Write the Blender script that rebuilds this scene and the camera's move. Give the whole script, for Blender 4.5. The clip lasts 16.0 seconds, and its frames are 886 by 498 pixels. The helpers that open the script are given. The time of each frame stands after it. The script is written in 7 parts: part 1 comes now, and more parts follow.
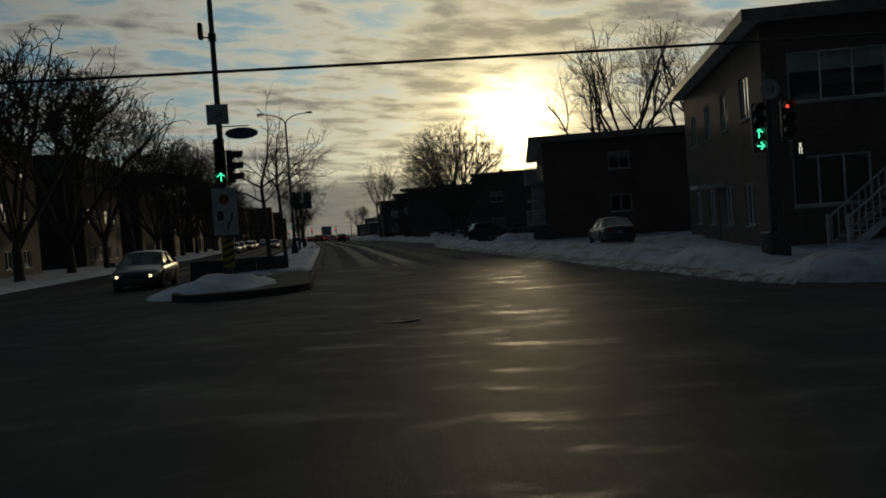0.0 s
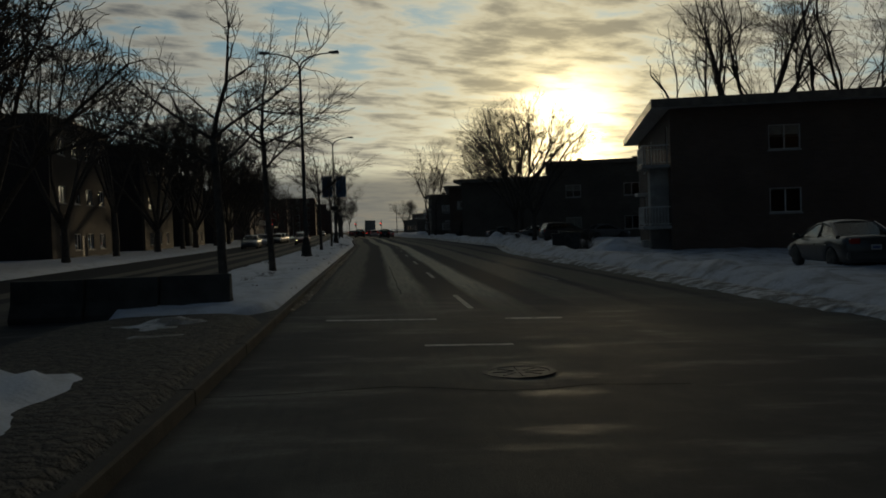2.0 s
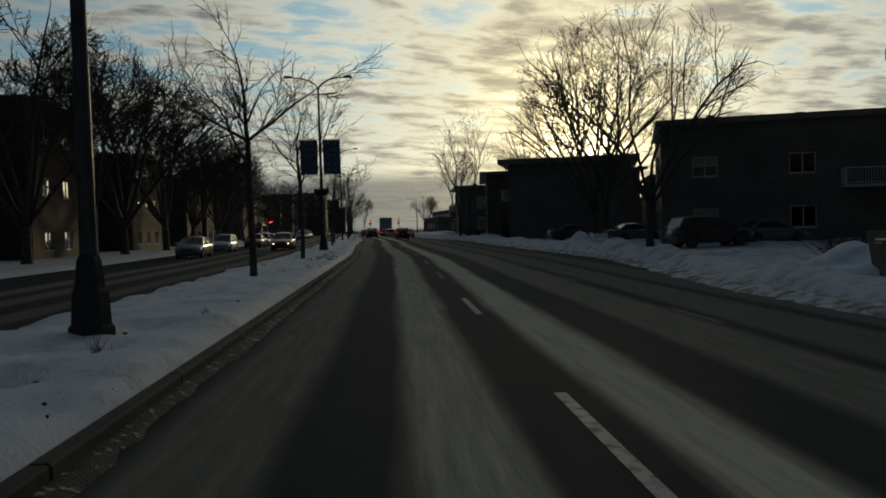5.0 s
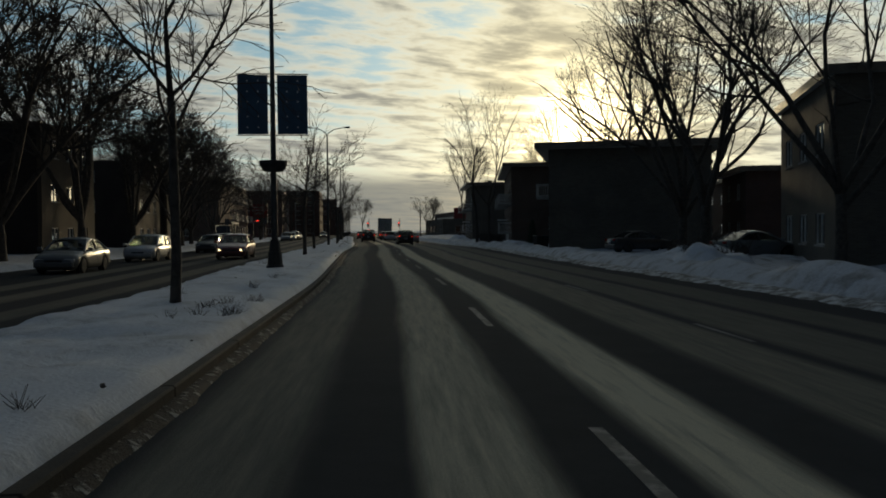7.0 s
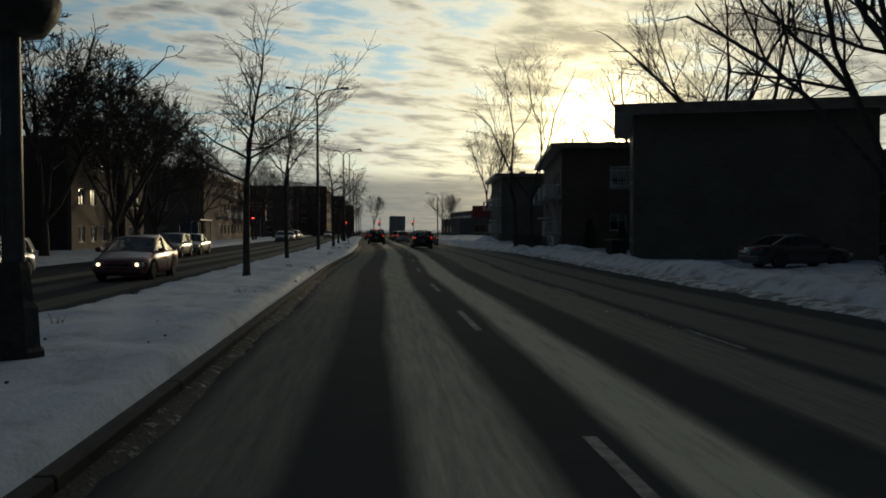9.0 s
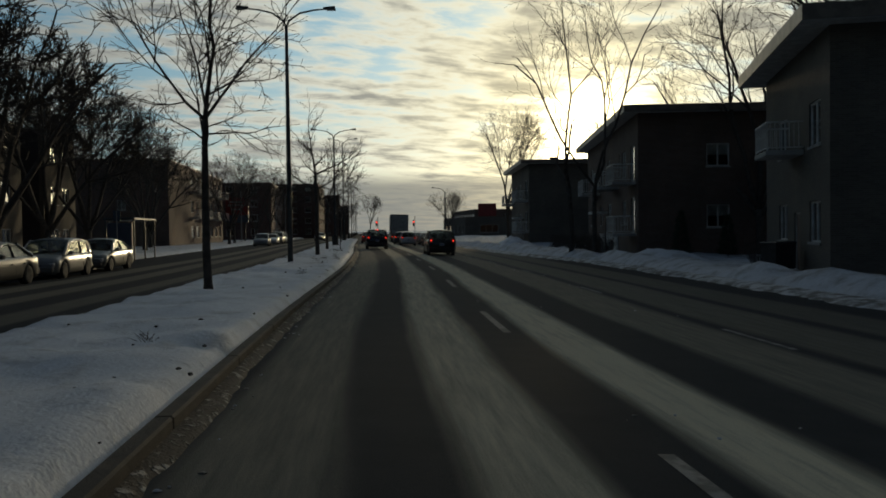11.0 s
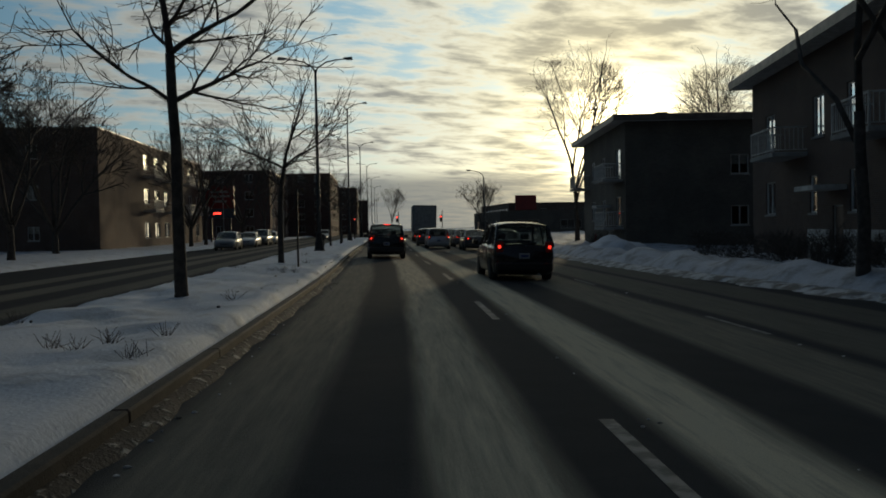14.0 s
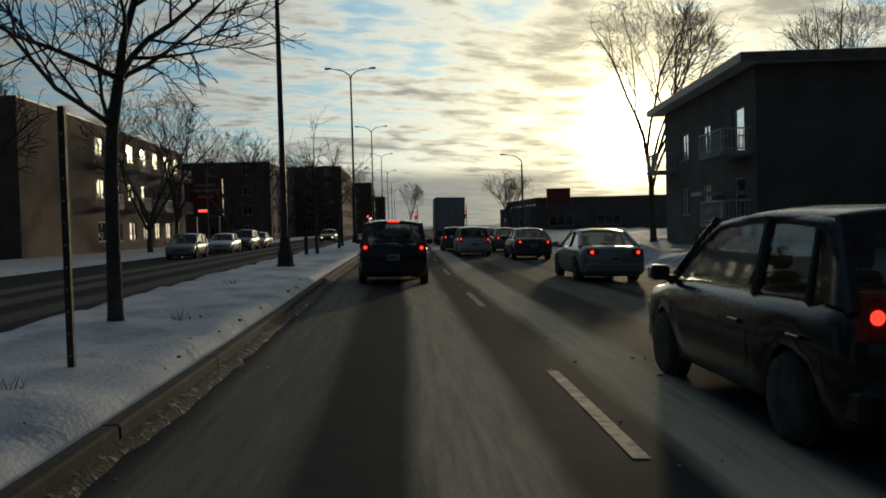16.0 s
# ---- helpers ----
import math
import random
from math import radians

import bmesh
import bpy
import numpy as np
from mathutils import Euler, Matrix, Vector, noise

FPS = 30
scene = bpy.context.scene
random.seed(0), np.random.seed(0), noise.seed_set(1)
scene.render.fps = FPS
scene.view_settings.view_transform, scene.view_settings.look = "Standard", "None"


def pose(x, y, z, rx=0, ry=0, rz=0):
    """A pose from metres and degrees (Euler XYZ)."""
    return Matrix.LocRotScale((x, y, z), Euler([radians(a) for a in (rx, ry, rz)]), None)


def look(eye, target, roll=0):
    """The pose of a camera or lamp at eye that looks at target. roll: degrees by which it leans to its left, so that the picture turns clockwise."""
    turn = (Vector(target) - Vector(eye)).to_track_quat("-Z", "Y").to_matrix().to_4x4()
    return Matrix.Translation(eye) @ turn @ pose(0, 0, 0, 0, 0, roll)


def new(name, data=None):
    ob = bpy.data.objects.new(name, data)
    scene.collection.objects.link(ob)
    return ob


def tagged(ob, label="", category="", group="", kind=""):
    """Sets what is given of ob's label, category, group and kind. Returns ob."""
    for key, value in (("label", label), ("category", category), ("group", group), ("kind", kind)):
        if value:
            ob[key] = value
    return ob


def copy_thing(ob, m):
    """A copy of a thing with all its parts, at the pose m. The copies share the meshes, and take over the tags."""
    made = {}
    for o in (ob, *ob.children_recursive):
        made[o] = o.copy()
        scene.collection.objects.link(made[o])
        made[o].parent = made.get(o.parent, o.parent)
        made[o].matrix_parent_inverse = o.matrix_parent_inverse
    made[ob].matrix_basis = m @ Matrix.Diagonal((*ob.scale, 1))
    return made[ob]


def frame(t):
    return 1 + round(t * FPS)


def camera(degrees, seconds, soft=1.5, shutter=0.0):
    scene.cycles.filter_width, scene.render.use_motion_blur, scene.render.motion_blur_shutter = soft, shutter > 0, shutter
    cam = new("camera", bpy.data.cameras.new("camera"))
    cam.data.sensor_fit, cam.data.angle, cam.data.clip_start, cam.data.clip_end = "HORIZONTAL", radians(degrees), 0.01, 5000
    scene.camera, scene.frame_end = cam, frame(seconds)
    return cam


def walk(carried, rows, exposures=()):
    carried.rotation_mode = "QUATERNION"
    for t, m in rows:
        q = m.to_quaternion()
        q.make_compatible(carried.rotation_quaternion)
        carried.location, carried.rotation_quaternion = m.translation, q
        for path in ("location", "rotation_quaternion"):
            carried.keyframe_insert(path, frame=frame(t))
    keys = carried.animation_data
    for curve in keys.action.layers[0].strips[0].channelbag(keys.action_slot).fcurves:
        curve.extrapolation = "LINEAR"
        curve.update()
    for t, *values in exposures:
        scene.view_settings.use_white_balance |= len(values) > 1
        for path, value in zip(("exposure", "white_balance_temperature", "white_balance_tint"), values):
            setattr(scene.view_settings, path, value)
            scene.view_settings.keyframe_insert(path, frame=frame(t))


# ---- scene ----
cam = camera(56.0, 16.0, soft=1.8)
PATH = [
    (0, (-1.249, -6.664, 1.543), (-0.975, -4.684, 1.489), -4.1),
    (0.5, (-0.911, -1.655, 1.45), (-0.687, 0.331, 1.375), -3.5),
    (1, (-0.763, 3.421, 1.504), (-0.57, 5.411, 1.453), -3.0),
    (1.5, (-0.532, 8.207, 1.504), (-0.355, 10.198, 1.444), -2.1),
    (2, (-0.123, 13.039, 1.574), (0.04, 15.031, 1.521), -1.9),
    (2.5, (0.215, 18.456, 1.53), (0.369, 20.449, 1.468), -2.5),
    (3, (0.314, 23.682, 1.524), (0.46, 25.676, 1.46), -2.7),
    (3.5, (0.302, 29.144, 1.51), (0.438, 31.139, 1.455), -2.8),
    (4, (0.335, 34.557, 1.506), (0.458, 36.552, 1.448), -2.6),
    (6.5, (0.083, 62.135, 1.49), (0.212, 64.131, 1.444), -0.7),
    (7, (0.13, 67.242, 1.532), (0.253, 69.237, 1.486), -0.6),
    (7.5, (0.177, 72.402, 1.59), (0.291, 74.398, 1.542), -0.7),
    (8, (0.163, 77.648, 1.558), (0.274, 79.645, 1.514), -0.4),
    (8.5, (0.105, 82.779, 1.59), (0.203, 84.776, 1.54), -0.9),
    (9, (0.114, 87.798, 1.595), (0.206, 89.796, 1.548), -0.2),
    (11.5, (-1.061, 112.833, 1.488), (-0.96, 114.83, 1.443), -0.9),
    (12, (-1.073, 118.394, 1.443), (-0.982, 120.392, 1.399), -0.8),
    (12.5, (-0.908, 123.298, 1.504), (-0.831, 125.296, 1.454), -0.9),
    (13, (-0.749, 128.268, 1.528), (-0.688, 130.266, 1.477), -1.1),
    (13.5, (-0.911, 132.84, 1.469), (-0.855, 134.839, 1.419), -1.2),
    (14, (-1.035, 137.68, 1.45), (-0.992, 139.679, 1.398), -1.1),
    (14.5, (-1.13, 142.435, 1.468), (-1.101, 144.434, 1.414), -1.1),
    (15, (-1.249, 147.085, 1.481), (-1.231, 149.084, 1.424), -1.2),
    (15.5, (-1.409, 151.562, 1.516), (-1.399, 153.561, 1.457), -1.4),
    (16, (-1.544, 155.935, 1.505), (-1.548, 157.934, 1.448), -1.6),
]
walk(cam, [(t, look(eye, target, roll)) for t, eye, target, roll in PATH],
     [(0, -0.20, 7100, 8), (1.5, -0.22, 7100, 8), (2.5, -0.06, 7100, 8), (4, 0.20, 6950, 7), (7, 0.38, 6900, 7), (8, 0.24, 6800, 7), (9, 0.45, 6900, 7), (12, 0.46, 6650, 7), (14, 0.42, 6600, 7), (16, 0.58, 6650, 7)])

# ---------------------------------------------------------------- light
SUN_AZ, SUN_EL = 13.0, 6.1           # degrees right of the street's heading, and above the horizon
sun_dir = Vector((math.sin(radians(SUN_AZ)) * math.cos(radians(SUN_EL)),
                  math.cos(radians(SUN_AZ)) * math.cos(radians(SUN_EL)), math.sin(radians(SUN_EL))))
sun = new("sun", bpy.data.lights.new("sun", "SUN"))
sun.data.energy, sun.data.angle, sun.data.color = 0.50, radians(2.0), (1.0, 0.80, 0.52)
sun.matrix_world = look((0, 0, 60), Vector((0, 0, 60)) - sun_dir)

world = bpy.data.worlds.new("winter_evening_sky")
scene.world = world
world.use_nodes = True


class Nodes:
    """Short hand for node trees."""

    def __init__(self, tree):
        self.t = tree
        tree.nodes.clear()

    def n(self, kind, **sets):
        node = self.t.nodes.new(kind)
        for k, v in sets.items():
            if k == "operation":
                node.operation = v
            elif k == "blend":
                node.blend_type = v
            elif k == "sky":
                node.sky_type = v
            elif k == "dims":
                node.noise_dimensions = v
            elif k == "data":
                node.data_type = v
        return node

    def link(self, a, b):
        self.t.links.new(a, b)

    def put(self, sock, v):
        if isinstance(v, bpy.types.NodeSocket):
            self.link(v, sock)
        elif isinstance(v, (tuple, list)) and len(v) == 3 and sock.type == "RGBA":
            sock.default_value = (*v, 1)
        else:
            sock.default_value = v

    def math(self, op, a, b=0.0, c=0.0, clamp=False):
        m = self.n("ShaderNodeMath", operation=op)
        m.use_clamp = clamp
        for i, v in enumerate((a, b, c)):
            self.put(m.inputs[i], v)
        return m.outputs[0]

    def vmath(self, op, a, b=(0, 0, 0)):
        m = self.n("ShaderNodeVectorMath", operation=op)
        self.put(m.inputs[0], a)
        self.put(m.inputs[1], b)
        return m.outputs["Value"] if op == "DOT_PRODUCT" else m.outputs[0]

    def mix(self, f, a, b, blend="MIX"):
        m = self.n("ShaderNodeMixRGB", blend=blend)
        self.put(m.inputs[0], f)
        self.put(m.inputs[1], a)
        self.put(m.inputs[2], b)
        return m.outputs[0]

    def noise(self, vec, scale, detail=4.0, rough=0.55, distort=0.0):
        m = self.n("ShaderNodeTexNoise")
        if vec is not None:
            self.link(vec, m.inputs["Vector"])
        m.inputs["Scale"].default_value = scale
        m.inputs["Detail"].default_value = detail
        m.inputs["Roughness"].default_value = rough
        m.inputs["Distortion"].default_value = distort
        return m.outputs["Fac"]

    def step(self, v, lo, hi):
        """0 below lo, 1 above hi, smooth between."""
        m = self.n("ShaderNodeMapRange")
        m.interpolation_type = "SMOOTHSTEP"
        self.put(m.inputs["Value"], v)
        m.inputs["From Min"].default_value, m.inputs["From Max"].default_value = lo, hi
        return m.outputs[0]


def build_world():
    k = Nodes(world.node_tree)
    d = k.n("ShaderNodeTexCoord").outputs["Generated"]
    s = k.n("ShaderNodeSeparateXYZ")
    k.link(d, s.inputs[0])
    z = k.math("MAXIMUM", s.outputs["Z"], 0.0)
    zz = k.math("ADD", z, 0.10)
    # the cloud sheet lies in one level, so it crowds together towards the horizon
    px, py = k.math("DIVIDE", s.outputs["X"], zz), k.math("DIVIDE", s.outputs["Y"], zz)
    c = k.n("ShaderNodeCombineXYZ")
    k.link(k.math("ADD", k.math("MULTIPLY", px, 0.95), k.math("MULTIPLY", py, 0.25)), c.inputs[0])
    k.link(k.math("SUBTRACT", py, k.math("MULTIPLY", px, 0.30)), c.inputs[1])
    p = c.outputs[0]
    # ripples lie across the view
    rip = k.n("ShaderNodeCombineXYZ")
    k.link(k.math("ADD", k.math("MULTIPLY", px, 0.80), k.math("MULTIPLY", py, 0.20)), rip.inputs[0])
    k.link(k.math("SUBTRACT", k.math("MULTIPLY", py, 1.2), k.math("MULTIPLY", px, 0.40)), rip.inputs[1])
    fine = k.noise(rip.outputs[0], 4.4, 6.0, 0.58, 0.2)
    mid = k.noise(p, 2.3, 3.0, 0.5, 0.5)
    big = k.noise(p, 1.1, 2.0, 0.5, 0.2)
    body = k.math("ADD", k.math("MULTIPLY", fine, 0.62), k.math("ADD", k.math("MULTIPLY", mid, 0.24), k.math("MULTIPLY", big, 0.21)))
    # the sheet is thinner, with more blue gaps, to the left of the street
    body = k.math("ADD", body, k.math("MULTIPLY", k.math("MINIMUM", k.math("SUBTRACT", s.outputs["X"], 0.02), 0.12), 0.13))
    cover = k.step(body, 0.40, 0.56)
    dark = k.step(body, 0.49, 0.67)
    near = k.math("MAXIMUM", k.vmath("DOT_PRODUCT", d, tuple(sun_dir)), 0.0)
    g1 = k.math("POWER", near, 4.6)
    g2 = k.math("POWER", near, 30.0)
    g3 = k.math("POWER", near, 230.0)
    g4 = k.math("POWER", near, 900.0)
    sky = k.n("ShaderNodeTexSky", sky="NISHITA")
    sky.sun_disc, sky.sun_elevation, sky.sun_rotation = False, radians(SUN_EL), radians(SUN_AZ)
    clear = k.mix(1.0, sky.outputs[0], (0.055, 0.065, 0.08), "MULTIPLY")
    clear = k.mix(0.62, clear, k.mix(g1, (0.014, 0.032, 0.060), (0.17, 0.42, 0.60)))
    # thin cloud glows towards the sun and greys away from it
    thin = k.mix(g1, (0.022, 0.027, 0.035), (0.62, 0.63, 0.575))
    thin = k.mix(g2, thin, (0.80, 0.72, 0.48))
    thick = k.mix(g1, (0.011, 0.0155, 0.023), (0.20, 0.225, 0.245))
    thick = k.mix(g2, thick, (0.40, 0.36, 0.255))
    cloud = k.mix(dark, thin, thick)
    col = k.mix(cover, clear, cloud)
    # slaty bank low over the horizon, broken into streaks above
    streak = k.noise(p, 1.1, 3.0, 0.5, 0.3)
    low = k.math("SUBTRACT", k.math("MULTIPLY", k.step(z, 0.16, 0.06), k.step(streak, 0.50, 0.58)), k.math("MULTIPLY", g2, 1.4), clamp=True)
    col = k.mix(k.math("MULTIPLY", low, 0.7), col, k.mix(g1, (0.03, 0.03, 0.033), (0.20, 0.20, 0.20)))
    bank = k.math("MULTIPLY", k.step(z, 0.075, 0.050), 0.90)
    col = k.mix(k.math("SUBTRACT", bank, k.math("MULTIPLY", g3, 0.6), clamp=True), col, k.mix(g1, (0.03, 0.033, 0.037), k.mix(g2, (0.15, 0.17, 0.185), (0.28, 0.26, 0.21))))
    veil = k.math("SUBTRACT", 1.0, k.math("MULTIPLY", dark, 0.55))
    halo = k.mix(1.0, (0.91, 0.74, 0.38), k.math("MULTIPLY", k.math("MULTIPLY", g3, 0.62), veil), "MULTIPLY")
    core = k.mix(1.0, (1.0, 0.85, 0.52), k.math("MULTIPLY", k.math("MULTIPLY", g4, 5.0), veil), "MULTIPLY")
    col = k.mix(1.0, k.mix(1.0, col, halo, "ADD"), core, "ADD")
    bg = k.n("ShaderNodeBackground")
    k.link(col, bg.inputs["Color"])
    bg.inputs["Strength"].default_value = 1.0
    out = k.n("ShaderNodeOutputWorld")
    k.link(bg.outputs[0], out.inputs[0])


build_world()

# ---------------------------------------------------------------- materials


def material(name, c1, c2=None, scale=3.0, rough=0.7, metal=0.0, bump=0.0, bump_scale=40.0, spread=(0.35, 0.65), spec=0.5, rough2=None, emit=None, random_tint=0.0):
    """A surface that wanders between two colours at one scale, with a finer grain in colour and relief."""
    m = bpy.data.materials.new(name)
    m.use_nodes = True
    k = Nodes(m.node_tree)
    out, b = k.n("ShaderNodeOutputMaterial"), k.n("ShaderNodeBsdfPrincipled")
    k.link(b.outputs[0], out.inputs[0])
    co = k.n("ShaderNodeTexCoord").outputs["Object"]
    c2 = c2 or tuple(v * 0.75 for v in c1)
    f = k.step(k.noise(co, scale, 5.0), *spread)
    col = k.mix(f, c1, c2)
    grain = k.noise(co, bump_scale, 3.0, 0.6)
    col = k.mix(0.5, col, k.mix(grain, (0.55, 0.55, 0.55), (1.35, 1.35, 1.35)), "MULTIPLY")
    col = k.mix(1.0, col, (1.25, 1.25, 1.25), "MULTIPLY")
    if random_tint:
        r = k.n("ShaderNodeObjectInfo").outputs["Random"]
        col = k.mix(random_tint, col, k.mix(r, (0.6, 0.6, 0.6), (1.4, 1.35, 1.3)), "MULTIPLY")
    k.link(col, b.inputs["Base Color"])
    b.inputs["Metallic"].default_value = metal
    b.inputs["Specular IOR Level"].default_value = spec
    if rough2 is not None:
        k.link(k.math("ADD", k.math("MULTIPLY", f, rough2 - rough), rough), b.inputs["Roughness"])
    else:
        b.inputs["Roughness"].default_value = rough
    if bump:
        bn = k.n("ShaderNodeBump")
        bn.inputs["Strength"].default_value = 1.0
        bn.inputs["Distance"].default_value = bump
        k.link(k.math("ADD", grain, k.math("MULTIPLY", f, 1.5)), bn.inputs["Height"])
        k.link(bn.outputs[0], b.inputs["Normal"])
    if emit:
        b.inputs["Emission Color"].default_value = (*emit[:3], 1)
        b.inputs["Emission Strength"].default_value = emit[3]
    return m


def brick_material(name, c1, c2, mortar, rough=0.85):
    """Brickwork at real size on upright walls of any heading: courses by height, bricks along the wall."""
    m = bpy.data.materials.new(name)
    m.use_nodes = True
    k = Nodes(m.node_tree)
    out, b = k.n("ShaderNodeOutputMaterial"), k.n("ShaderNodeBsdfPrincipled")
    k.link(b.outputs[0], out.inputs[0])
    s = k.n("ShaderNodeSeparateXYZ")
    co = k.n("ShaderNodeTexCoord").outputs["Object"]
    k.link(co, s.inputs[0])
    c = k.n("ShaderNodeCombineXYZ")
    k.link(k.math("ADD", s.outputs["X"], s.outputs["Y"]), c.inputs[0])
    k.link(s.outputs["Z"], c.inputs[1])
    t = k.n("ShaderNodeTexBrick")
    k.link(c.outputs[0], t.inputs["Vector"])
    t.inputs["Color1"].default_value, t.inputs["Color2"].default_value, t.inputs["Mortar"].default_value = (*c1, 1), (*c2, 1), (*mortar, 1)
    t.inputs["Scale"].default_value = 1.0
    t.inputs["Brick Width"].default_value, t.inputs["Row Height"].default_value, t.inputs["Mortar Size"].default_value = 0.21, 0.067, 0.006
    stain = k.step(k.noise(co, 0.45, 4.0), 0.35, 0.7)
    col = k.mix(0.45, t.outputs["Color"], k.mix(stain, (0.6, 0.6, 0.6), (1.25, 1.22, 1.18)), "MULTIPLY")
    k.link(col, b.inputs["Base Color"])
    b.inputs["Roughness"].default_value = rough
    bn = k.n("ShaderNodeBump")
    bn.inputs["Distance"].default_value = 0.01
    k.link(k.math("SUBTRACT", 1.0, t.outputs["Fac"]), bn.inputs["Height"])
    k.link(bn.outputs[0], b.inputs["Normal"])
    return m


def glass_material(name, tint, rough=0.02):
    m = bpy.data.materials.new(name)
    m.use_nodes = True
    k = Nodes(m.node_tree)
    out, b = k.n("ShaderNodeOutputMaterial"), k.n("ShaderNodeBsdfPrincipled")
    k.link(b.outputs[0], out.inputs[0])
    b.inputs["Base Color"].default_value = (*tint, 1)
    b.inputs["Roughness"].default_value = rough
    b.inputs["Transmission Weight"].default_value = 1.0
    b.inputs["IOR"].default_value = 1.45
    return m


def paint_material(name, col, dirt=(0.20, 0.19, 0.17), salt=0.45, rough=0.28):
    """Car paint with a clear coat, dulled by road salt in patches."""
    m = bpy.data.materials.new(name)
    m.use_nodes = True
    k = Nodes(m.node_tree)
    out, b = k.n("ShaderNodeOutputMaterial"), k.n("ShaderNodeBsdfPrincipled")
    k.link(b.outputs[0], out.inputs[0])
    co = k.n("ShaderNodeTexCoord").outputs["Object"]
    s = k.n("ShaderNodeSeparateXYZ")
    k.link(co, s.inputs[0])
    blot = k.step(k.noise(co, 2.2, 6.0, 0.65), 0.38, 0.72)
    splash = k.step(k.math("ADD", s.outputs["Z"], k.math("MULTIPLY", k.noise(co, 5.0, 4.0), 0.5)), 0.95, 0.45)
    f = k.math("MULTIPLY", k.math("MAXIMUM", k.math("MULTIPLY", blot, 0.45), splash), salt)
    k.link(k.mix(f, col, dirt), b.inputs["Base Color"])
    k.link(k.math("ADD", k.math("MULTIPLY", f, 0.6), rough), b.inputs["Roughness"])
    b.inputs["Metallic"].default_value = 0.25
    b.inputs["Coat Weight"].default_value = 0.4
    b.inputs["Coat Roughness"].default_value = 0.12
    return m


def road_material():
    """Asphalt with salt dried in long strips between the tyre tracks, dark damp tracks, patches and cracks. The map's first axis runs across the street."""
    m = bpy.data.materials.new("salted_asphalt")
    m.use_nodes = True
    k = Nodes(m.node_tree)
    out, b = k.n("ShaderNodeOutputMaterial"), k.n("ShaderNodeBsdfPrincipled")
    k.link(b.outputs[0], out.inputs[0])
    uv = k.n("ShaderNodeUVMap")
    uv.uv_map = "across"
    s = k.n("ShaderNodeSeparateXYZ")
    k.link(uv.outputs[0], s.inputs[0])
    co = k.n("ShaderNodeTexCoord").outputs["Object"]
    stretch = k.n("ShaderNodeMapping")
    stretch.inputs["Scale"].default_value = (1.0, 0.06, 1.0)
    k.link(uv.outputs[0], stretch.inputs["Vector"])
    wander = k.math("SUBTRACT", k.noise(stretch.outputs[0], 1.3, 3.0), 0.5)
    x = k.math("ADD", s.outputs["X"], k.math("MULTIPLY", wander, 0.42))
    salt = None
    for lo, hi, w in ((-1.45, -0.62, 0.26), (0.36, 1.06, 0.78), (2.12, 2.80, 1.1), (3.95, 5.2, 0.27), (5.7, 7.1, 0.18), (7.6, 9.0, 0.14), (-9.6, -8.7, 0.18), (-7.5, -6.7, 0.15), (-11.6, -10.6, 0.2)):
        band = k.math("MULTIPLY", k.math("MULTIPLY", k.step(x, lo - 0.20, lo + 0.12), k.step(x, hi + 0.22, hi - 0.12)), w)
        salt = band if salt is None else k.math("MAXIMUM", salt, band)
    lanes = k.step(s.outputs["Y"], 26.0, 40.0)
    salt = k.math("MULTIPLY", salt, lanes)
    patch = k.step(k.noise(co, 0.35, 5.0), 0.42, 0.66)
    salt = k.math("MULTIPLY", k.math("ADD", salt, k.math("MULTIPLY", k.math("SUBTRACT", 1.0, lanes), k.math("MULTIPLY", patch, 0.07))), k.math("ADD", k.math("MULTIPLY", k.noise(stretch.outputs[0], 9.0, 6.0, 0.7), 1.7), 0.05), clamp=True)
    grain = k.noise(co, 90.0, 2.0)
    mottled = k.noise(co, 1.6, 6.0, 0.6)
    dark = k.mix(mottled, (0.044, 0.047, 0.050), (0.086, 0.087, 0.087))
    col = k.mix(salt, dark, (0.72, 0.655, 0.49))
    col = k.mix(0.5, col, k.mix(grain, (0.4, 0.4, 0.4), (1.6, 1.6, 1.6)), "MULTIPLY")
    k.link(col, b.inputs["Base Color"])
    ruts = k.n("ShaderNodeMapping")
    ruts.inputs["Scale"].default_value = (0.35, 1.0, 1.0)
    k.link(co, ruts.inputs["Vector"])
    wet = k.math("MULTIPLY", k.step(k.noise(ruts.outputs[0], 1.5, 6.0, 0.68), 0.50, 0.66), k.math("SUBTRACT", 1.0, lanes))
    damp = k.math("ADD", k.math("MULTIPLY", salt, 0.25), k.math("ADD", k.math("ADD", 0.60, k.math("MULTIPLY", lanes, 0.06)), k.math("MULTIPLY", mottled, 0.16)))
    k.link(k.math("SUBTRACT", damp, k.math("MULTIPLY", wet, 0.20)), b.inputs["Roughness"])
    k.link(k.math("ADD", k.math("SUBTRACT", 0.035, k.math("MULTIPLY", lanes, 0.022)), k.math("ADD", k.math("MULTIPLY", salt, 0.12), k.math("MULTIPLY", wet, 0.025))), b.inputs["Specular IOR Level"])
    bn = k.n("ShaderNodeBump")
    bn.inputs["Distance"].default_value = 0.006
    k.link(k.math("ADD", grain, mottled), bn.inputs["Height"])
    k.link(bn.outputs[0], b.inputs["Normal"])
    return m


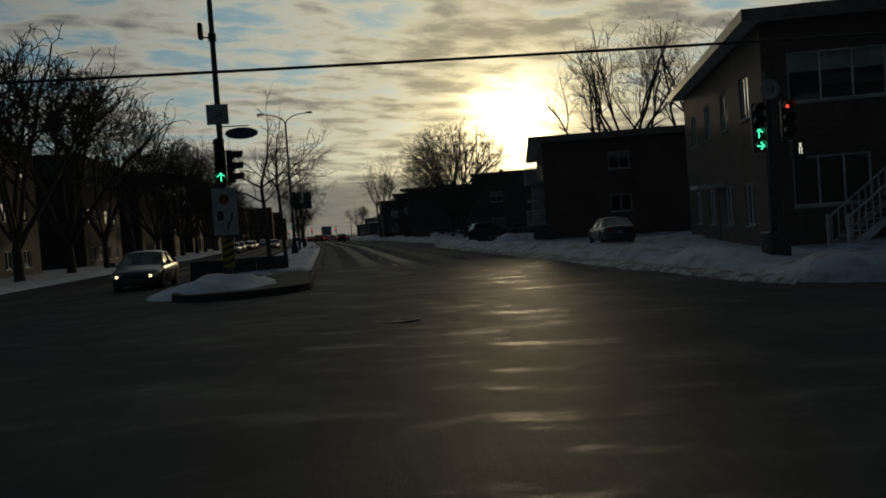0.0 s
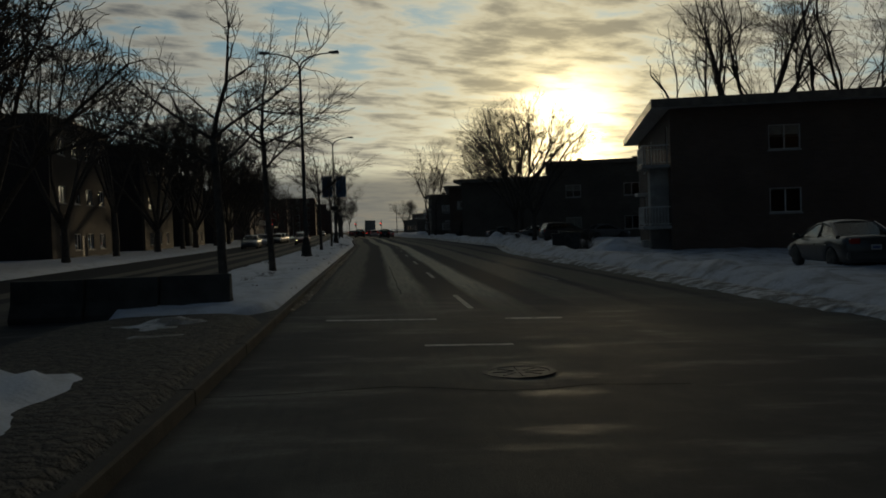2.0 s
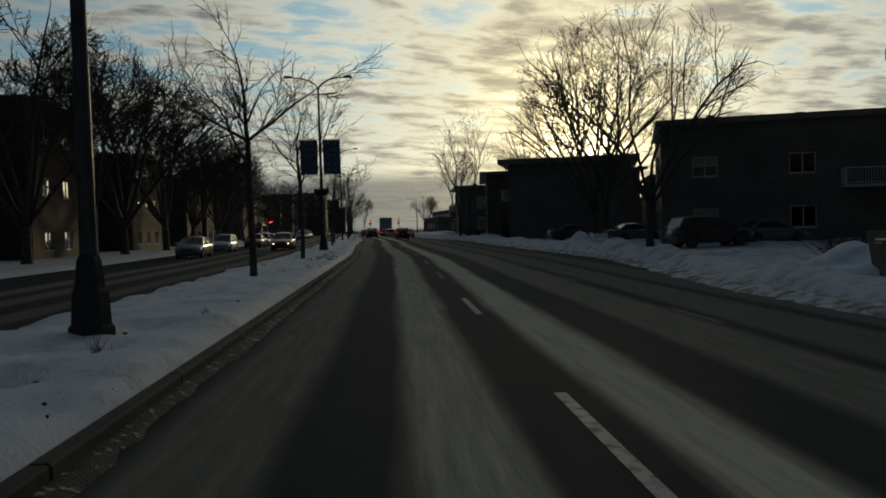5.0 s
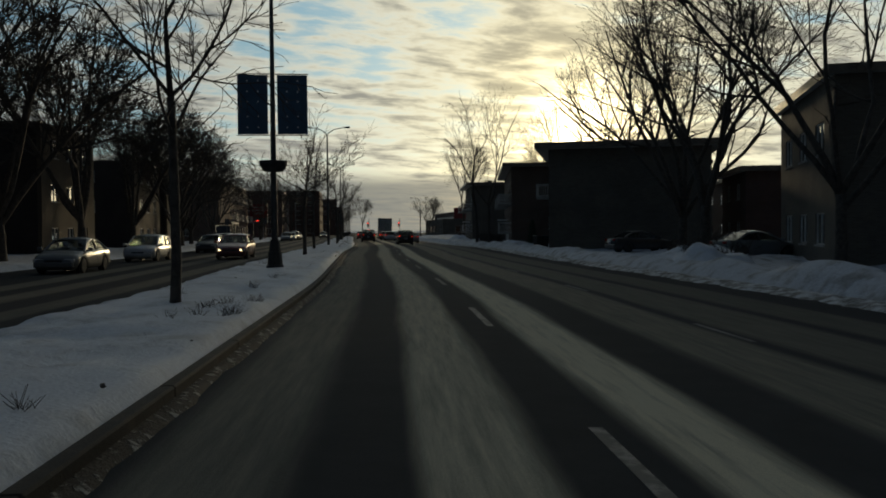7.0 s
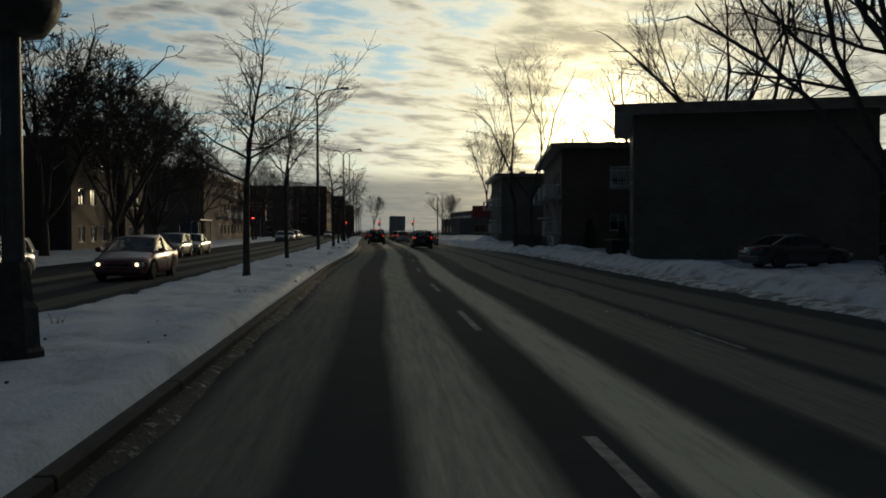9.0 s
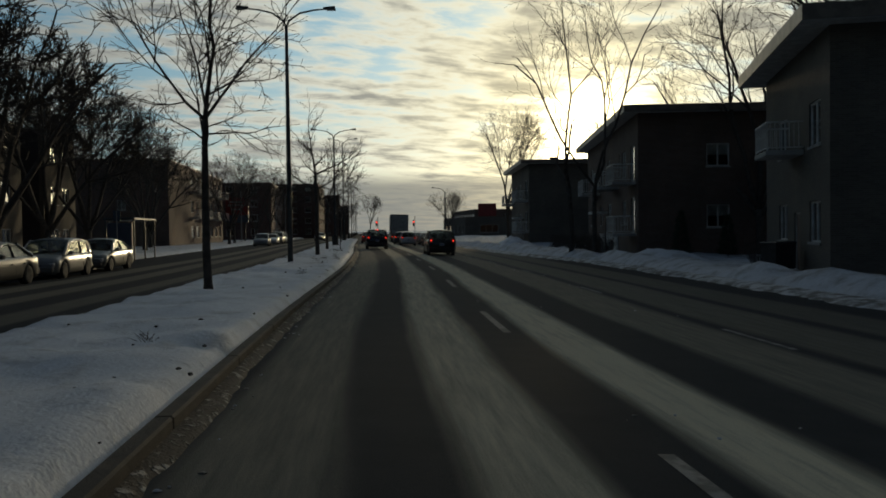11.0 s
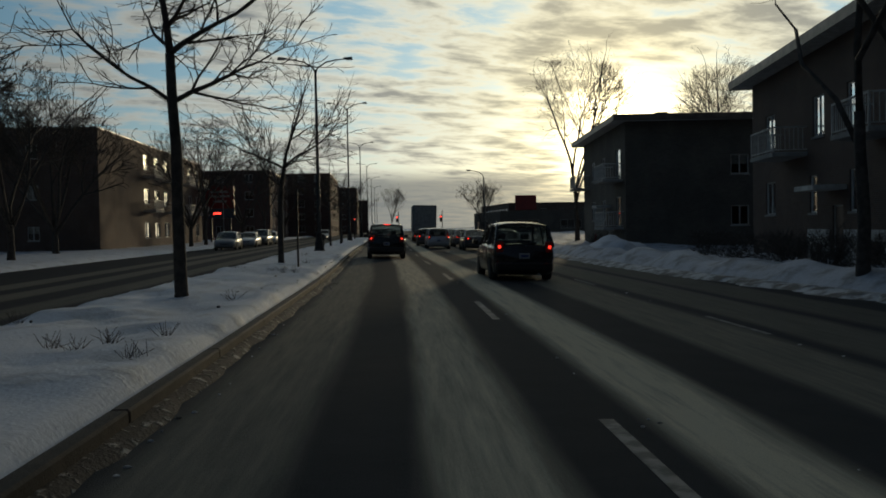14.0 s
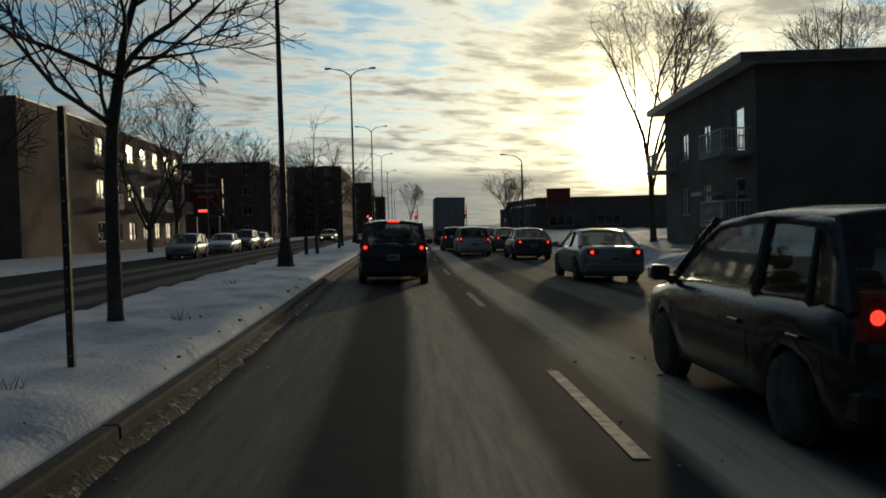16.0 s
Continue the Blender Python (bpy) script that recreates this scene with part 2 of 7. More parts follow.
ROAD = road_material()
BANK_SNOW = material("gritty_snowbank", (0.52, 0.54, 0.58), (0.20, 0.19, 0.18), 1.3, 0.7, 0, 0.03, 9.0, (0.42, 0.78), 0.3)
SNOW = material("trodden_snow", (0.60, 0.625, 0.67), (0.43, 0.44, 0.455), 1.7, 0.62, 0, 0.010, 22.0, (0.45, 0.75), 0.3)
DIRTY_SNOW = material("ploughed_dirty_snow", (0.62, 0.62, 0.62), (0.20, 0.185, 0.165), 2.6, 0.75, 0, 0.04, 11.0, (0.38, 0.62), 0.3)
GRIT = material("brown_grit_and_slush", (0.085, 0.071, 0.055), (0.030, 0.027, 0.023), 9.0, 0.8, 0, 0.02, 30.0)
SALT_SLUSH = material("brown_slush_with_salty_crusts", (0.058, 0.048, 0.037), (0.36, 0.34, 0.30), 9.0, 0.8, 0, 0.02, 30.0, (0.52, 0.66), 0.3)
KERB = material("dark_brown_concrete", (0.050, 0.041, 0.031), (0.026, 0.023, 0.020), 1.2, 0.85, 0, 0.006, 50.0)
CONCRETE = material("grey_concrete", (0.33, 0.32, 0.30), (0.23, 0.22, 0.205), 1.5, 0.85, 0, 0.006, 40.0)
LINE = material("worn_white_road_paint", (0.34, 0.335, 0.32), (0.09, 0.089, 0.085), 6.0, 0.65, 0, 0.002, 60.0, (0.46, 0.70))
LINE_FADED = material("nearly_worn_off_road_paint", (0.20, 0.196, 0.185), (0.085, 0.084, 0.080), 5.0, 0.7, 0, 0.002, 60.0, (0.38, 0.60))
IRON = material("cast_iron", (0.045, 0.042, 0.038), (0.028, 0.026, 0.024), 8.0, 0.65, 0.3, 0.004, 50.0)
BARK = material("winter_bark", (0.085, 0.072, 0.060), (0.045, 0.039, 0.034), 5.0, 0.9, 0, 0.012, 28.0)
TWIG = material("fine_bare_twigs", (0.075, 0.060, 0.048), (0.05, 0.042, 0.036), 4.0, 0.9)
STEEL = material("dull_painted_steel", (0.070, 0.072, 0.072), (0.045, 0.046, 0.046), 4.0, 0.5, 0.35, 0.002, 40.0)
GALV = material("galvanised_steel", (0.32, 0.33, 0.33), (0.22, 0.22, 0.22), 6.0, 0.45, 0.8, 0.001, 60.0)
BLACK = material("black_plastic", (0.018, 0.018, 0.018), (0.030, 0.030, 0.030), 6.0, 0.45)
RUBBER = material("tyre_rubber", (0.022, 0.022, 0.022), (0.06, 0.057, 0.052), 5.0, 0.85, 0, 0.003, 40.0)
WOOD_POST = material("creosoted_wood", (0.10, 0.075, 0.055), (0.055, 0.042, 0.033), 5.0, 0.85, 0, 0.01, 30.0)
BRICK_BROWN = brick_material("brown_brick", (0.150, 0.092, 0.066), (0.105, 0.066, 0.050), (0.20, 0.18, 0.16))
BRICK_RED = brick_material("dark_red_brick", (0.140, 0.068, 0.050), (0.095, 0.048, 0.038), (0.17, 0.15, 0.13))
# brick whose colour is darkened to carry the shade on the left row's walls
BRICK_SHADED = brick_material("shade_darkened_brick", (0.052, 0.036, 0.030), (0.038, 0.027, 0.023), (0.07, 0.063, 0.056))
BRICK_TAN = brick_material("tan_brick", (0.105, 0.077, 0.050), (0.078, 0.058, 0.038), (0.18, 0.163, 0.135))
BRICK_GREY = brick_material("grey_brick", (0.150, 0.130, 0.105), (0.110, 0.096, 0.078), (0.17, 0.155, 0.135))
ROOFING = material("tar_and_gravel_roof", (0.10, 0.098, 0.092), (0.06, 0.058, 0.055), 2.0, 0.9, 0, 0.01, 30.0)
TRIM = material("weathered_white_trim", (0.52, 0.51, 0.48), (0.38, 0.36, 0.33), 3.0, 0.6, 0, 0.002, 40.0)
FASCIA = material("brown_metal_fascia", (0.16, 0.135, 0.11), (0.10, 0.085, 0.07), 2.0, 0.45, 0.3, 0.001, 30.0)
CURTAIN = material("pale_window_blind", (0.46, 0.43, 0.38), (0.30, 0.28, 0.25), 2.0, 0.9)
DOOR_PAINT = material("brown_painted_door", (0.12, 0.07, 0.045), (0.085, 0.05, 0.035), 2.0, 0.5)
PANE = glass_material("window_glass", (0.80, 0.84, 0.84))
CAR_GLASS = glass_material("tinted_car_glass", (0.42, 0.47, 0.46))
CHROME = material("bright_trim", (0.62, 0.62, 0.62), (0.45, 0.45, 0.45), 5.0, 0.2, 1.0)
SEAT = material("dark_seat_cloth", (0.04, 0.04, 0.042), (0.028, 0.028, 0.03), 6.0, 0.9)
TAIL_OFF = material("unlit_red_lens", (0.32, 0.018, 0.012), (0.20, 0.012, 0.01), 8.0, 0.2)
TAIL_ON = material("lit_red_lens", (0.45, 0.02, 0.012), None, 8.0, 0.25, emit=(1.0, 0.035, 0.02, 1.5))
AMBER_ON = material("lit_amber_lens", (0.5, 0.18, 0.02), None, 8.0, 0.25, emit=(1.0, 0.42, 0.05, 3.0))
LAMP_CLEAR = material("clear_headlamp_lens", (0.55, 0.56, 0.56), (0.42, 0.43, 0.43), 9.0, 0.12, 0.2)
LAMP_ON = material("lit_headlamp", (0.6, 0.58, 0.5), None, 9.0, 0.2, emit=(1.0, 0.72, 0.38, 2.6))
GREEN_ON = material("lit_green_signal", (0.05, 0.4, 0.25), None, 9.0, 0.3, emit=(0.04, 1.0, 0.52, 2.2))
RED_ON = material("lit_red_signal", (0.4, 0.03, 0.02), None, 9.0, 0.3, emit=(1.0, 0.06, 0.04, 2.0))
WHITE_ON = material("lit_white_signal", (0.5, 0.5, 0.45), None, 9.0, 0.3, emit=(0.85, 0.85, 0.75, 0.9))
PLATE = material("licence_plate", (0.36, 0.37, 0.38), (0.28, 0.285, 0.29), 20.0, 0.5)
PLATE_INK = material("licence_plate_ink", (0.05, 0.07, 0.20), None, 20.0, 0.6)
RIM = material("alloy_wheel", (0.30, 0.30, 0.30), (0.16, 0.155, 0.15), 9.0, 0.4, 0.8)
BANNER = material("blue_printed_banner", (0.055, 0.10, 0.155), (0.042, 0.08, 0.13), 1.2, 0.8)
BANNER_STAR = material("white_banner_print", (0.72, 0.73, 0.74), None, 9.0, 0.8)
SIGN_BACK = material("sign_sheet_aluminium", (0.30, 0.31, 0.31), (0.22, 0.23, 0.23), 3.0, 0.5, 0.6)
SIGN_WHITE = material("white_sign_face", (0.34, 0.34, 0.33), (0.26, 0.26, 0.25), 3.0, 0.5)
SIGN_BLACK = material("black_sign_print", (0.025, 0.025, 0.025), None, 3.0, 0.5)
SIGN_RED = material("red_sign_face", (0.20, 0.022, 0.02), (0.14, 0.018, 0.016), 2.0, 0.5)
SIGN_BLUE = material("blue_grey_sign_face", (0.05, 0.07, 0.10), (0.04, 0.05, 0.075), 2.0, 0.5)
TAR = material("crack_filling_tar", (0.010, 0.010, 0.010), (0.016, 0.016, 0.016), 6.0, 0.95, spec=0.05)
YELLOW = material("yellow_hazard_paint", (0.30, 0.20, 0.03), (0.2, 0.14, 0.02), 5.0, 0.5)

# ---------------------------------------------------------------- geometry helpers


class G:
    """Collects faces for one mesh."""

    def __init__(self):
        self.v, self.f, self.uv = [], [], []

    def add(self, verts, faces, m=None):
        n = len(self.v)
        if m is not None:
            verts = [m @ Vector(v) for v in verts]
            if m.determinant() < 0:
                faces = [tuple(reversed(f)) for f in faces]
        self.v += [tuple(v) for v in verts]
        self.f += [tuple(i + n for i in f) for f in faces]
        return self

    def box(self, x0, y0, z0, x1, y1, z1, m=None, taper=0.0):
        t = taper
        vs = [(x0, y0, z0), (x1, y0, z0), (x1, y1, z0), (x0, y1, z0), (x0 + t, y0 + t, z1), (x1 - t, y0 + t, z1), (x1 - t, y1 - t, z1), (x0 + t, y1 - t, z1)]
        return self.add(vs, [(3, 2, 1, 0), (4, 5, 6, 7), (0, 1, 5, 4), (1, 2, 6, 5), (2, 3, 7, 6), (3, 0, 4, 7)], m)

    def bevel_box(self, x0, y0, z0, x1, y1, z1, r, m=None):
        """A box whose edges are all chamfered."""
        vs, ids = [], {}
        X, Y, Z = (x0, x1), (y0, y1), (z0, z1)
        for i in (0, 1):
            for j in (0, 1):
                for k in (0, 1):
                    for a in range(3):
                        p = [X[i], Y[j], Z[k]]
                        for b, s in enumerate((i, j, k)):
                            if b != a:
                                p[b] += r if s == 0 else -r
                        ids[i, j, k, a] = len(vs)
                        vs.append(tuple(p))
        fs = []
        for s in (0, 1):
            fs.append([ids[s, j, k, 0] for j, k in ((0, 0), (1, 0), (1, 1), (0, 1))])
            fs.append([ids[j, s, k, 1] for j, k in ((0, 0), (1, 0), (1, 1), (0, 1))])
            fs.append([ids[j, k, s, 2] for j, k in ((0, 0), (1, 0), (1, 1), (0, 1))])
        for i in (0, 1):
            for j in (0, 1):
                fs.append([ids[i, j, 0, 0], ids[i, j, 1, 0], ids[i, j, 1, 1], ids[i, j, 0, 1]])
                fs.append([ids[i, 0, j, 0], ids[i, 1, j, 0], ids[i, 1, j, 2], ids[i, 0, j, 2]])
                fs.append([ids[0, i, j, 1], ids[1, i, j, 1], ids[1, i, j, 2], ids[0, i, j, 2]])
                for k in (0, 1):
                    fs.append([ids[i, j, k, 0], ids[i, j, k, 1], ids[i, j, k, 2]])
        c = Vector(((x0 + x1) / 2, (y0 + y1) / 2, (z0 + z1) / 2))
        done = []
        for f in fs:
            a, b, d = (Vector(vs[q]) for q in f[:3])
            mid = sum((Vector(vs[q]) for q in f), Vector()) / len(f)
            done.append(tuple(f) if (b - a).cross(d - a).dot(mid - c) > 0 else tuple(reversed(f)))
        return self.add(vs, done, m)

    def tube(self, p, q, r0, r1, n=8, caps=True, m=None):
        p, q = Vector(p), Vector(q)
        d = (q - p).normalized()
        a = d.orthogonal().normalized()
        b = d.cross(a)
        vs, fs = [], []
        for c, r in ((p, r0), (q, r1)):
            for i in range(n):
                w = 2 * math.pi * i / n
                vs.append(c + a * (r * math.cos(w)) + b * (r * math.sin(w)))
        for i in range(n):
            j = (i + 1) % n
            fs.append((i, j, n + j, n + i))
        if caps:
            fs.append(tuple(range(n - 1, -1, -1)))
            fs.append(tuple(range(n, 2 * n)))
        return self.add(vs, fs, m)

    def pipe(self, pts, rs, n=8, m=None):
        """A bent tube through several points, as one skin."""
        pts = [Vector(p) for p in pts]
        vs, fs = [], []
        a = None
        for i, p in enumerate(pts):
            d = (pts[min(i + 1, len(pts) - 1)] - pts[max(i - 1, 0)]).normalized()
            a = d.orthogonal().normalized() if a is None else (a - d * a.dot(d)).normalized()
            b = d.cross(a)
            for k in range(n):
                w = 2 * math.pi * k / n
                vs.append(p + (a * math.cos(w) + b * math.sin(w)) * rs[i])
        for i in range(len(pts) - 1):
            for k in range(n):
                j = (k + 1) % n
                fs.append((i * n + k, i * n + j, i * n + n + j, i * n + n + k))
        fs.append(tuple(range(n - 1, -1, -1)))
        fs.append(tuple(range((len(pts) - 1) * n, len(pts) * n)))
        return self.add(vs, fs, m)

    def lathe(self, profile, n=20, m=None):
        """Turns (radius, height) pairs about the z axis."""
        vs, fs = [], []
        for r, z in profile:
            for k in range(n):
                w = 2 * math.pi * k / n
                vs.append((r * math.cos(w), r * math.sin(w), z))
        for i in range(len(profile) - 1):
            for k in range(n):
                j = (k + 1) % n
                fs.append((i * n + k, i * n + j, i * n + n + j, i * n + n + k))
        fs.append(tuple(range(n - 1, -1, -1)))
        fs.append(tuple(range((len(profile) - 1) * n, len(profile) * n)))
        return self.add(vs, fs, m)

    def prism(self, outline, y0, y1, m=None):
        """Pushes an outline of (x, z), counter-clockwise seen from -y, from y0 to y1."""
        n = len(outline)
        vs = [(x, y0, z) for x, z in outline] + [(x, y1, z) for x, z in outline]
        fs = [tuple(range(n)), tuple(range(2 * n - 1, n - 1, -1))]
        fs += [((i + 1) % n, i, n + i, n + (i + 1) % n) for i in range(n)]
        return self.add(vs, fs, m)

    def mesh(self, name, mat, smooth=False):
        me = bpy.data.meshes.new(name)
        me.from_pydata(self.v, [], self.f)
        if mat:
            me.materials.append(mat)
        if smooth:
            me.polygons.foreach_set("use_smooth", [True] * len(me.polygons))
        me.update()
        return me

    def ob(self, name, mat, parent=None, label="", smooth=False, at=None):
        o = new(name, self.mesh(name, mat, smooth))
        if at is not None:
            o.matrix_world = at
        if parent is not None:
            o.parent = parent
        return tagged(o, label) if label else o


def part(name, g, mat, parent, label="", smooth=False, at=None):
    return g.ob(name, mat, parent, label, smooth, at)


def thing(name, m, label, category, group="", kind=""):
    """An Empty at the base of a thing, that carries its parts."""
    e = new(name)
    e.empty_display_size = 0.3
    e.matrix_world = m
    return tagged(e, label, category, group, kind)


SWING = ((-400, 0.0), (86, 0.0), (104, -0.50), (120, -1.02), (138, -1.24), (150, -1.60), (163, -2.10), (183, -3.20), (223, -5.0), (300, -8.4), (2600, -108.0))


def bend(y):
    """How far the street has swung sideways at y: a smooth line through a few places."""
    for i in range(len(SWING) - 1):
        (y0, x0), (y1, x1) = SWING[i], SWING[i + 1]
        if y <= y1:
            break
    before, after = SWING[max(i - 1, 0)], SWING[min(i + 2, len(SWING) - 1)]
    h = y1 - y0
    m0 = 0.0 if i <= 1 else (x1 - before[1]) / (y1 - before[0])
    m1 = 0.0 if i == 0 else (after[1] - x0) / (after[0] - y0)
    f = (y - y0) / h
    return x0 * (1 + 2 * f) * (1 - f) ** 2 + m0 * h * f * (1 - f) ** 2 + x1 * f * f * (3 - 2 * f) + m1 * h * f * f * (f - 1)


def heading(y):
    """The street's turn at y, in degrees, to the left."""
    return math.degrees(math.atan2(-(bend(y + 0.5) - bend(y - 0.5)), 1.0))


def fall(xr):
    """The road's cross fall."""
    return -0.028 * xr if xr > -2.3 else 0.064 + 0.012 * (xr + 2.3)


def street(xr, y, z=0.0, turn=0.0):
    """A pose on the street: xr metres right of the driving lane's middle, turned with the street."""
    return pose(xr + bend(y), y, z, 0, 0, heading(y) + turn)


def strip(name, xs, ys, height, mat, label="", category="", kind="structure", uv=False, smooth=True):
    """A sheet along the street, from lists of offsets and distances and a height(xr, y)."""
    me = bpy.data.meshes.new(name)
    vs = [(x + bend(y), y, height(x, y)) for y in ys for x in xs]
    nx = len(xs)
    fs = [(j * nx + i, j * nx + i + 1, (j + 1) * nx + i + 1, (j + 1) * nx + i) for j in range(len(ys) - 1) for i in range(nx - 1)]
    me.from_pydata(vs, [], fs)
    me.materials.append(mat)
    if smooth:
        me.polygons.foreach_set("use_smooth", [True] * len(me.polygons))
    if uv:
        layer = me.uv_layers.new(name="across")
        flat = [(x, y) for y in ys for x in xs]
        for lp in me.loops:
            layer.data[lp.index].uv = flat[lp.vertex_index]
    me.update()
    return tagged(new(name, me), label, category, "", kind)


def steps(a, b, n):
    return [a + (b - a) * i / n for i in range(n + 1)]


def rough(x, y, size, seed=0.0):
    return noise.noise(Vector((x / size, y / size, seed)))

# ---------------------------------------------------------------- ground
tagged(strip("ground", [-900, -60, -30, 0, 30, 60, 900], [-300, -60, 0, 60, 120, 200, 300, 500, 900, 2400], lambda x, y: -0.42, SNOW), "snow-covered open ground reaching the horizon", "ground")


def right_kerb(y):
    """The right kerb's place."""
    t = min(max((y - 62.0) / 26.0, 0.0), 1.0)
    s = min(max((y - 150.0) / 18.0, 0.0), 1.0)
    return 8.9 + 2.1 * t * t * (3 - 2 * t) - 1.5 * s * s * (3 - 2 * s)


MED_R, MED_L, LEFT_KERB = -2.02, -5.55, -15.7
ROAD_YS = steps(-60, 26, 43) + steps(27, 260, 155) + steps(265, 620, 40)
tagged(strip("road", steps(-46, -15, 10) + steps(-14.2, -2.3, 14) + steps(-2.2, 12.5, 30) + steps(13.5, 46, 10), ROAD_YS,
             lambda x, y: fall(min(max(x, -14), 12)), ROAD, uv=True), "salt-streaked asphalt road with dark tyre tracks and worn lane lines", "road")


def snow_sheet(name, xl, xr_, y0, y1, base, bumps, label, mat=SNOW, dy=0.8, nx=12, round_ends=True, least=0.25):
    """A sheet of lying snow between two edges (functions of y), with a rounded rim."""
    n = max(int((y1 - y0) / dy), 4)
    vs, fs = [], []
    for j in range(n + 1):
        y = y0 + (y1 - y0) * j / n
        end = min(1.0, min(y - y0, y1 - y) / 2.5) if round_ends else 1.0
        end = math.sqrt(max(1 - (1 - end) ** 2, 0.0))
        a, b = xl(y), xr_(y)
        mid = (a + b) / 2
        for i in range(nx + 1):
            f = i / nx
            x = mid + (a + (b - a) * f - mid) * (least + (1 - least) * end)
            rim = min(1.0, min(f, 1 - f) * nx / 1.2)
            z = base(x) + (0.03 + 0.14 * rim) * (0.3 + 0.7 * end) + bumps(x, y) * rim * end
            if i in (0, nx):
                z = base(x) - 0.05
            vs.append((x + bend(y), y, z))
    for j in range(n):
        for i in range(nx):
            q = j * (nx + 1) + i
            fs.append((q, q + 1, q + nx + 2, q + nx + 1))
    g = G()
    g.add(vs, fs)
    return tagged(g.ob(name, mat, smooth=True), label, "snow", kind="structure")


# the raised median between the carriageways: kerb, grit line and snow
def kerb_run(name, x, y0, y1, side, label, step=3.0, top=0.19, w=0.20):
    """A kerb in cast lengths, each its own stone, along the street."""
    base = tagged(new(name), label, "kerb", kind="structure")
    base.location = (x(y0) + bend(y0), y0, 0)
    n = int((y1 - y0) / step)
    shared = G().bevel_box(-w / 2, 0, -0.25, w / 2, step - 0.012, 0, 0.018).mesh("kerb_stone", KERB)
    for i in range(n):
        y = y0 + i * step
        a, b = x(y) + bend(y), x(y + step) + bend(y + step)
        o = new("kerb_stone", shared)
        o.parent = base
        o.matrix_world = pose(a, y, fall(x(y)) + top, 0, 0, math.degrees(math.atan2(a - b, step)))
        o.matrix_parent_inverse = Matrix.Translation(-Vector(base.location))
        o.matrix_basis = pose(a, y, fall(x(y)) + top + 0.01 * rough(i, 3, 1.0), 0, 0, math.degrees(math.atan2(a - b, step)))
    return base


snow_sheet("median_snow", lambda y: MED_L + 0.12, lambda y: MED_R + 0.12 + 0.05 * rough(y, 2, 1.9) + 0.025 * rough(y, 2, 0.5), 28.4, 250, lambda x: 0.06, lambda x, y: 0.06 + 0.10 * rough(x, y, 1.3) + 0.05 * rough(x, y, 0.30, 4) + 0.05 * rough(x, y, 4.0, 2) - 0.22 * max(rough(x, y * 0.6, 0.50, 7) - 0.28, 0.0), "trodden snow lying on the raised street median", dy=0.3, nx=16, least=0.5)
# before the barrier the median's tip lies bare under dark slush
snow_sheet("median_tip", lambda y: MED_L + 0.12, lambda y: MED_R + 0.16 + 0.05 * rough(y, 2, 1.9), 15.6, 29.0, lambda x: 0.0, lambda x, y: 0.02 + 0.03 * rough(x, y, 0.7), "dark trodden slush on the median's bare tip", GRIT, dy=0.4, nx=12, least=0.04)


def grit_line(name, x, y0, y1, side, label, mat, width=0.5, high=0.10):
    """A ragged ridge of grit and slush against a kerb."""
    vs, fs = [], []
    n = int((y1 - y0) / 0.33)
    for j in range(n + 1):
        y = y0 + (y1 - y0) * j / n
        w = width * (0.85 + 0.4 * rough(y, 1, 1.7) + 0.35 * rough(y, 8, 0.4)) * min(1.0, 0.3 + (y - y0) / 4.0)
        for f, h in ((0, 0.9), (0.35, 0.75 + 0.5 * rough(y, 5, 0.5)), (0.7, 0.35 + 0.3 * rough(y, 3, 0.4)), (1, -0.25)):
            xr = x(y) + side * w * f
            vs.append((xr + bend(y), y, fall(xr) + max(high * h, -0.03)))
    for j in range(n):
        for i in range(3):
            q = j * 4 + i
            fs.append((q, q + 1, q + 5, q + 4) if side > 0 else (q + 4, q + 5, q + 1, q))
    g = G()
    g.add(vs, fs)
    return tagged(g.ob(name, mat, smooth=True), label, "slush", kind="stuff")


grit_line("median_slush", lambda y: MED_R + 0.25, 29, 240, 1, "brown slush with pale salty crusts along the median kerb", SALT_SLUSH, 0.22, 0.06)
grit_line("median_slush", lambda y: MED_L + 0.05, 30, 240, -1, "dirty slush along the far side of the median", DIRTY_SNOW, 0.4)

# ploughed ridge, pavement and front yards on both sides
snow_sheet("verge_snow", lambda y: right_kerb(y) + 0.05, lambda y: right_kerb(y) + 34.0, 8, 330, lambda x: -0.28,
           lambda x, y: 0.30 * math.exp(-((x - right_kerb(y) - 1.2) / 0.8) ** 2) * (1.0 + 1.1 * rough(x, y, 2.2)) + 0.10 * rough(x, y, 1.1, 3) + 0.04 * rough(x, y, 0.4, 5)
           + 0.35 * max(rough(x, y, 5.0, 9), 0.0), "ploughed snowbank and snowy front yards beside the pavement", BANK_SNOW, dy=0.6, nx=70)
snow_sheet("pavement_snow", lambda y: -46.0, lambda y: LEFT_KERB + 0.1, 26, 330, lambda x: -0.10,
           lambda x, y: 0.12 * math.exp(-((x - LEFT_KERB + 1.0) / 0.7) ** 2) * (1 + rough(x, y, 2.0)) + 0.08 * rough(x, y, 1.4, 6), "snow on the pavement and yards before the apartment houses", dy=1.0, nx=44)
grit_line("gutter_slush", lambda y: right_kerb(y), 10, 240, -1, "dark frozen slush in the gutter", DIRTY_SNOW, 0.9, 0.16)
kerb_run("median_kerb", lambda y: MED_R + 0.18, 17.6, 240, 1, "dark brown concrete kerb along the median", top=0.15, w=0.15)

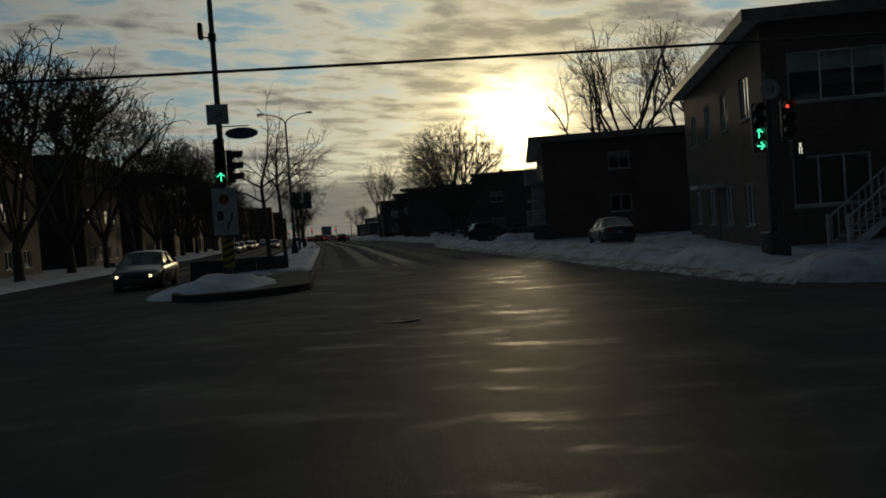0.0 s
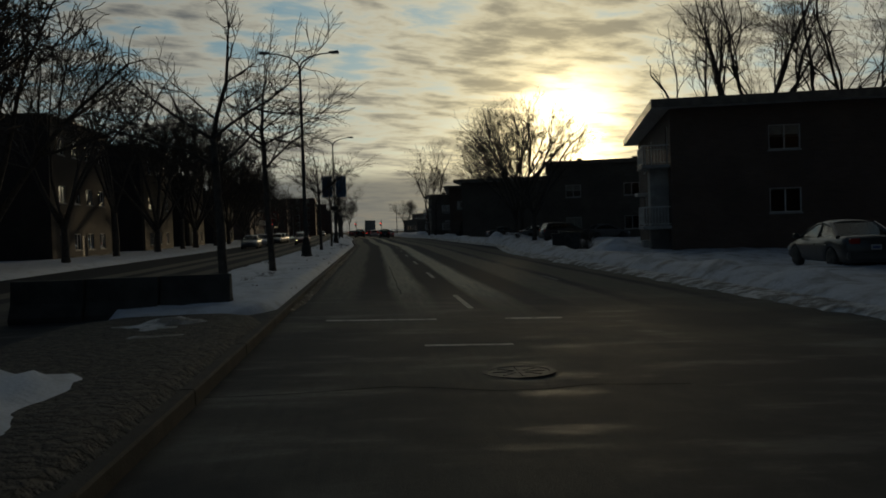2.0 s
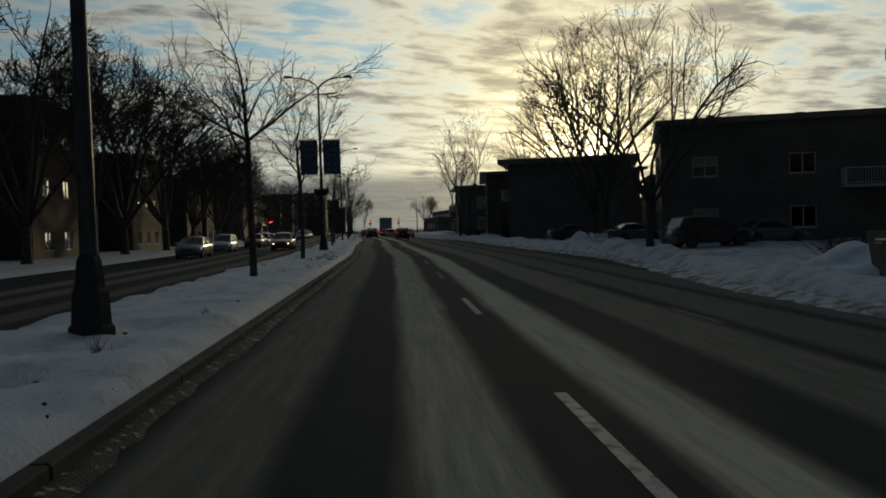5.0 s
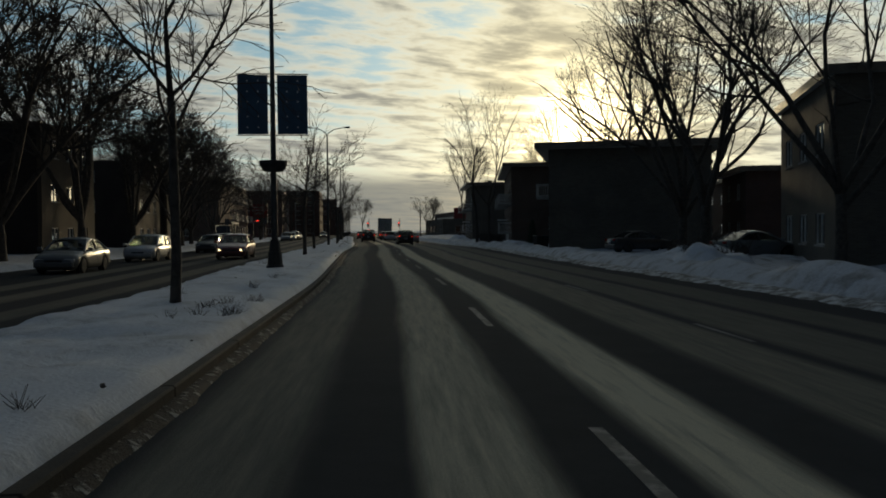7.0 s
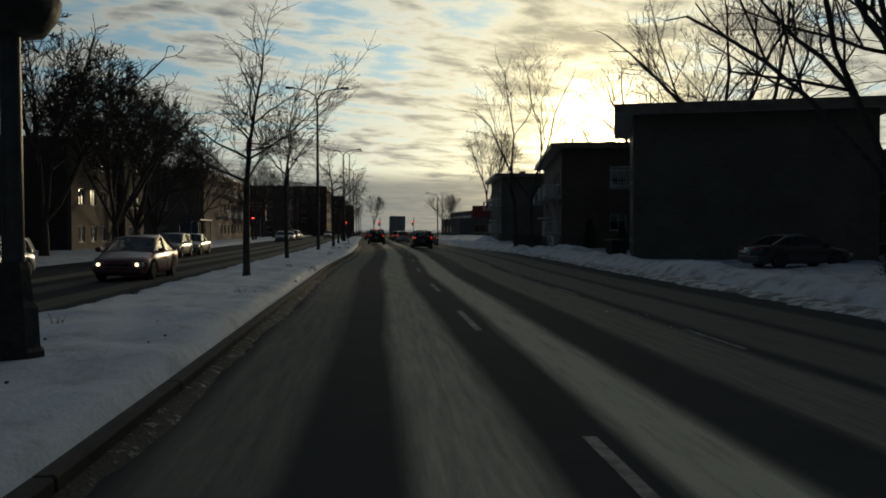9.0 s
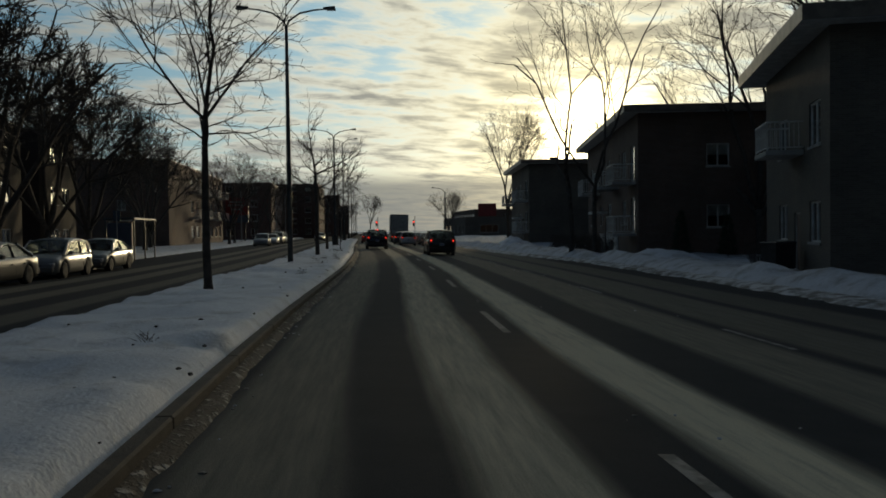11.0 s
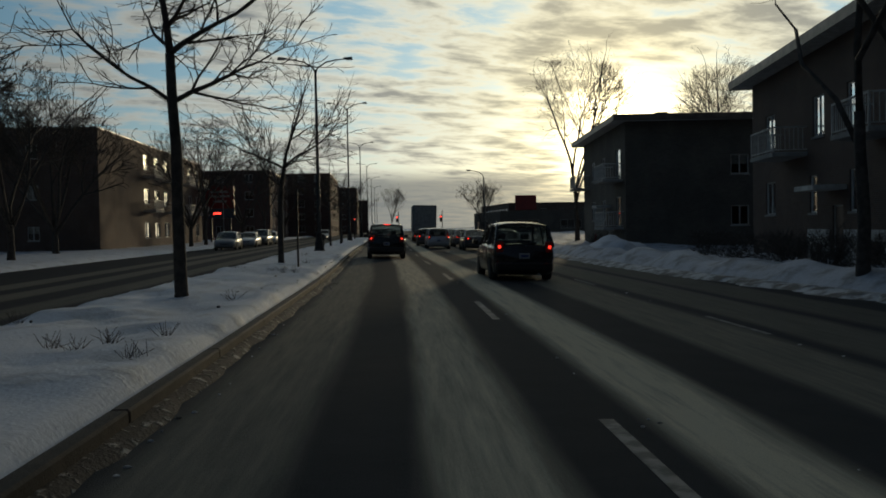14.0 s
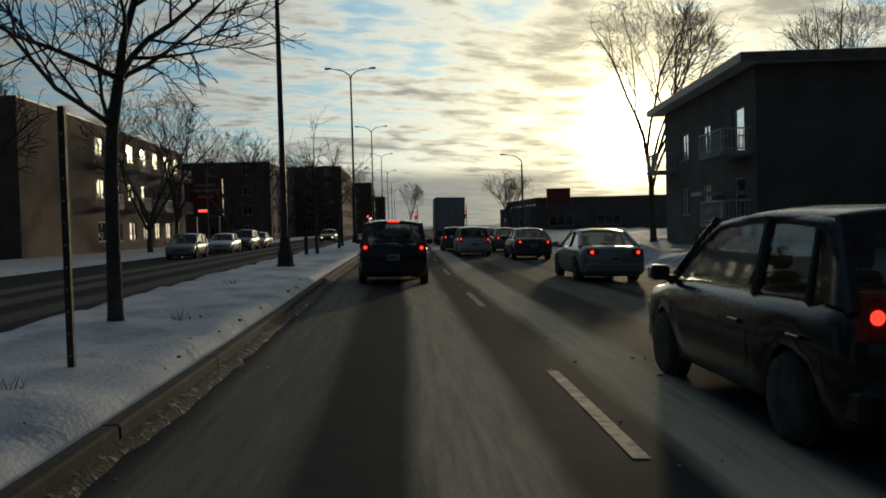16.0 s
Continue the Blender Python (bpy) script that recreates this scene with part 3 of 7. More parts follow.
# the rounded nose of the median, in short kerb stones
nose = tagged(new("median_nose"), "rounded concrete kerb at the median's end", "kerb", kind="structure")
half, mid_x = (MED_R + 0.18 - MED_L) / 2, (MED_R + 0.18 + MED_L) / 2
ring = [(mid_x + half * math.cos(a), 17.6 - 2.2 * math.sin(a)) for a in steps(0, math.pi, 11)]
for (xa, ya), (xb, yb) in zip(ring, ring[1:]):
    ln = math.hypot(xb - xa, yb - ya)
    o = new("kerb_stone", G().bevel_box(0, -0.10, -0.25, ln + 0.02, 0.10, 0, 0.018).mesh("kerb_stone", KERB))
    o.parent = nose
    o.matrix_basis = pose(xa, ya, fall(xa) + 0.19, 0, 0, math.degrees(math.atan2(yb - ya, xb - xa)))

# ---------------------------------------------------------------- buildings


def wall_grid(g, m, length, z0, z1, thick, holes, u_start=0.0, back=0.0):
    """One wall from u_start to length with real openings through it: holes are (u0, u1, z0, z1)."""
    us = sorted({u_start, length, *[v for h in holes for v in h[:2]]})
    zs = sorted({z0, z1, *[v for h in holes for v in h[2:]]})
    nu, nz = len(us), len(zs)
    vs = [(u, v, z) for v in (back, back + thick) for z in zs for u in us]
    face = nu * nz

    def solid(i, j):
        if not (0 <= i < nu - 1 and 0 <= j < nz - 1):
            return False
        u, z = (us[i] + us[i + 1]) / 2, (zs[j] + zs[j + 1]) / 2
        return not any(h[0] < u < h[1] and h[2] < z < h[3] for h in holes)

    fs = []
    for j in range(nz - 1):
        for i in range(nu - 1):
            if not solid(i, j):
                continue
            a, b, c, d = j * nu + i, j * nu + i + 1, (j + 1) * nu + i + 1, (j + 1) * nu + i
            fs.append((a, b, c, d))
            fs.append((d + face, c + face, b + face, a + face))
            for p, q, ii, jj in ((a, b, i, j - 1), (b, c, i + 1, j), (c, d, i, j + 1), (d, a, i - 1, j)):
                if not solid(ii, jj):
                    fs.append((q, p, p + face, q + face))
    g.add(vs, fs, m)


def add_window(parent, m, u0, u1, z0, z1, panes=2, trim=TRIM, name="window", blind=0.0, sill=True):
    """A framed window set back in its opening, with a sill, separate panes and perhaps a blind."""
    f, t = G(), 0.06
    cell = (u1 - u0 - t) / panes
    wall_grid(f, m, u1, z0, z1, 0.08, [(u0 + t + cell * i, u0 + cell * (i + 1), z0 + t, z1 - t) for i in range(panes)], u0, 0.06)
    o = new(name, f.mesh("window", trim))
    o.parent = parent
    for i in range(panes):
        a, b = u0 + t + cell * i - 0.01, u0 + cell * (i + 1) + 0.01
        lean = random.uniform(-0.006, 0.006)
        p = G().add([(a, 0.10 + lean, z0 + t), (b, 0.10, z0 + t), (b, 0.10 - lean, z1 - t), (a, 0.10, z1 - t), (a, 0.108 + lean, z0 + t), (b, 0.108, z0 + t), (b, 0.108 - lean, z1 - t), (a, 0.108, z1 - t)],
                    [(3, 2, 1, 0), (4, 5, 6, 7), (0, 1, 5, 4), (1, 2, 6, 5), (2, 3, 7, 6), (3, 0, 4, 7)], m).ob("pane", PANE, o)
        p.visible_shadow = False
    if sill:
        G().box(u0 - 0.06, -0.06, z0 - 0.09, u1 + 0.06, 0.055, z0 - 0.004, m).ob("sill", CONCRETE, o)
    if blind > 0:
        G().box(u0 + 0.02, 0.17, z1 - (z1 - z0) * blind, u1 - 0.02, 0.18, z1 - 0.02, m).ob("blind", CURTAIN, o)
    return o


def add_balcony(parent, m, u0, u1, z, deep=1.3, rail=1.05, solid=False):
    """A concrete slab with a railing of upright bars."""
    g = G().bevel_box(u0, -deep, z - 0.18, u1, -0.004, z, 0.015, m)
    b = g.ob("balcony", CONCRETE, parent)
    for lo, hi, nm in ((rail - 0.06, rail, "top_rail"), (0.08, 0.12, "bottom_rail")):
        path = [(u0 + 0.055, -0.01), (u0 + 0.055, -deep + 0.055), (u1 - 0.055, -deep + 0.055), (u1 - 0.055, -0.01)]
        ring = [(path[0], 0.028, 0), (path[1], 0.028, 0.028), (path[2], -0.028, 0.028), (path[3], -0.028, 0)]
        vs = []
        for (u, v), du, dv in ring:
            vs += [(u - du, v - dv, z + lo), (u + du, v + dv, z + lo), (u + du, v + dv, z + hi), (u - du, v - dv, z + hi)]
        fs = [(3, 2, 1, 0), (12, 13, 14, 15)] + [(4 * i + j, 4 * i + (j + 1) % 4, 4 * i + 4 + (j + 1) % 4, 4 * i + 4 + j) for i in range(3) for j in range(4)]
        G().add(vs, fs, m).ob(nm, TRIM, b)
    for u in (u0 + 0.055, u1 - 0.055):
        G().bevel_box(u - 0.03, -deep + 0.025, z, u + 0.03, -deep + 0.085, z + rail - 0.062, 0.006, m).ob("corner_post", TRIM, b)
    bar = G().box(-0.011, -0.011, 0, 0.011, 0.011, rail - 0.18, m).mesh("baluster", TRIM)
    n = int((u1 - u0) / 0.16)
    spots = [(u0 + (u1 - u0) * i / n, -deep + 0.051) for i in range(1, n)]
    n = int(deep / 0.16)
    spots += [(u, -deep + deep * i / n) for i in range(1, n) for u in (u0 + 0.055, u1 - 0.055)]
    for u, v in spots:
        o = new("baluster", bar)
        o.parent = b
        o.location = m @ Vector((u, v, z + 0.12))
    return b


def apartment_house(near, far, depth, height, storeys, brick, label, front, side, eave=0.6, side_brick=None, street_side=1, base=0.0, balconies=(), chimney=(), canopies=(), doors=(), group="", side_turn=0.0, fascia=0.35, parapet=False, name="apartment_house", plinths=()):
    """A flat-roofed block. near, far: the street front's ends. depth: away from the street. front, side: openings as (u0, u1, z0, z1, panes, blind)
    on the street front (u from the near end) and on the wall that faces down the street (u from the street)."""
    a, b = Vector((*near, 0)), Vector((*far, 0))
    along = (b - a).normalized()
    inward = Vector((along.y, -along.x, 0)) * street_side
    h = thing(name, Matrix.Translation((*near, base)), label, "building", group)
    length = (b - a).length
    mf = Matrix((( along.x, inward.x, 0, 0), (along.y, inward.y, 0, 0), (0, 0, 1, 0), (0, 0, 0, 1)))
    # the side wall runs away from the street, its outside faces back along it
    ms = Matrix(((inward.x, along.x, 0, 0), (inward.y, along.y, 0, 0), (0, 0, 1, 0), (0, 0, 0, 1)))
    t = 0.30
    g = G()
    wall_grid(g, mf, length, -0.4, height, t, [w[:4] for w in front] + [d[:4] for d in doors])
    g.ob("front_wall", brick, h)
    g = G()
    inner = Matrix.Translation(inward * (t + 0.002))
    wall_grid(g, inner @ ms, depth - t, -0.4, height, t, [(w[0] - t, w[1] - t, *w[2:4]) for w in side])
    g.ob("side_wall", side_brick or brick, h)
    G().box(t + 0.002, depth - t, -0.4, length - t - 0.002, depth, height, mf).ob("back_wall", brick, h)
    G().box(length - t, t + 0.002, -0.4, length, depth, height, mf).ob("far_wall", brick, h)
    for s in range(storeys):
        z = height * s / storeys
        G().box(t + 0.01, t + 0.01, z - 0.1, length - t - 0.01, depth - t - 0.01, z, mf).ob("floor_slab", CONCRETE, h)
    e = eave
    roof = G()
    if parapet:
        roof.box(t, t, height - 0.5, length - t, depth - t, height - 0.35, mf)
        roof.ob("roof", ROOFING, h)
        G().box(-0.06, -0.06, height + 0.002, length + 0.06, t + 0.06, height + 0.10, mf).ob("coping", FASCIA, h)
        G().box(-0.06, t + 0.062, height + 0.002, t + 0.06, depth + 0.06, height + 0.10, mf).ob("coping", FASCIA, h)
        G().box(length - t - 0.06, t + 0.062, height + 0.002, length + 0.06, depth + 0.06, height + 0.10, mf).ob("coping", FASCIA, h)
    else:
        roof.box(-e, -e, height + 0.002, length + e, depth + e, height + 0.05, mf)
        roof.ob("soffit", TRIM, h)
        r = G().box(-e + 0.02, -e + 0.02, height + 0.052, length + e - 0.02, depth + e - 0.02, height + fascia, mf, 0.03)
        r.ob("roof", ROOFING, h)
        G().box(-e - 0.03, -e - 0.03, height - 0.03, length + e + 0.03, -e - 0.002, height + fascia + 0.02, mf).ob("fascia", FASCIA, h)
        G().box(-e - 0.03, -e, height - 0.03, -e - 0.002, depth + e, height + fascia + 0.02, mf).ob("fascia", FASCIA, h)
        G().box(length + e + 0.002, -e, height - 0.03, length + e + 0.03, depth + e, height + fascia + 0.02, mf).ob("fascia", FASCIA, h)
    for w in front:
        add_window(h, mf, *w[:4], panes=w[4], blind=w[5])
    for w in side:
        add_window(h, ms, *w[:4], panes=w[4], blind=w[5])
    for d in doors:
        o = G().box(d[0] + 0.05, 0.10, d[2], d[1] - 0.05, 0.16, d[3] - 0.05, mf).ob("door", DOOR_PAINT, h)
        G().box(d[0], 0.06, d[2], d[0] + 0.048, 0.17, d[3], mf).box(d[1] - 0.048, 0.06, d[2], d[1], 0.17, d[3], mf).box(d[0] + 0.05, 0.06, d[3] - 0.048, d[1] - 0.05, 0.17, d[3], mf).ob("door_frame", TRIM, o)
        G().box(d[0] - 0.2, -1.0, -0.3, d[1] + 0.2, -0.01, d[2] - 0.01, mf).ob("doorstep", CONCRETE, h)
    for c in canopies:
        g = G()
        g.prism([(c[0], c[2]), (c[1], c[2]), (c[1], c[2] + 0.18), (c[0], c[2] + 0.18)], -c[3], -0.01, mf)
        g.ob("canopy", TRIM, h)
    for u0, u1, z1, gap in plinths:
        g = G()
        wall_grid(g, mf, u1, -0.35, z1, 0.10, [(gap[0], gap[1], -0.35, gap[2])], u0, -0.104)
        g.ob("painted_plinth", TRIM, h, "white-painted low basement wall")
    for wall, *bal in balconies:
        add_balcony(h, mf if wall == "front" else ms, *bal)
    for u, v, w, top in chimney:
        G().box(u, v, height + fascia * 0.9, u + w, v + w, height + top, mf, 0.0).box(u - 0.05, v - 0.05, height + top + 0.002, u + w + 0.05, v + w + 0.05, height + top + 0.08, mf).ob("chimney", brick, h)
    return h


def window_rows(length, storeys, height, n, wide=1.5, tall=1.35, start=1.0, end=1.0, blind=0.5, panes=2, low=0.0, skip=()):
    """Evenly set windows over the storeys."""
    out = []
    for s in range(storeys):
        z = low + (height - low) * s / storeys + 0.95
        for i in range(n):
            if (s, i) in skip:
                continue
            c = start + (length - start - end) * (i + 0.5) / n
            out.append((c - wide / 2, c + wide / 2, z, z + tall, panes, random.choice((0, 0.3, 0.5, 1.0)) * (1 if random.random() < blind else 0)))
    return out


RB = -0.25
# right side, along the way
apartment_house((14.9, 22.0), (20.5, 41.0), 16, 8.4, 2, BRICK_BROWN, "two-storey brown brick apartment house with a flat overhanging roof",
                window_rows(19.5, 2, 8.6, 4, 1.6, 1.7, blind=0.7), [(0.9, 4.3, 5.4, 7.2, 3, 0.4), (7.5, 9.5, 5.4, 7.0, 2, 0), (0.9, 3.6, 1.6, 3.4, 3, 0), (8, 10, 1.6, 3.2, 2, 1.0)], eave=0.7, base=RB, doors=[(9.2, 10.2, 0.15, 2.25)], canopies=[(8.6, 10.8, 2.7, 1.2)])
apartment_house((15.75, 56.4), (20.35, 75.9), 18, 7.7, 2, BRICK_BROWN, "two-storey brick apartment house with deep eaves and white-railed balconies",
                [(9.8, 11.1, 5.2, 6.95, 1, 0.3), (14.4, 15.6, 5.2, 6.95, 1, 0), (9.8, 11.1, 1.9, 3.5, 1, 0.5), (14.4, 15.6, 1.9, 3.5, 1, 1)],
                [(5, 6.6, 5.3, 6.6, 2, 0.4), (11, 12.6, 5.3, 6.6, 2, 0), (5, 6.6, 2.0, 3.3, 2, 0), (11, 12.6, 2.0, 3.3, 2, 1)], eave=1.0, base=RB,
                balconies=[("front", 0.2, 3.2, 4.8, 1.5), ("front", 0.2, 3.2, 1.5, 1.5)], doors=[(6.3, 7.3, 0.6, 2.7), (1.3, 2.2, 1.55, 3.65), (1.3, 2.2, 4.85, 6.95)], canopies=[(5.6, 8.0, 3.3, 1.3)], fascia=0.4, chimney=[(12, 6, 0.6, 0.9)])
apartment_house((18.2, 100.2), (21.7, 112.2), 16, 7.95, 2, BRICK_GREY, "grey brick two-storey flats with a slim flat roof",
                window_rows(12.9, 2, 7.9, 3, 1.8, 1.4), [(2.0, 3.6, 4.5, 5.8, 2, 0.5), (8, 9.6, 4.5, 5.8, 2, 0), (2, 3.6, 1.0, 2.4, 2, 1), (8, 9.6, 1.0, 2.4, 2, 0)], eave=0.3, base=RB,
                chimney=[(2.0, 3.2, 0.5, 0.7), (3.0, 9.0, 0.5, 0.7)], balconies=[("side", 11.0, 14.5, 3.6, 1.4)])
apartment_house((12.7, 133.2), (15.4, 143.8), 12.5, 8.1, 2, BRICK_GREY, "grey-brown brick duplex with a flat roof and wide eaves",
                [(1.2, 2.8, 4.5, 6.0, 2, 0.4), (6.5, 8.1, 4.5, 6.0, 2, 0), (1.2, 2.8, 1.2, 2.6, 2, 1), (6.5, 8.1, 1.2, 2.6, 2, 0)], [], eave=1.0, base=RB,
                balconies=[("front", 3.6, 6.0, 4.5, 1.3)], doors=[(4.3, 5.3, 0.15, 2.25)], fascia=0.45)
apartment_house((12.9, 155.2), (15.4, 179.0), 20, 8.4, 2, BRICK_BROWN, "long brick apartment house with white balconies and a hipped flat eave",
                [(4.2, 5.6, 5.0, 6.6, 2, 0.5), (6.4, 6.9, 5.2, 6.6, 1, 0.3), (11.0, 12.2, 5.0, 6.6, 2, 0), (20.4, 21.8, 5.0, 6.6, 2, 1), (4.2, 5.6, 2.0, 3.5, 2, 0), (10.6, 12.0, 2.0, 3.5, 2, 0.4), (15.2, 16.0, 2.0, 3.5, 1, 1), (20.4, 21.8, 2.0, 3.5, 2, 0), (1.2, 2.6, 4.55, 6.7, 1, 0.4), (1.2, 2.6, 1.5, 3.6, 1, 0), (14.4, 15.6, 5.0, 6.6, 2, 0.6)],
                window_rows(20, 2, 7.85, 4, 1.3, 1.3, 2.5, low=0.8), eave=0.9, base=RB, balconies=[("front", 0.6, 3.4, 4.5, 1.4), ("front", 0.6, 3.4, 1.45, 1.4), ("front", 16.2, 19.4, 4.5, 1.4), ("front", 7.0, 10.0, 4.5, 1.4)], doors=[(12.6, 13.6, 0.15, 2.25)], chimney=[(3.0, 4.0, 0.6, 0.75), (9.0, 8.0, 0.6, 0.7)], canopies=[(12.2, 14.2, 2.8, 1.2)], plinths=[(7.6, 12.3, 1.35, (9.2, 11.2, 0.95)), (13.9, 16.0, 1.35, (14.4, 15.2, 0.8))])
apartment_house((12.4, 193.0), (12.9, 210.0), 20, 8.5, 2, BRICK_GREY, "grey-brown brick apartment house with white-railed balconies and a broad flat roof",
                [(7.0, 8.6, 5.2, 6.7, 2, 0.6), (11.4, 13.0, 5.2, 6.7, 2, 0), (7.0, 8.6, 2.0, 3.5, 2, 0), (11.4, 13, 2.0, 3.5, 2, 1), (1.6, 3.2, 4.8, 6.9, 1, 0.4), (1.6, 3.2, 1.55, 3.6, 1, 0)],
                [(7.0, 8.2, 4.9, 6.2, 2, 0.5), (13.5, 14.7, 4.9, 6.2, 2, 0), (7.0, 8.2, 1.5, 2.8, 2, 0)], eave=0.9, base=RB,
                balconies=[("front", 0.6, 4.2, 4.75, 1.4), ("front", 0.6, 4.2, 1.5, 1.4), ("front", 14.0, 16.6, 4.75, 1.3)], chimney=[(1.5, 2.5, 0.7, 0.7), (6.5, 9.0, 0.7, 0.6)], canopies=[(5.0, 6.8, 2.9, 1.1)], doors=[(5.4, 6.4, 0.15, 2.25)])
apartment_house((16.0, 325.0), (12.0, 356.0), 30, 5.0, 1, BRICK_GREY, "low grey commercial building beyond the car park", window_rows(30, 1, 5.0, 5, 3.0, 2.0), [(4, 9, 1, 3, 3, 0), (14, 19, 1, 3, 3, 0)], base=RB, parapet=True, name="commercial_building")
apartment_house((24.0, 385.0), (19.0, 430.0), 40, 8.5, 2, BRICK_BROWN, "distant brown commercial block", window_rows(40, 2, 8.5, 8, 2.4, 1.8), window_rows(40, 2, 8.5, 6, 2.0, 1.6), base=RB, parapet=True, name="commercial_building")

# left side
LEFT_ROWS = [((-24.5, 40.0), (-24.5, 65.5), 16, 10.6, 3, BRICK_SHADED, 6), ((-24.5, 78.5), (-24.5, 93.0), 16, 11.4, 3, BRICK_SHADED, 4), ((-24.8, 105.5), (-25.0, 119.0), 16, 11.8, 3, BRICK_TAN, 3),
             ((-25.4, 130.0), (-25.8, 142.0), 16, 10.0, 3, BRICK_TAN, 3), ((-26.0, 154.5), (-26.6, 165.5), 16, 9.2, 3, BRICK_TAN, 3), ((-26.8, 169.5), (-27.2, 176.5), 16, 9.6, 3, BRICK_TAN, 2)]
for near, far, depth, hgt, n, brick, wins in LEFT_ROWS:
    L = (Vector(far) - Vector(near)).length
    # side walls face away from the sun: their shade is in the darker brick
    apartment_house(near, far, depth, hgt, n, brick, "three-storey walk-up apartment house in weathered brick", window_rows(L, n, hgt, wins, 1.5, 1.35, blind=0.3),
                    window_rows(depth, n, hgt, 2, 1.0, 1.2, blind=0.6, skip=((0, 0),)), side_brick=BRICK_SHADED, street_side=-1, parapet=True, base=-0.3, group="walk-up houses across the street", doors=[(L / 2 - 0.5, L / 2 + 0.5, 0.1, 2.1)] if wins % 2 == 0 else [])
apartment_house((-28.8, 209.6), (-31.2, 251.5), 38, 10.5, 3, BRICK_BROWN, "long three-storey brown brick apartment house with sunlit windows", window_rows(42, 3, 10.5, 7, 2.0, 1.6, 13.0, 1.0, blind=0.55), window_rows(38, 3, 10.5, 4, 1.0, 1.2, blind=0.5), side_brick=BRICK_BROWN, street_side=-1, parapet=True,
                balconies=[("front", 13.4 + 8.0 * i, 16.6 + 8.0 * i, 3.75 + 3.5 * j, 1.3) for i in range(4) for j in range(2)])
for near, far, depth, hgt, n, wins in (((-27.6, 282.0), (-29.4, 312.0), 22, 11.8, 4, 7), ((-21.2, 318.0), (-23.0, 352.0), 16, 13.5, 5, 7), ((-20.0, 372.0), (-24.0, 430.0), 24, 13.0, 4, 10), ((-22.0, 450.0), (-28.0, 520.0), 24, 12.0, 4, 10)):
    L = (Vector(far) - Vector(near)).length
    apartment_house(near, far, depth, hgt, n, BRICK_RED, "distant dark apartment block with rows of windows", window_rows(L, n, hgt, wins, 1.8, 1.4, blind=0.3), window_rows(depth, n, hgt, 4, 1.4, 1.4, blind=0.3), street_side=-1, parapet=True, group="distant apartment blocks")

apartment_house((27.0, 129.0), (29.2, 139.0), 16, 6.0, 2, BRICK_RED, "low dark brick duplex standing behind the front row", window_rows(10, 2, 6.0, 2, 1.4, 1.2), window_rows(16, 2, 6.0, 3, 1.4, 1.2), eave=0.5, base=RB)
apartment_house((44.0, 96.0), (48.0, 114.0), 16, 7.0, 2, BRICK_BROWN, "brick flats in the street behind", window_rows(18, 2, 7.0, 4, 1.4, 1.2), window_rows(16, 2, 7.0, 3, 1.4, 1.2), eave=0.4, base=RB)
apartment_house((40.0, 160.0), (43.0, 186.0), 18, 7.2, 2, BRICK_BROWN, "brick flats in the street behind", window_rows(26, 2, 7.2, 5, 1.4, 1.2), window_rows(18, 2, 7.2, 3, 1.4, 1.2), eave=0.4, base=RB)
apartment_house((36.0, 214.0), (37.0, 250.0), 18, 6.2, 2, BRICK_RED, "low brick flats beyond the car park", window_rows(36, 2, 6.2, 7, 1.4, 1.2), window_rows(18, 2, 6.2, 3, 1.4, 1.2), eave=0.4, base=RB)

# ---------------------------------------------------------------- trees


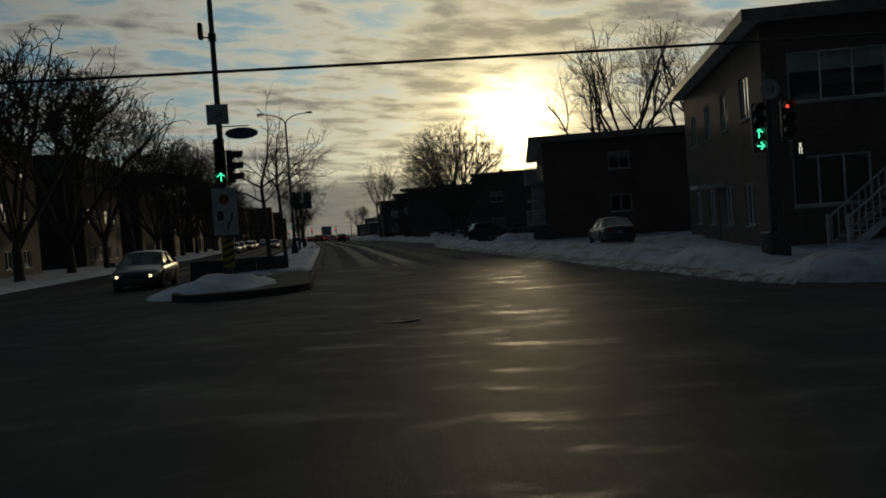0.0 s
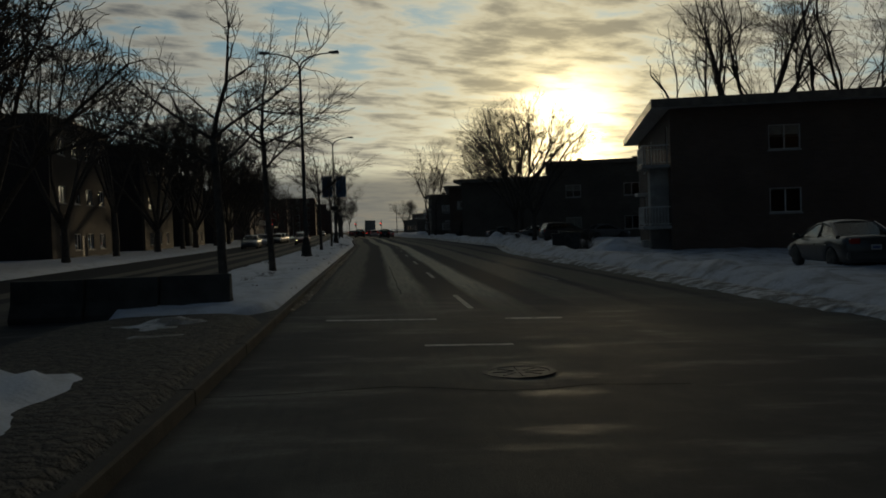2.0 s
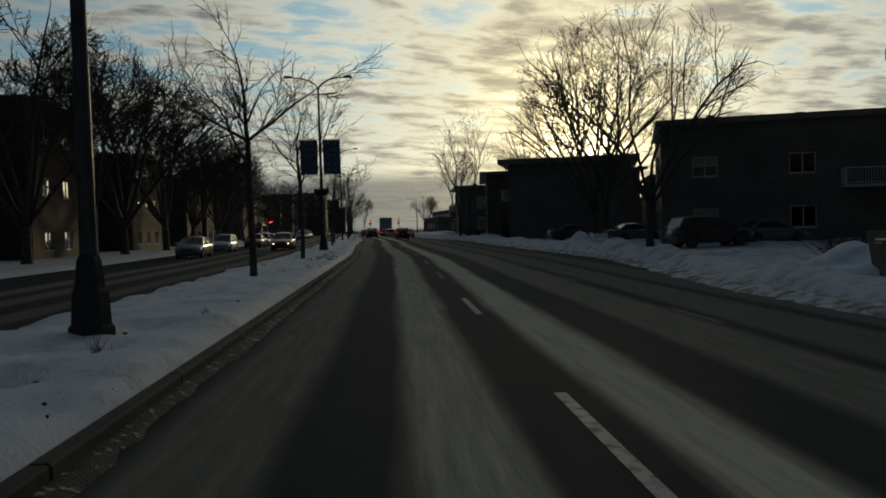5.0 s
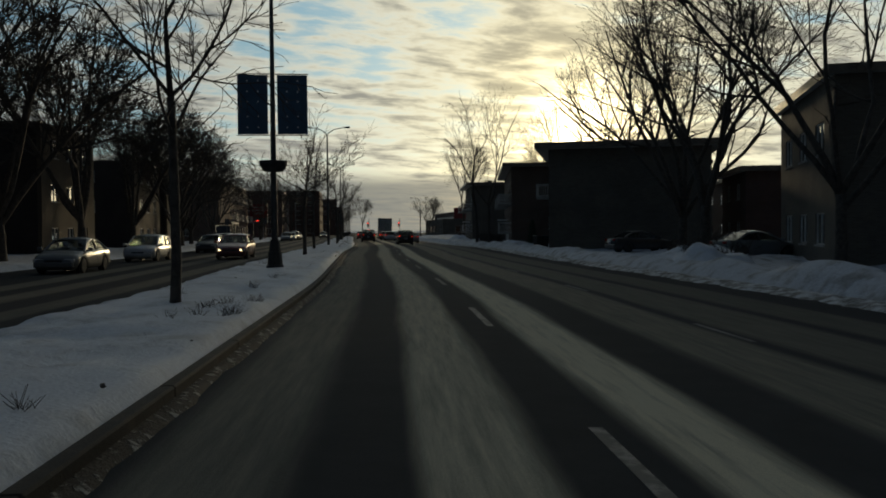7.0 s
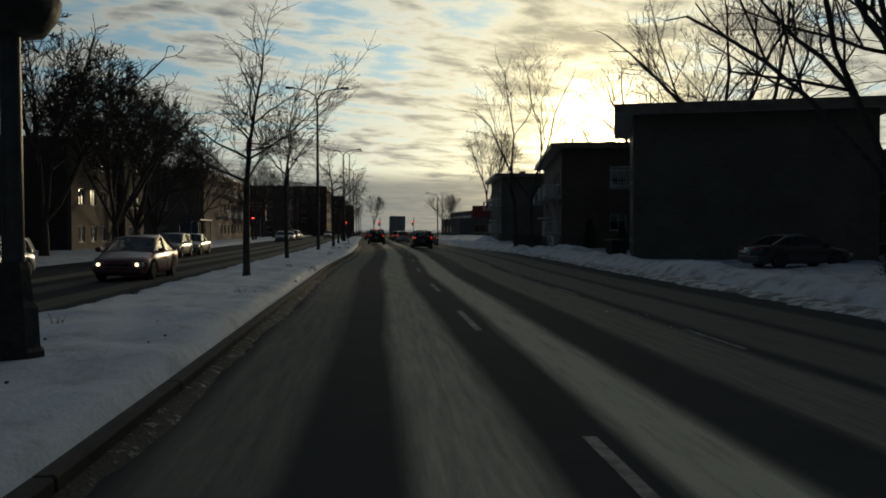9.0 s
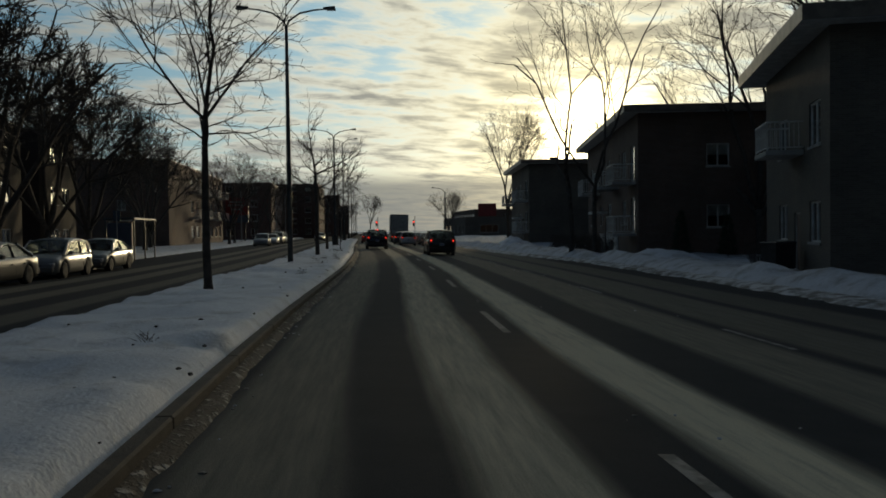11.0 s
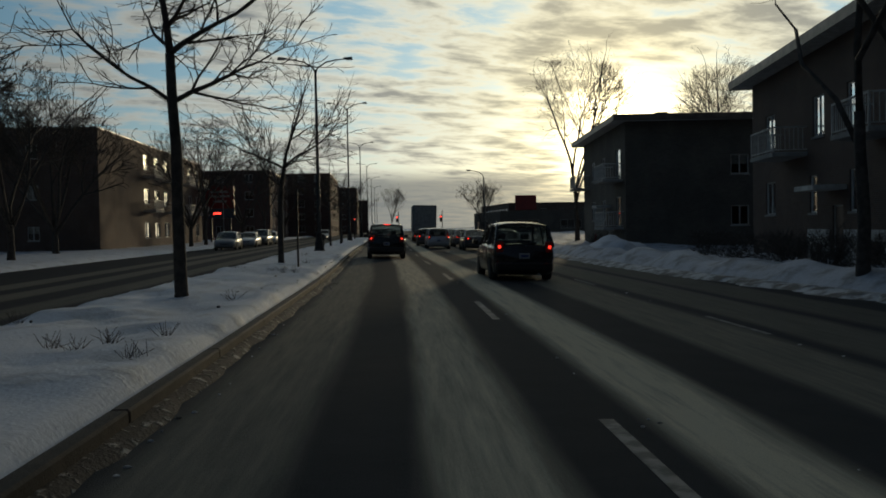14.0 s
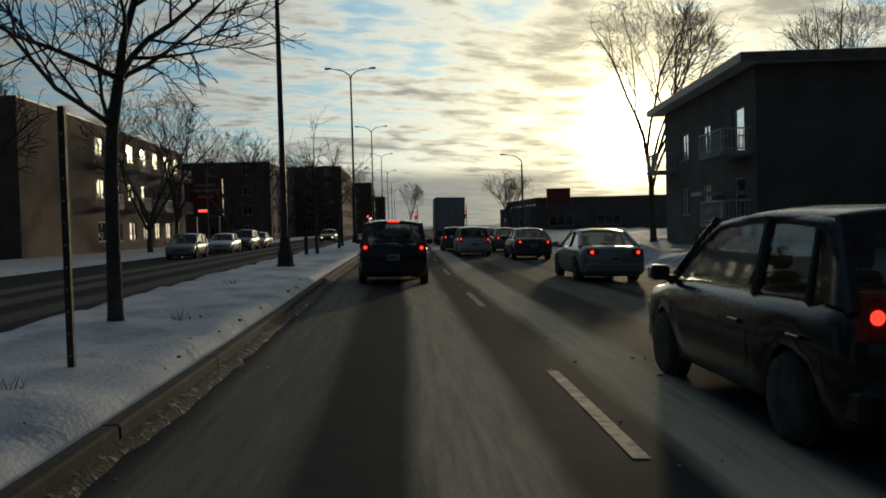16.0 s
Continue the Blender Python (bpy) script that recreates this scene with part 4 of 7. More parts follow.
def grow(seed, height, spread, fork, trunk_r, levels=4, lean=0.0, limbs=5, upward=0.35, density=1.0, droop=0.0):
    """A bare tree: a trunk that forks at a height into limbs, boughs and twigs. Gives the wood and the fine twigs apart."""
    rnd = random.Random(seed)
    wood, twigs = G(), G()

    def turn(d, angle, around):
        ax = d.orthogonal().normalized()
        ax.rotate(Matrix.Rotation(around, 3, d))
        v = d.copy()
        v.rotate(Matrix.Rotation(angle, 3, ax))
        return v

    def branch(p, d, length, r, level):
        n = 5 if level < 2 else (4 if level < 3 else (3 if level < 4 else 2))
        pts, rs = [p], [r]
        side = 3 if level >= 3 else (5 if level == 2 else 7)
        for i in range(n):
            f = (i + 1) / n
            d = (d + Vector((rnd.gauss(0, 1), rnd.gauss(0, 1), rnd.gauss(0, 0.7))) * (0.12 if level < 3 else 0.18) + Vector((0, 0, upward * 0.22 - droop * 0.25 * level * f))).normalized()
            p = p + d * (length / n)
            pts.append(p)
            rs.append(r * (1 - 0.60 * f))
            if level < levels:
                kids = 1 + (rnd.random() < (0.35, 0.35, 0.55, 0.7)[min(level, 3)] * density)
                for _ in range(kids):
                    k = turn(d, rnd.uniform(0.4, 1.05), rnd.uniform(0, 6.283))
                    branch(p, k, length * rnd.uniform(0.42, 0.66) * (1.05 - 0.3 * f), rs[-1] * rnd.uniform(0.5, 0.72), level + 1)
        g = wood if level < 3 else twigs
        thin = 0.010 if level < 4 else 0.006
        g.pipe(pts, [max(q, thin) for q in rs], side)
        if level < levels:
            branch(p, d, length * rnd.uniform(0.5, 0.7), rs[-1] * 0.9, level + 1)

    base = Vector((0, 0, -0.15))
    d = Vector((lean, 0, 1)).normalized()
    pts, rs = [base, base + Vector((0, 0, 0.25))], [trunk_r * 1.45, trunk_r * 1.08]
    p = pts[-1]
    n = 5
    for i in range(n):
        d = (d + Vector((rnd.gauss(0, 0.03), rnd.gauss(0, 0.03), 0))).normalized()
        p = p + d * (fork / n)
        pts.append(p)
        rs.append(trunk_r * (1.06 - 0.3 * (i + 1) / n))
    wood.pipe(pts, rs, 10)
    top = height - fork
    branch(p, (d + Vector((rnd.gauss(0, 0.1), rnd.gauss(0, 0.1), 0))).normalized(), top * 0.52, rs[-1] * 0.85, 1)
    turn0 = rnd.uniform(0, 6.28)
    for i in range(limbs):
        a = turn0 + i * 6.283 / limbs + rnd.uniform(-0.35, 0.35)
        tilt = rnd.uniform(0.75, 1.0) * spread
        k = Vector((math.cos(a) * tilt, math.sin(a) * tilt, 1.0 - 0.30 * spread + rnd.uniform(-0.15, 0.2))).normalized()
        branch(pts[-1 - (i % 2)] , k, top * rnd.uniform(0.42, 0.58), rs[-1] * rnd.uniform(0.48, 0.68), 1)
    return wood, twigs


def bare_tree(name, wood, twigs, m, label, category="tree", group=""):
    t = thing(name, m, label, category, group)
    wood.ob("trunk", BARK, t, smooth=True)
    twigs.ob("crown", TWIG, t)
    return t


MEDIAN = [bare_tree("street_tree", *grow(s, h, sp, f, r, 4, 0.0, lim, 0.12, 0.55), street(x, y, 0.28), "slender bare street tree standing in the snowy median", group="median trees")
          for s, h, sp, f, r, lim, x, y in ((11, 8.6, 1.5, 3.7, 0.115, 4, -4.1, 35.3), (12, 8.6, 1.3, 4.2, 0.11, 4, -3.64, 42.0), (13, 8.0, 1.05, 3.7, 0.10, 4, -3.7, 69.5), (14, 8.4, 1.2, 3.5, 0.088, 4, -3.64, 82.0), (15, 8.2, 1.5, 3.3, 0.10, 5, -3.75, 112.6))]
for src, x, y, s, w in ((3, -4.25, 126.9, 1.08, 200), (1, -3.7, 152.6, 1.0, 90), (4, -3.85, 167.6, 1.0, 40), (2, -3.7, 194.5, 0.8, 130), (0, -3.7, 207.0, 0.8, 250), (2, -3.7, 236.0, 0.8, 15), (3, -3.7, 262.0, 0.8, 70)):
    copy_thing(MEDIAN[src], street(x, y, 0.28, w)).scale = (s, s, s)



def crown_tree(seed, height, radius, low, fork, trunk_r, stems=6, lean=0.0, levels=5, arch=0.10, density=1.0, open_in=0.45, fine=0.006, crook=0.085):
    """A bare shade tree: a trunk that parts into long rising stems, whose boughs and fine twigs fill a rounded crown."""
    rnd = random.Random(seed)
    wood, twigs = G(), G()
    cz, rz = (height + low) / 2, (height - low) / 2
    bulge = [rnd.uniform(0.82, 1.08) for _ in range(9)]

    def outside(p):
        a = (math.atan2(p.y, p.x) / 6.2832 + 1) % 1 * 9
        i = int(a) % 9
        r = radius * (bulge[i] + (bulge[(i + 1) % 9] - bulge[i]) * (a - int(a)))
        reach = math.hypot(p.x - lean * p.z, p.y) / r
        if p.z < cz:
            return reach > 0.45 + 0.55 * min(max((p.z - fork) / (cz - fork), 0.0), 1.0)
        return reach ** 2 + ((p.z - cz) / rz) ** 2 > 1.0

    def branch(p, d, length, r, level):
        n = (0, 8, 6, 5, 4, 3)[level]
        pts, rs = [p], [r]
        around = rnd.uniform(0, 6.28)
        for i in range(n):
            f = (i + 1) / n
            out = Vector((p.x, p.y, 0)).normalized() * (arch * f if level == 1 else 0.03)
            d = (d + Vector((rnd.gauss(0, 1), rnd.gauss(0, 1), rnd.gauss(0, 0.7))) * (crook if level < 3 else max(0.14, crook)) + out + Vector((0, 0, 0.04 if level > 1 else 0.02))).normalized()
            p = p + d * (length / n)
            pts.append(p)
            rs.append(r * (1 - 0.78 * f))
            stop = outside(p)
            if level < levels and f > (0.30 if level == 1 else 0.12) and p.z > low * 0.8:
                for _ in range(1 + (rnd.random() < 0.42 * density)):
                    around += 2.4 + rnd.uniform(-0.5, 0.5)
                    side = d.orthogonal().normalized()
                    side.rotate(Matrix.Rotation(around, 3, d))
                    ang = rnd.uniform(0.42, 0.85)
                    k = (d * math.cos(ang) + side * math.sin(ang)).normalized()
                    branch(p, k, length * rnd.uniform(0.40, 0.66) * (1.1 - 0.45 * f), max(rs[-1] * rnd.uniform(0.5, 0.75), 0.006), level + 1)
            if stop:
                break
        (wood if level < 3 else twigs).pipe(pts, [max(q, (0, 0.02, max(0.014, fine), max(0.010, fine), max(0.0075, fine), fine)[level]) for q in rs], (0, 7, 5, 4, 3, 3)[level])

    pts, rs = [Vector((0, 0, -0.2)), Vector((0, 0, 0.15)), Vector((0, 0, 0.6))], [trunk_r * 1.6, trunk_r * 1.2, trunk_r]
    p = pts[-1]
    for i in range(4):
        p = p + Vector((lean * 0.6 + rnd.gauss(0, 0.03), rnd.gauss(0, 0.03), 1.0)) * ((fork - 0.6) / 4)
        pts.append(p)
        rs.append(trunk_r * (1 - 0.06 * (i + 1)))
    wood.pipe(pts, rs, 10)
    turn0 = rnd.uniform(0, 6.28)
    for i in range(stems):
        a = turn0 + i * 6.283 / stems + rnd.uniform(-0.3, 0.3)
        tilt = open_in * rnd.uniform(0.35, 1.15) * min(1.5, radius / (height - fork) * 2.0)
        k = Vector((math.cos(a) * tilt + lean, math.sin(a) * tilt, 1.0)).normalized()
        branch(pts[-1 - (i % 3 == 2)], k, (height - fork) * rnd.uniform(0.85, 1.1), trunk_r * rnd.uniform(0.42, 0.62), 1)
    return wood, twigs


YARD = [bare_tree("yard_tree", *crown_tree(sd, h, r, lo, f, tr, st, l, 5, 0.12, dn, 0.55, fine), pose(x + bend(y), y, -0.2, 0, 0, w), "large round-crowned bare tree before the apartment houses", group="trees across the street")
        for sd, h, r, lo, f, tr, st, l, dn, fine, x, y, w in ((31, 15.5, 6.4, 3.8, 2.8, 0.27, 6, 0.0, 0.20, 0.017, -20.5, 70.0, 0), (32, 17.0, 5.2, 5.0, 3.6, 0.25, 5, 0.02, 0.05, 0.010, -20.8, 108.0, 40), (33, 13.2, 6.6, 2.6, 2.2, 0.28, 7, -0.02, 0.45, 0.021, -19.5, 150.0, 80))]
for src, x, y, s, w in ((2, -19.5, 46.0, 1.1, 70), (2, -20.0, 58.0, 1.15, 10), (1, -21.0, 82.5, 1.05, 160), (2, -20.8, 95.5, 1.12, 220), (2, -20.5, 114.5, 1.2, 30), (2, -20.0, 126.0, 1.15, 300), (2, -20.5, 139.5, 1.05, 120), (2, -21.0, 161.0, 0.95, 20), (2, -22.0, 172.0, 0.95, 200), (0, -21.0, 185.0, 0.8, 100),
                        (1, -30.0, 190.0, 0.9, 60), (2, -24.0, 199.0, 0.85, 15), (0, -18.4, 217.0, 0.8, 250), (1, -19.4, 228.0, 0.8, 310), (0, -18.5, 246.0, 0.85, 45), (1, -18.0, 262.0, 0.85, 210), (0, -18.0, 285.0, 0.9, 10),
                        (0, -42.0, 128.0, 1.2, 15), (0, -38.0, 200.0, 1.15, 85), (1, -40.0, 92.0, 1.15, 200), (0, -44.0, 160.0, 1.2, 130), (1, -46.0, 214.0, 1.15, 30), (2, -48.0, 228.0, 1.25, 75), (0, -47.0, 243.0, 1.15, 190), (2, -50.0, 262.0, 1.2, 260)):
    copy_thing(YARD[src], pose(x + bend(y), y, -0.2, 0, 0, w)).scale = (s, s, s)

TALL = [bare_tree("tall_tree", *crown_tree(sd, h, r, lo, f, tr, st, l, lv, ar, dn, op, 0.010, 0.13), pose(x, y, -0.25, 0, 0, w), lab, group="trees behind the houses")
        for sd, h, r, lo, f, tr, st, l, lv, ar, dn, op, x, y, w, lab in (
            (51, 21.0, 6.5, 7.0, 5.0, 0.34, 5, 0.02, 5, 0.06, 0.25, 0.5, 29.3, 80.0, 0, "tall bare tree rising behind the brick houses"),
            (52, 17.2, 4.9, 6.5, 4.6, 0.23, 6, -0.03, 5, 0.05, 0.4, 0.55, 12.9, 213.5, 0, "tall vase-shaped bare tree beside the brick apartment house"),
            (53, 19.5, 9.0, 5.5, 3.5, 0.36, 7, 0.0, 5, 0.12, 0.17, 0.6, 23.6, 145.0, 0, "large round-crowned bare tree behind the duplex"),
            (54, 14.8, 6.8, 4.0, 2.9, 0.23, 7, -0.06, 5, 0.12, 0.5, 0.7, 15.9, 95.6, 0, "wide bare tree with a low fork before the grey flats"))]
for src, x, y, s, w in ((0, 32.4, 81.0, 1.1, 130), (2, 39.6, 80.5, 1.15, 60), (2, 19.4, 153.5, 0.78, 60), (2, 17.8, 113.2, 0.86, 200), (2, 17.6, 116.4, 0.8, 310), 
                        (2, 11.4, 318.0, 0.62, 30), (1, 36.0, 262.0, 1.0, 0), (2, 33.0, 205.0, 0.7, 90), (1, 27.0, 216.0, 1.0, 120), (1, 44.0, 30.0, 1.1, 20), (1, -12.0, 420.0, 0.9, 20), (1, 15.0, 372.0, 0.8, 80)):
    copy_thing(TALL[src], pose(x, y, -0.25, 0, 0, w)).scale = (s, s, s)

for sd, x, y, lean, w in ((61, 10.6, 156.4, 0.04, 0), (62, 9.4, 157.3, -0.10, 30)):
    bare_tree("verge_tree", *crown_tree(sd, 17.0, 5.2, 6.0, 4.2, 0.16, 3, lean, 5, 0.10, 0.0, 0.62, 0.008, 0.21), pose(x, y, -0.2, 0, 0, w), "tall sparse bare tree leaning over the snowy verge", group="verge trees")

# ---------------------------------------------------------------- street lamps and signs


def street_lamp(m, label, height=10.75, reach=2.0, heads=(-1, 1), base=True, group="median lamps"):
    """A tapered steel pole on a pedestal with curved arms."""
    L = thing("street_lamp", m, label, "street lamp", group)
    if base:
        part("pedestal", G().lathe([(0.30, -0.15), (0.30, 0.10), (0.26, 0.14), (0.24, 0.55), (0.20, 0.62), (0.16, 0.95), (0.13, 1.02)], 8), IRON, L)
    part("pole", G().pipe([(0, 0, 0.0), (0, 0, 2.5), (0, 0, 6.0), (0, 0, height - 0.75)], [0.115, 0.105, 0.088, 0.065], 12), STEEL, L, smooth=True)
    for s in heads:
        pts = [(0, 0, height - 0.8), (s * 0.10, 0, height - 0.5), (s * reach * 0.28, 0, height - 0.18), (s * reach * 0.55, 0, height - 0.05), (s * reach * 0.80, 0, height)]
        a = part("arm", G().pipe(pts, [0.045, 0.045, 0.04, 0.035, 0.03], 8), STEEL, L, smooth=True)
        h = G().add([(reach * 0.76 * s, -0.07, height - 0.02), (reach * 0.76 * s, 0.07, height - 0.02), (reach * 1.02 * s, 0.14, height - 0.03), (reach * 1.02 * s, -0.14, height - 0.03),
                     (reach * 0.76 * s, -0.06, height + 0.07), (reach * 0.76 * s, 0.06, height + 0.07), (reach * 1.0 * s, 0.11, height + 0.11), (reach * 1.0 * s, -0.11, height + 0.11)],
                    [(0, 1, 2, 3), (7, 6, 5, 4), (0, 4, 5, 1), (1, 5, 6, 2), (2, 6, 7, 3), (3, 7, 4, 0)] if s < 0 else [(3, 2, 1, 0), (4, 5, 6, 7), (1, 5, 4, 0), (2, 6, 5, 1), (3, 7, 6, 2), (0, 4, 7, 3)])
        hd = part("lamp_head", h, STEEL, a)
        part("lens", G().box(reach * 0.84 * s if s > 0 else reach * 0.99 * s, -0.09, height - 0.05, reach * 0.99 * s if s > 0 else reach * 0.84 * s, 0.09, height - 0.034), LAMP_CLEAR, hd)
    return L


LAMP_LABEL = "double-armed grey steel street lamp on an iron pedestal"
lampA = street_lamp(street(-3.65, 56.63, 0.25), LAMP_LABEL, 10.5)
lampB = street_lamp(street(-3.70, 96.63, 0.25), "double-armed steel street lamp carrying two blue banners", 10.5)
for x, y, h in ((-4.15, 142.3, 10.5), (-3.6, 183.5, 10.5), (-3.7, 223.1, 14.0), (-3.7, 262.0, 14.0), (-3.7, 302.0, 14.0), (-3.7, 345.0, 14.0), (-3.7, 390.0, 14.0), (-3.7, 440.0, 14.0)):
    street_lamp(street(x, y, 0.25), "double-armed grey steel street lamp set in the snow" if y == 142.3 else LAMP_LABEL, h, base=y != 142.3)
street_lamp(street(11.5, 235.0, -0.2), "single-armed steel street lamp beside the road", 8.2, 2.0, (-1,), group="roadside lamps")

# planter ring on the banner lamp, its two banners and their brackets
ring = thing("planter_ring", street(-3.70, 96.63, 0.25), "dark hanging planter ring clamped round a lamp pole", "planter")
part("bowl", G().lathe([(0.13, 3.35), (0.34, 3.38), (0.46, 3.56), (0.50, 3.74), (0.44, 3.75), (0.30, 3.55), (0.13, 3.48)], 16), IRON, ring, smooth=True)
for s in (-1, 1):
    b = thing("street_banner", street(-3.70, 96.60, 0.25), "blue fabric banner with small white dots on a lamp pole", "banner", "lamp banners")
    x0, x1 = (s * 0.16, s * 1.2) if s > 0 else (s * 1.2, s * 0.16)
    cloth = G()
    nx, nz = 8, 14
    vs = []
    for j in range(nz + 1):
        for i in range(nx + 1):
            fx, fz = i / nx, j / nz
            vs.append((x0 + (x1 - x0) * fx, 0.035 * math.sin(fx * 5 + fz * 4 + s) * (1 - abs(2 * fz - 1) * 0.7), 4.66 + (6.72 - 4.66) * fz))
    n = len(vs)
    fr = [(j * (nx + 1) + i, j * (nx + 1) + i + 1, (j + 1) * (nx + 1) + i + 1, (j + 1) * (nx + 1) + i) for j in range(nz) for i in range(nx)]
    cloth.add(vs, fr)
    cloth.add([(x, y + 0.006, z) for x, y, z in vs], [tuple(reversed(f)) for f in fr])
    part("cloth", cloth, BANNER, b, smooth=True)
    dots = G()
    for fx in (0.32, 0.68):
        for fz in (0.12, 0.30, 0.55, 0.72, 0.90):
            cx, cz = x0 + (x1 - x0) * fx, 4.66 + 2.06 * fz
            cy = 0.035 * math.sin(fx * 5 + fz * 4 + s) * (1 - abs(2 * fz - 1) * 0.7) - 0.008
            dots.tube((cx, cy, cz), (cx, cy - 0.004, cz), 0.030, 0.030, 8)
    part("printed_dots", dots, BANNER_STAR, b, "small white printed dots")
    for z in (4.63, 6.75):
        part("bracket", G().tube((0.09 * s, 0, z), (1.24 * s, 0, z), 0.018, 0.018, 8), STEEL, b)

# sign post and low bollards in the median
p = thing("sign_post", street(-2.83, 163.45, 0.25), "tall thin dark perforated steel post standing in snow", "post", "median posts")
part("post", G().bevel_box(-0.030, -0.030, -0.25, 0.030, 0.030, 2.42, 0.006), IRON, p)
holes = G()
for i in range(11):
    holes.box(-0.009, -0.0335, 0.16 + 0.2 * i, 0.009, -0.0305, 0.18 + 0.2 * i)
part("bolt_holes", holes, GALV, p)
for x, y, h in ((-4.2, 194.4, 0.95), (-3.9, 212.0, 0.85)):
    p = thing("bollard", street(x, y, 0.2), "short dark round bollard standing in the snowy median", "bollard", "median posts")
    part("shaft", G().lathe([(0.085, -0.2), (0.085, h - 0.1), (0.095, h - 0.09), (0.095, h - 0.03), (0.06, h)], 12), IRON, p, smooth=True)
    part("cap_band", G().lathe([(0.099, h - 0.24), (0.099, h - 0.16)], 12), STEEL, p)

# ---------------------------------------------------------------- vehicles


def interp(table, s):
    for (a, va), (b, vb) in zip(table, table[1:]):
        if s <= b:
            f = (s - a) / (b - a)
            f = f * f * (3 - 2 * f)
            return va + (vb - va) * f
    return table[-1][1]


def car(m, paint, label, length=4.55, width=1.80, height=1.45, kind="sedan", lit=True, category="car", group="", rails=False, heads=False, signal=False):
    """A car with its nose towards +y, resting on z = 0; the origin lies under its middle."""
    c = thing("suv" if kind == "suv" else "car", m, label, category, group)
    L, W = length, width / 2
    tall = kind in ("suv", "hatch")
    wr = 0.345 if kind == "suv" else 0.315
    gc = 0.21 if kind == "suv" else 0.17
    belt = height * 0.60 if tall else height * 0.635
    fa, ra = L / 2 - 0.88, -L / 2 + (0.80 if tall else 0.98)
    # deck height, from the tail to the nose
    if kind == "sedan":
        deck = [(-L / 2, belt - 0.10), (-L / 2 + 0.12, belt + 0.02), (-L / 2 + 0.85, belt + 0.03), (0.55, belt), (1.0, belt - 0.03), (L / 2 - 0.35, belt - 0.18), (L / 2, belt - 0.36)]
        cab = [(-L / 2 + 0.62, 0.0), (-L / 2 + 1.42, 1.0), (0.30, 1.0), (1.12, 0.0)]
    else:
        deck = [(-L / 2, belt - 0.06), (-L / 2 + 0.10, belt), (0.6, belt), (1.05, belt - 0.02), (L / 2 - 0.35, belt - 0.14), (L / 2, belt - 0.34)]
        cab = [(-L / 2 + 0.06, 0.0), (-L / 2 + 0.42, 1.0), (0.35, 1.0), (1.25, 0.0)]
    plan = [(-L / 2, 0.86), (-L / 2 + 0.25, 0.965), (-0.9, 1.0), (0.9, 1.0), (L / 2 - 0.35, 0.955), (L / 2, 0.80)]
    n = 26
    ys = [-L / 2 + L * i / n for i in range(n + 1)]
    rings = []
    for y in ys:
        w, zb = W * interp(plan, y), interp(deck, y)
        end = min(1.0, (L / 2 - abs(y)) / 0.22 + 0.35)
        lo = gc + 0.12 * (1 - end)
        half = [(0.0, lo), (w * 0.80, lo), (w * 0.95, lo + 0.07), (w * 0.99, lo + 0.24), (w, zb * 0.66), (w * 0.985, zb - 0.10), (w * 0.93, zb - 0.015), (w * 0.80, zb + 0.012), (0.0, zb + 0.035)]
        # wheel openings: the skirt rises over the wheels
        for ya in (fa, ra):
            d = abs(y - ya)
            if d < wr + 0.06:
                rise = math.sqrt(max((wr + 0.06) ** 2 - d * d, 0.0)) + wr
                half = [(px, max(pz, min(rise, zb - 0.12))) if px > w * 0.6 and pz < rise else (px, pz) for px, pz in half]
        ring = [(px, y, pz) for px, pz in half] + [(-px, y, pz) for px, pz in reversed(half[1:-1])]
        rings.append(ring)
    k = len(rings[0])
    g = G()
    vs = [p for r in rings for p in r]
    fs = [(i * k + j, i * k + k + j, i * k + k + (j + 1) % k, i * k + (j + 1) % k) for i in range(n) for j in range(k)]
    fs += [tuple(range(k)), tuple(range(n * k + k - 1, n * k - 1, -1))]
    g.add(vs, [tuple(reversed(f)) for f in fs])
    body = part("body", g, paint, c, smooth=True)
    # cabin: roof sheet, pillars and glass
    b0, b1, f1, f0 = cab
    zr = height
    wb, wt = W * 0.93, W * (0.74 if kind == "sedan" else 0.80)
    zb0, zb1 = interp(deck, b0[0]) + 0.01, interp(deck, f0[0]) + 0.01
    roof = G()
    nr, nx = 8, 8
    rv = []
    for i in range(nr + 1):
        fy = i / nr
        y = b1[0] + (f1[0] - b1[0]) * fy
        sag = 0.085 * max(2 * fy - 1, 0) ** 2 + 0.06 * max(1 - 2 * fy, 0) ** 2
        for j in range(nx + 1):
            fx = 2 * j / nx - 1
            rv.append((wt * fx * (1 - 0.03 * (2 * fy - 1) ** 2), y, zr - sag - 0.075 * abs(fx) ** 3))
    rf = [(i * (nx + 1) + j, i * (nx + 1) + j + 1, (i + 1) * (nx + 1) + j + 1, (i + 1) * (nx + 1) + j) for i in range(nr) for j in range(nx)]
    q = len(rv)
    roof.add(rv, rf)
    roof.add([(x, y, z - 0.045) for x, y, z in rv], [tuple(reversed(f)) for f in rf])
    rim = [j for j in range(nx + 1)] + [(i * (nx + 1) + nx) for i in range(1, nr + 1)] + [nr * (nx + 1) + j for j in range(nx - 1, -1, -1)] + [i * (nx + 1) for i in range(nr - 1, 0, -1)]
    roof.f += [(rim[(t + 1) % len(rim)], rim[t], rim[t] + q, rim[(t + 1) % len(rim)] + q) for t in range(len(rim))]
    part("roof", roof, paint, c, smooth=True)
    zt = zr - 0.095
    rear_t = [(-wt * 0.97, b1[0], zt - 0.02), (wt * 0.97, b1[0], zt - 0.02)]
    front_t = [(-wt * 0.97, f1[0], zt - 0.02), (wt * 0.97, f1[0], zt - 0.02)]
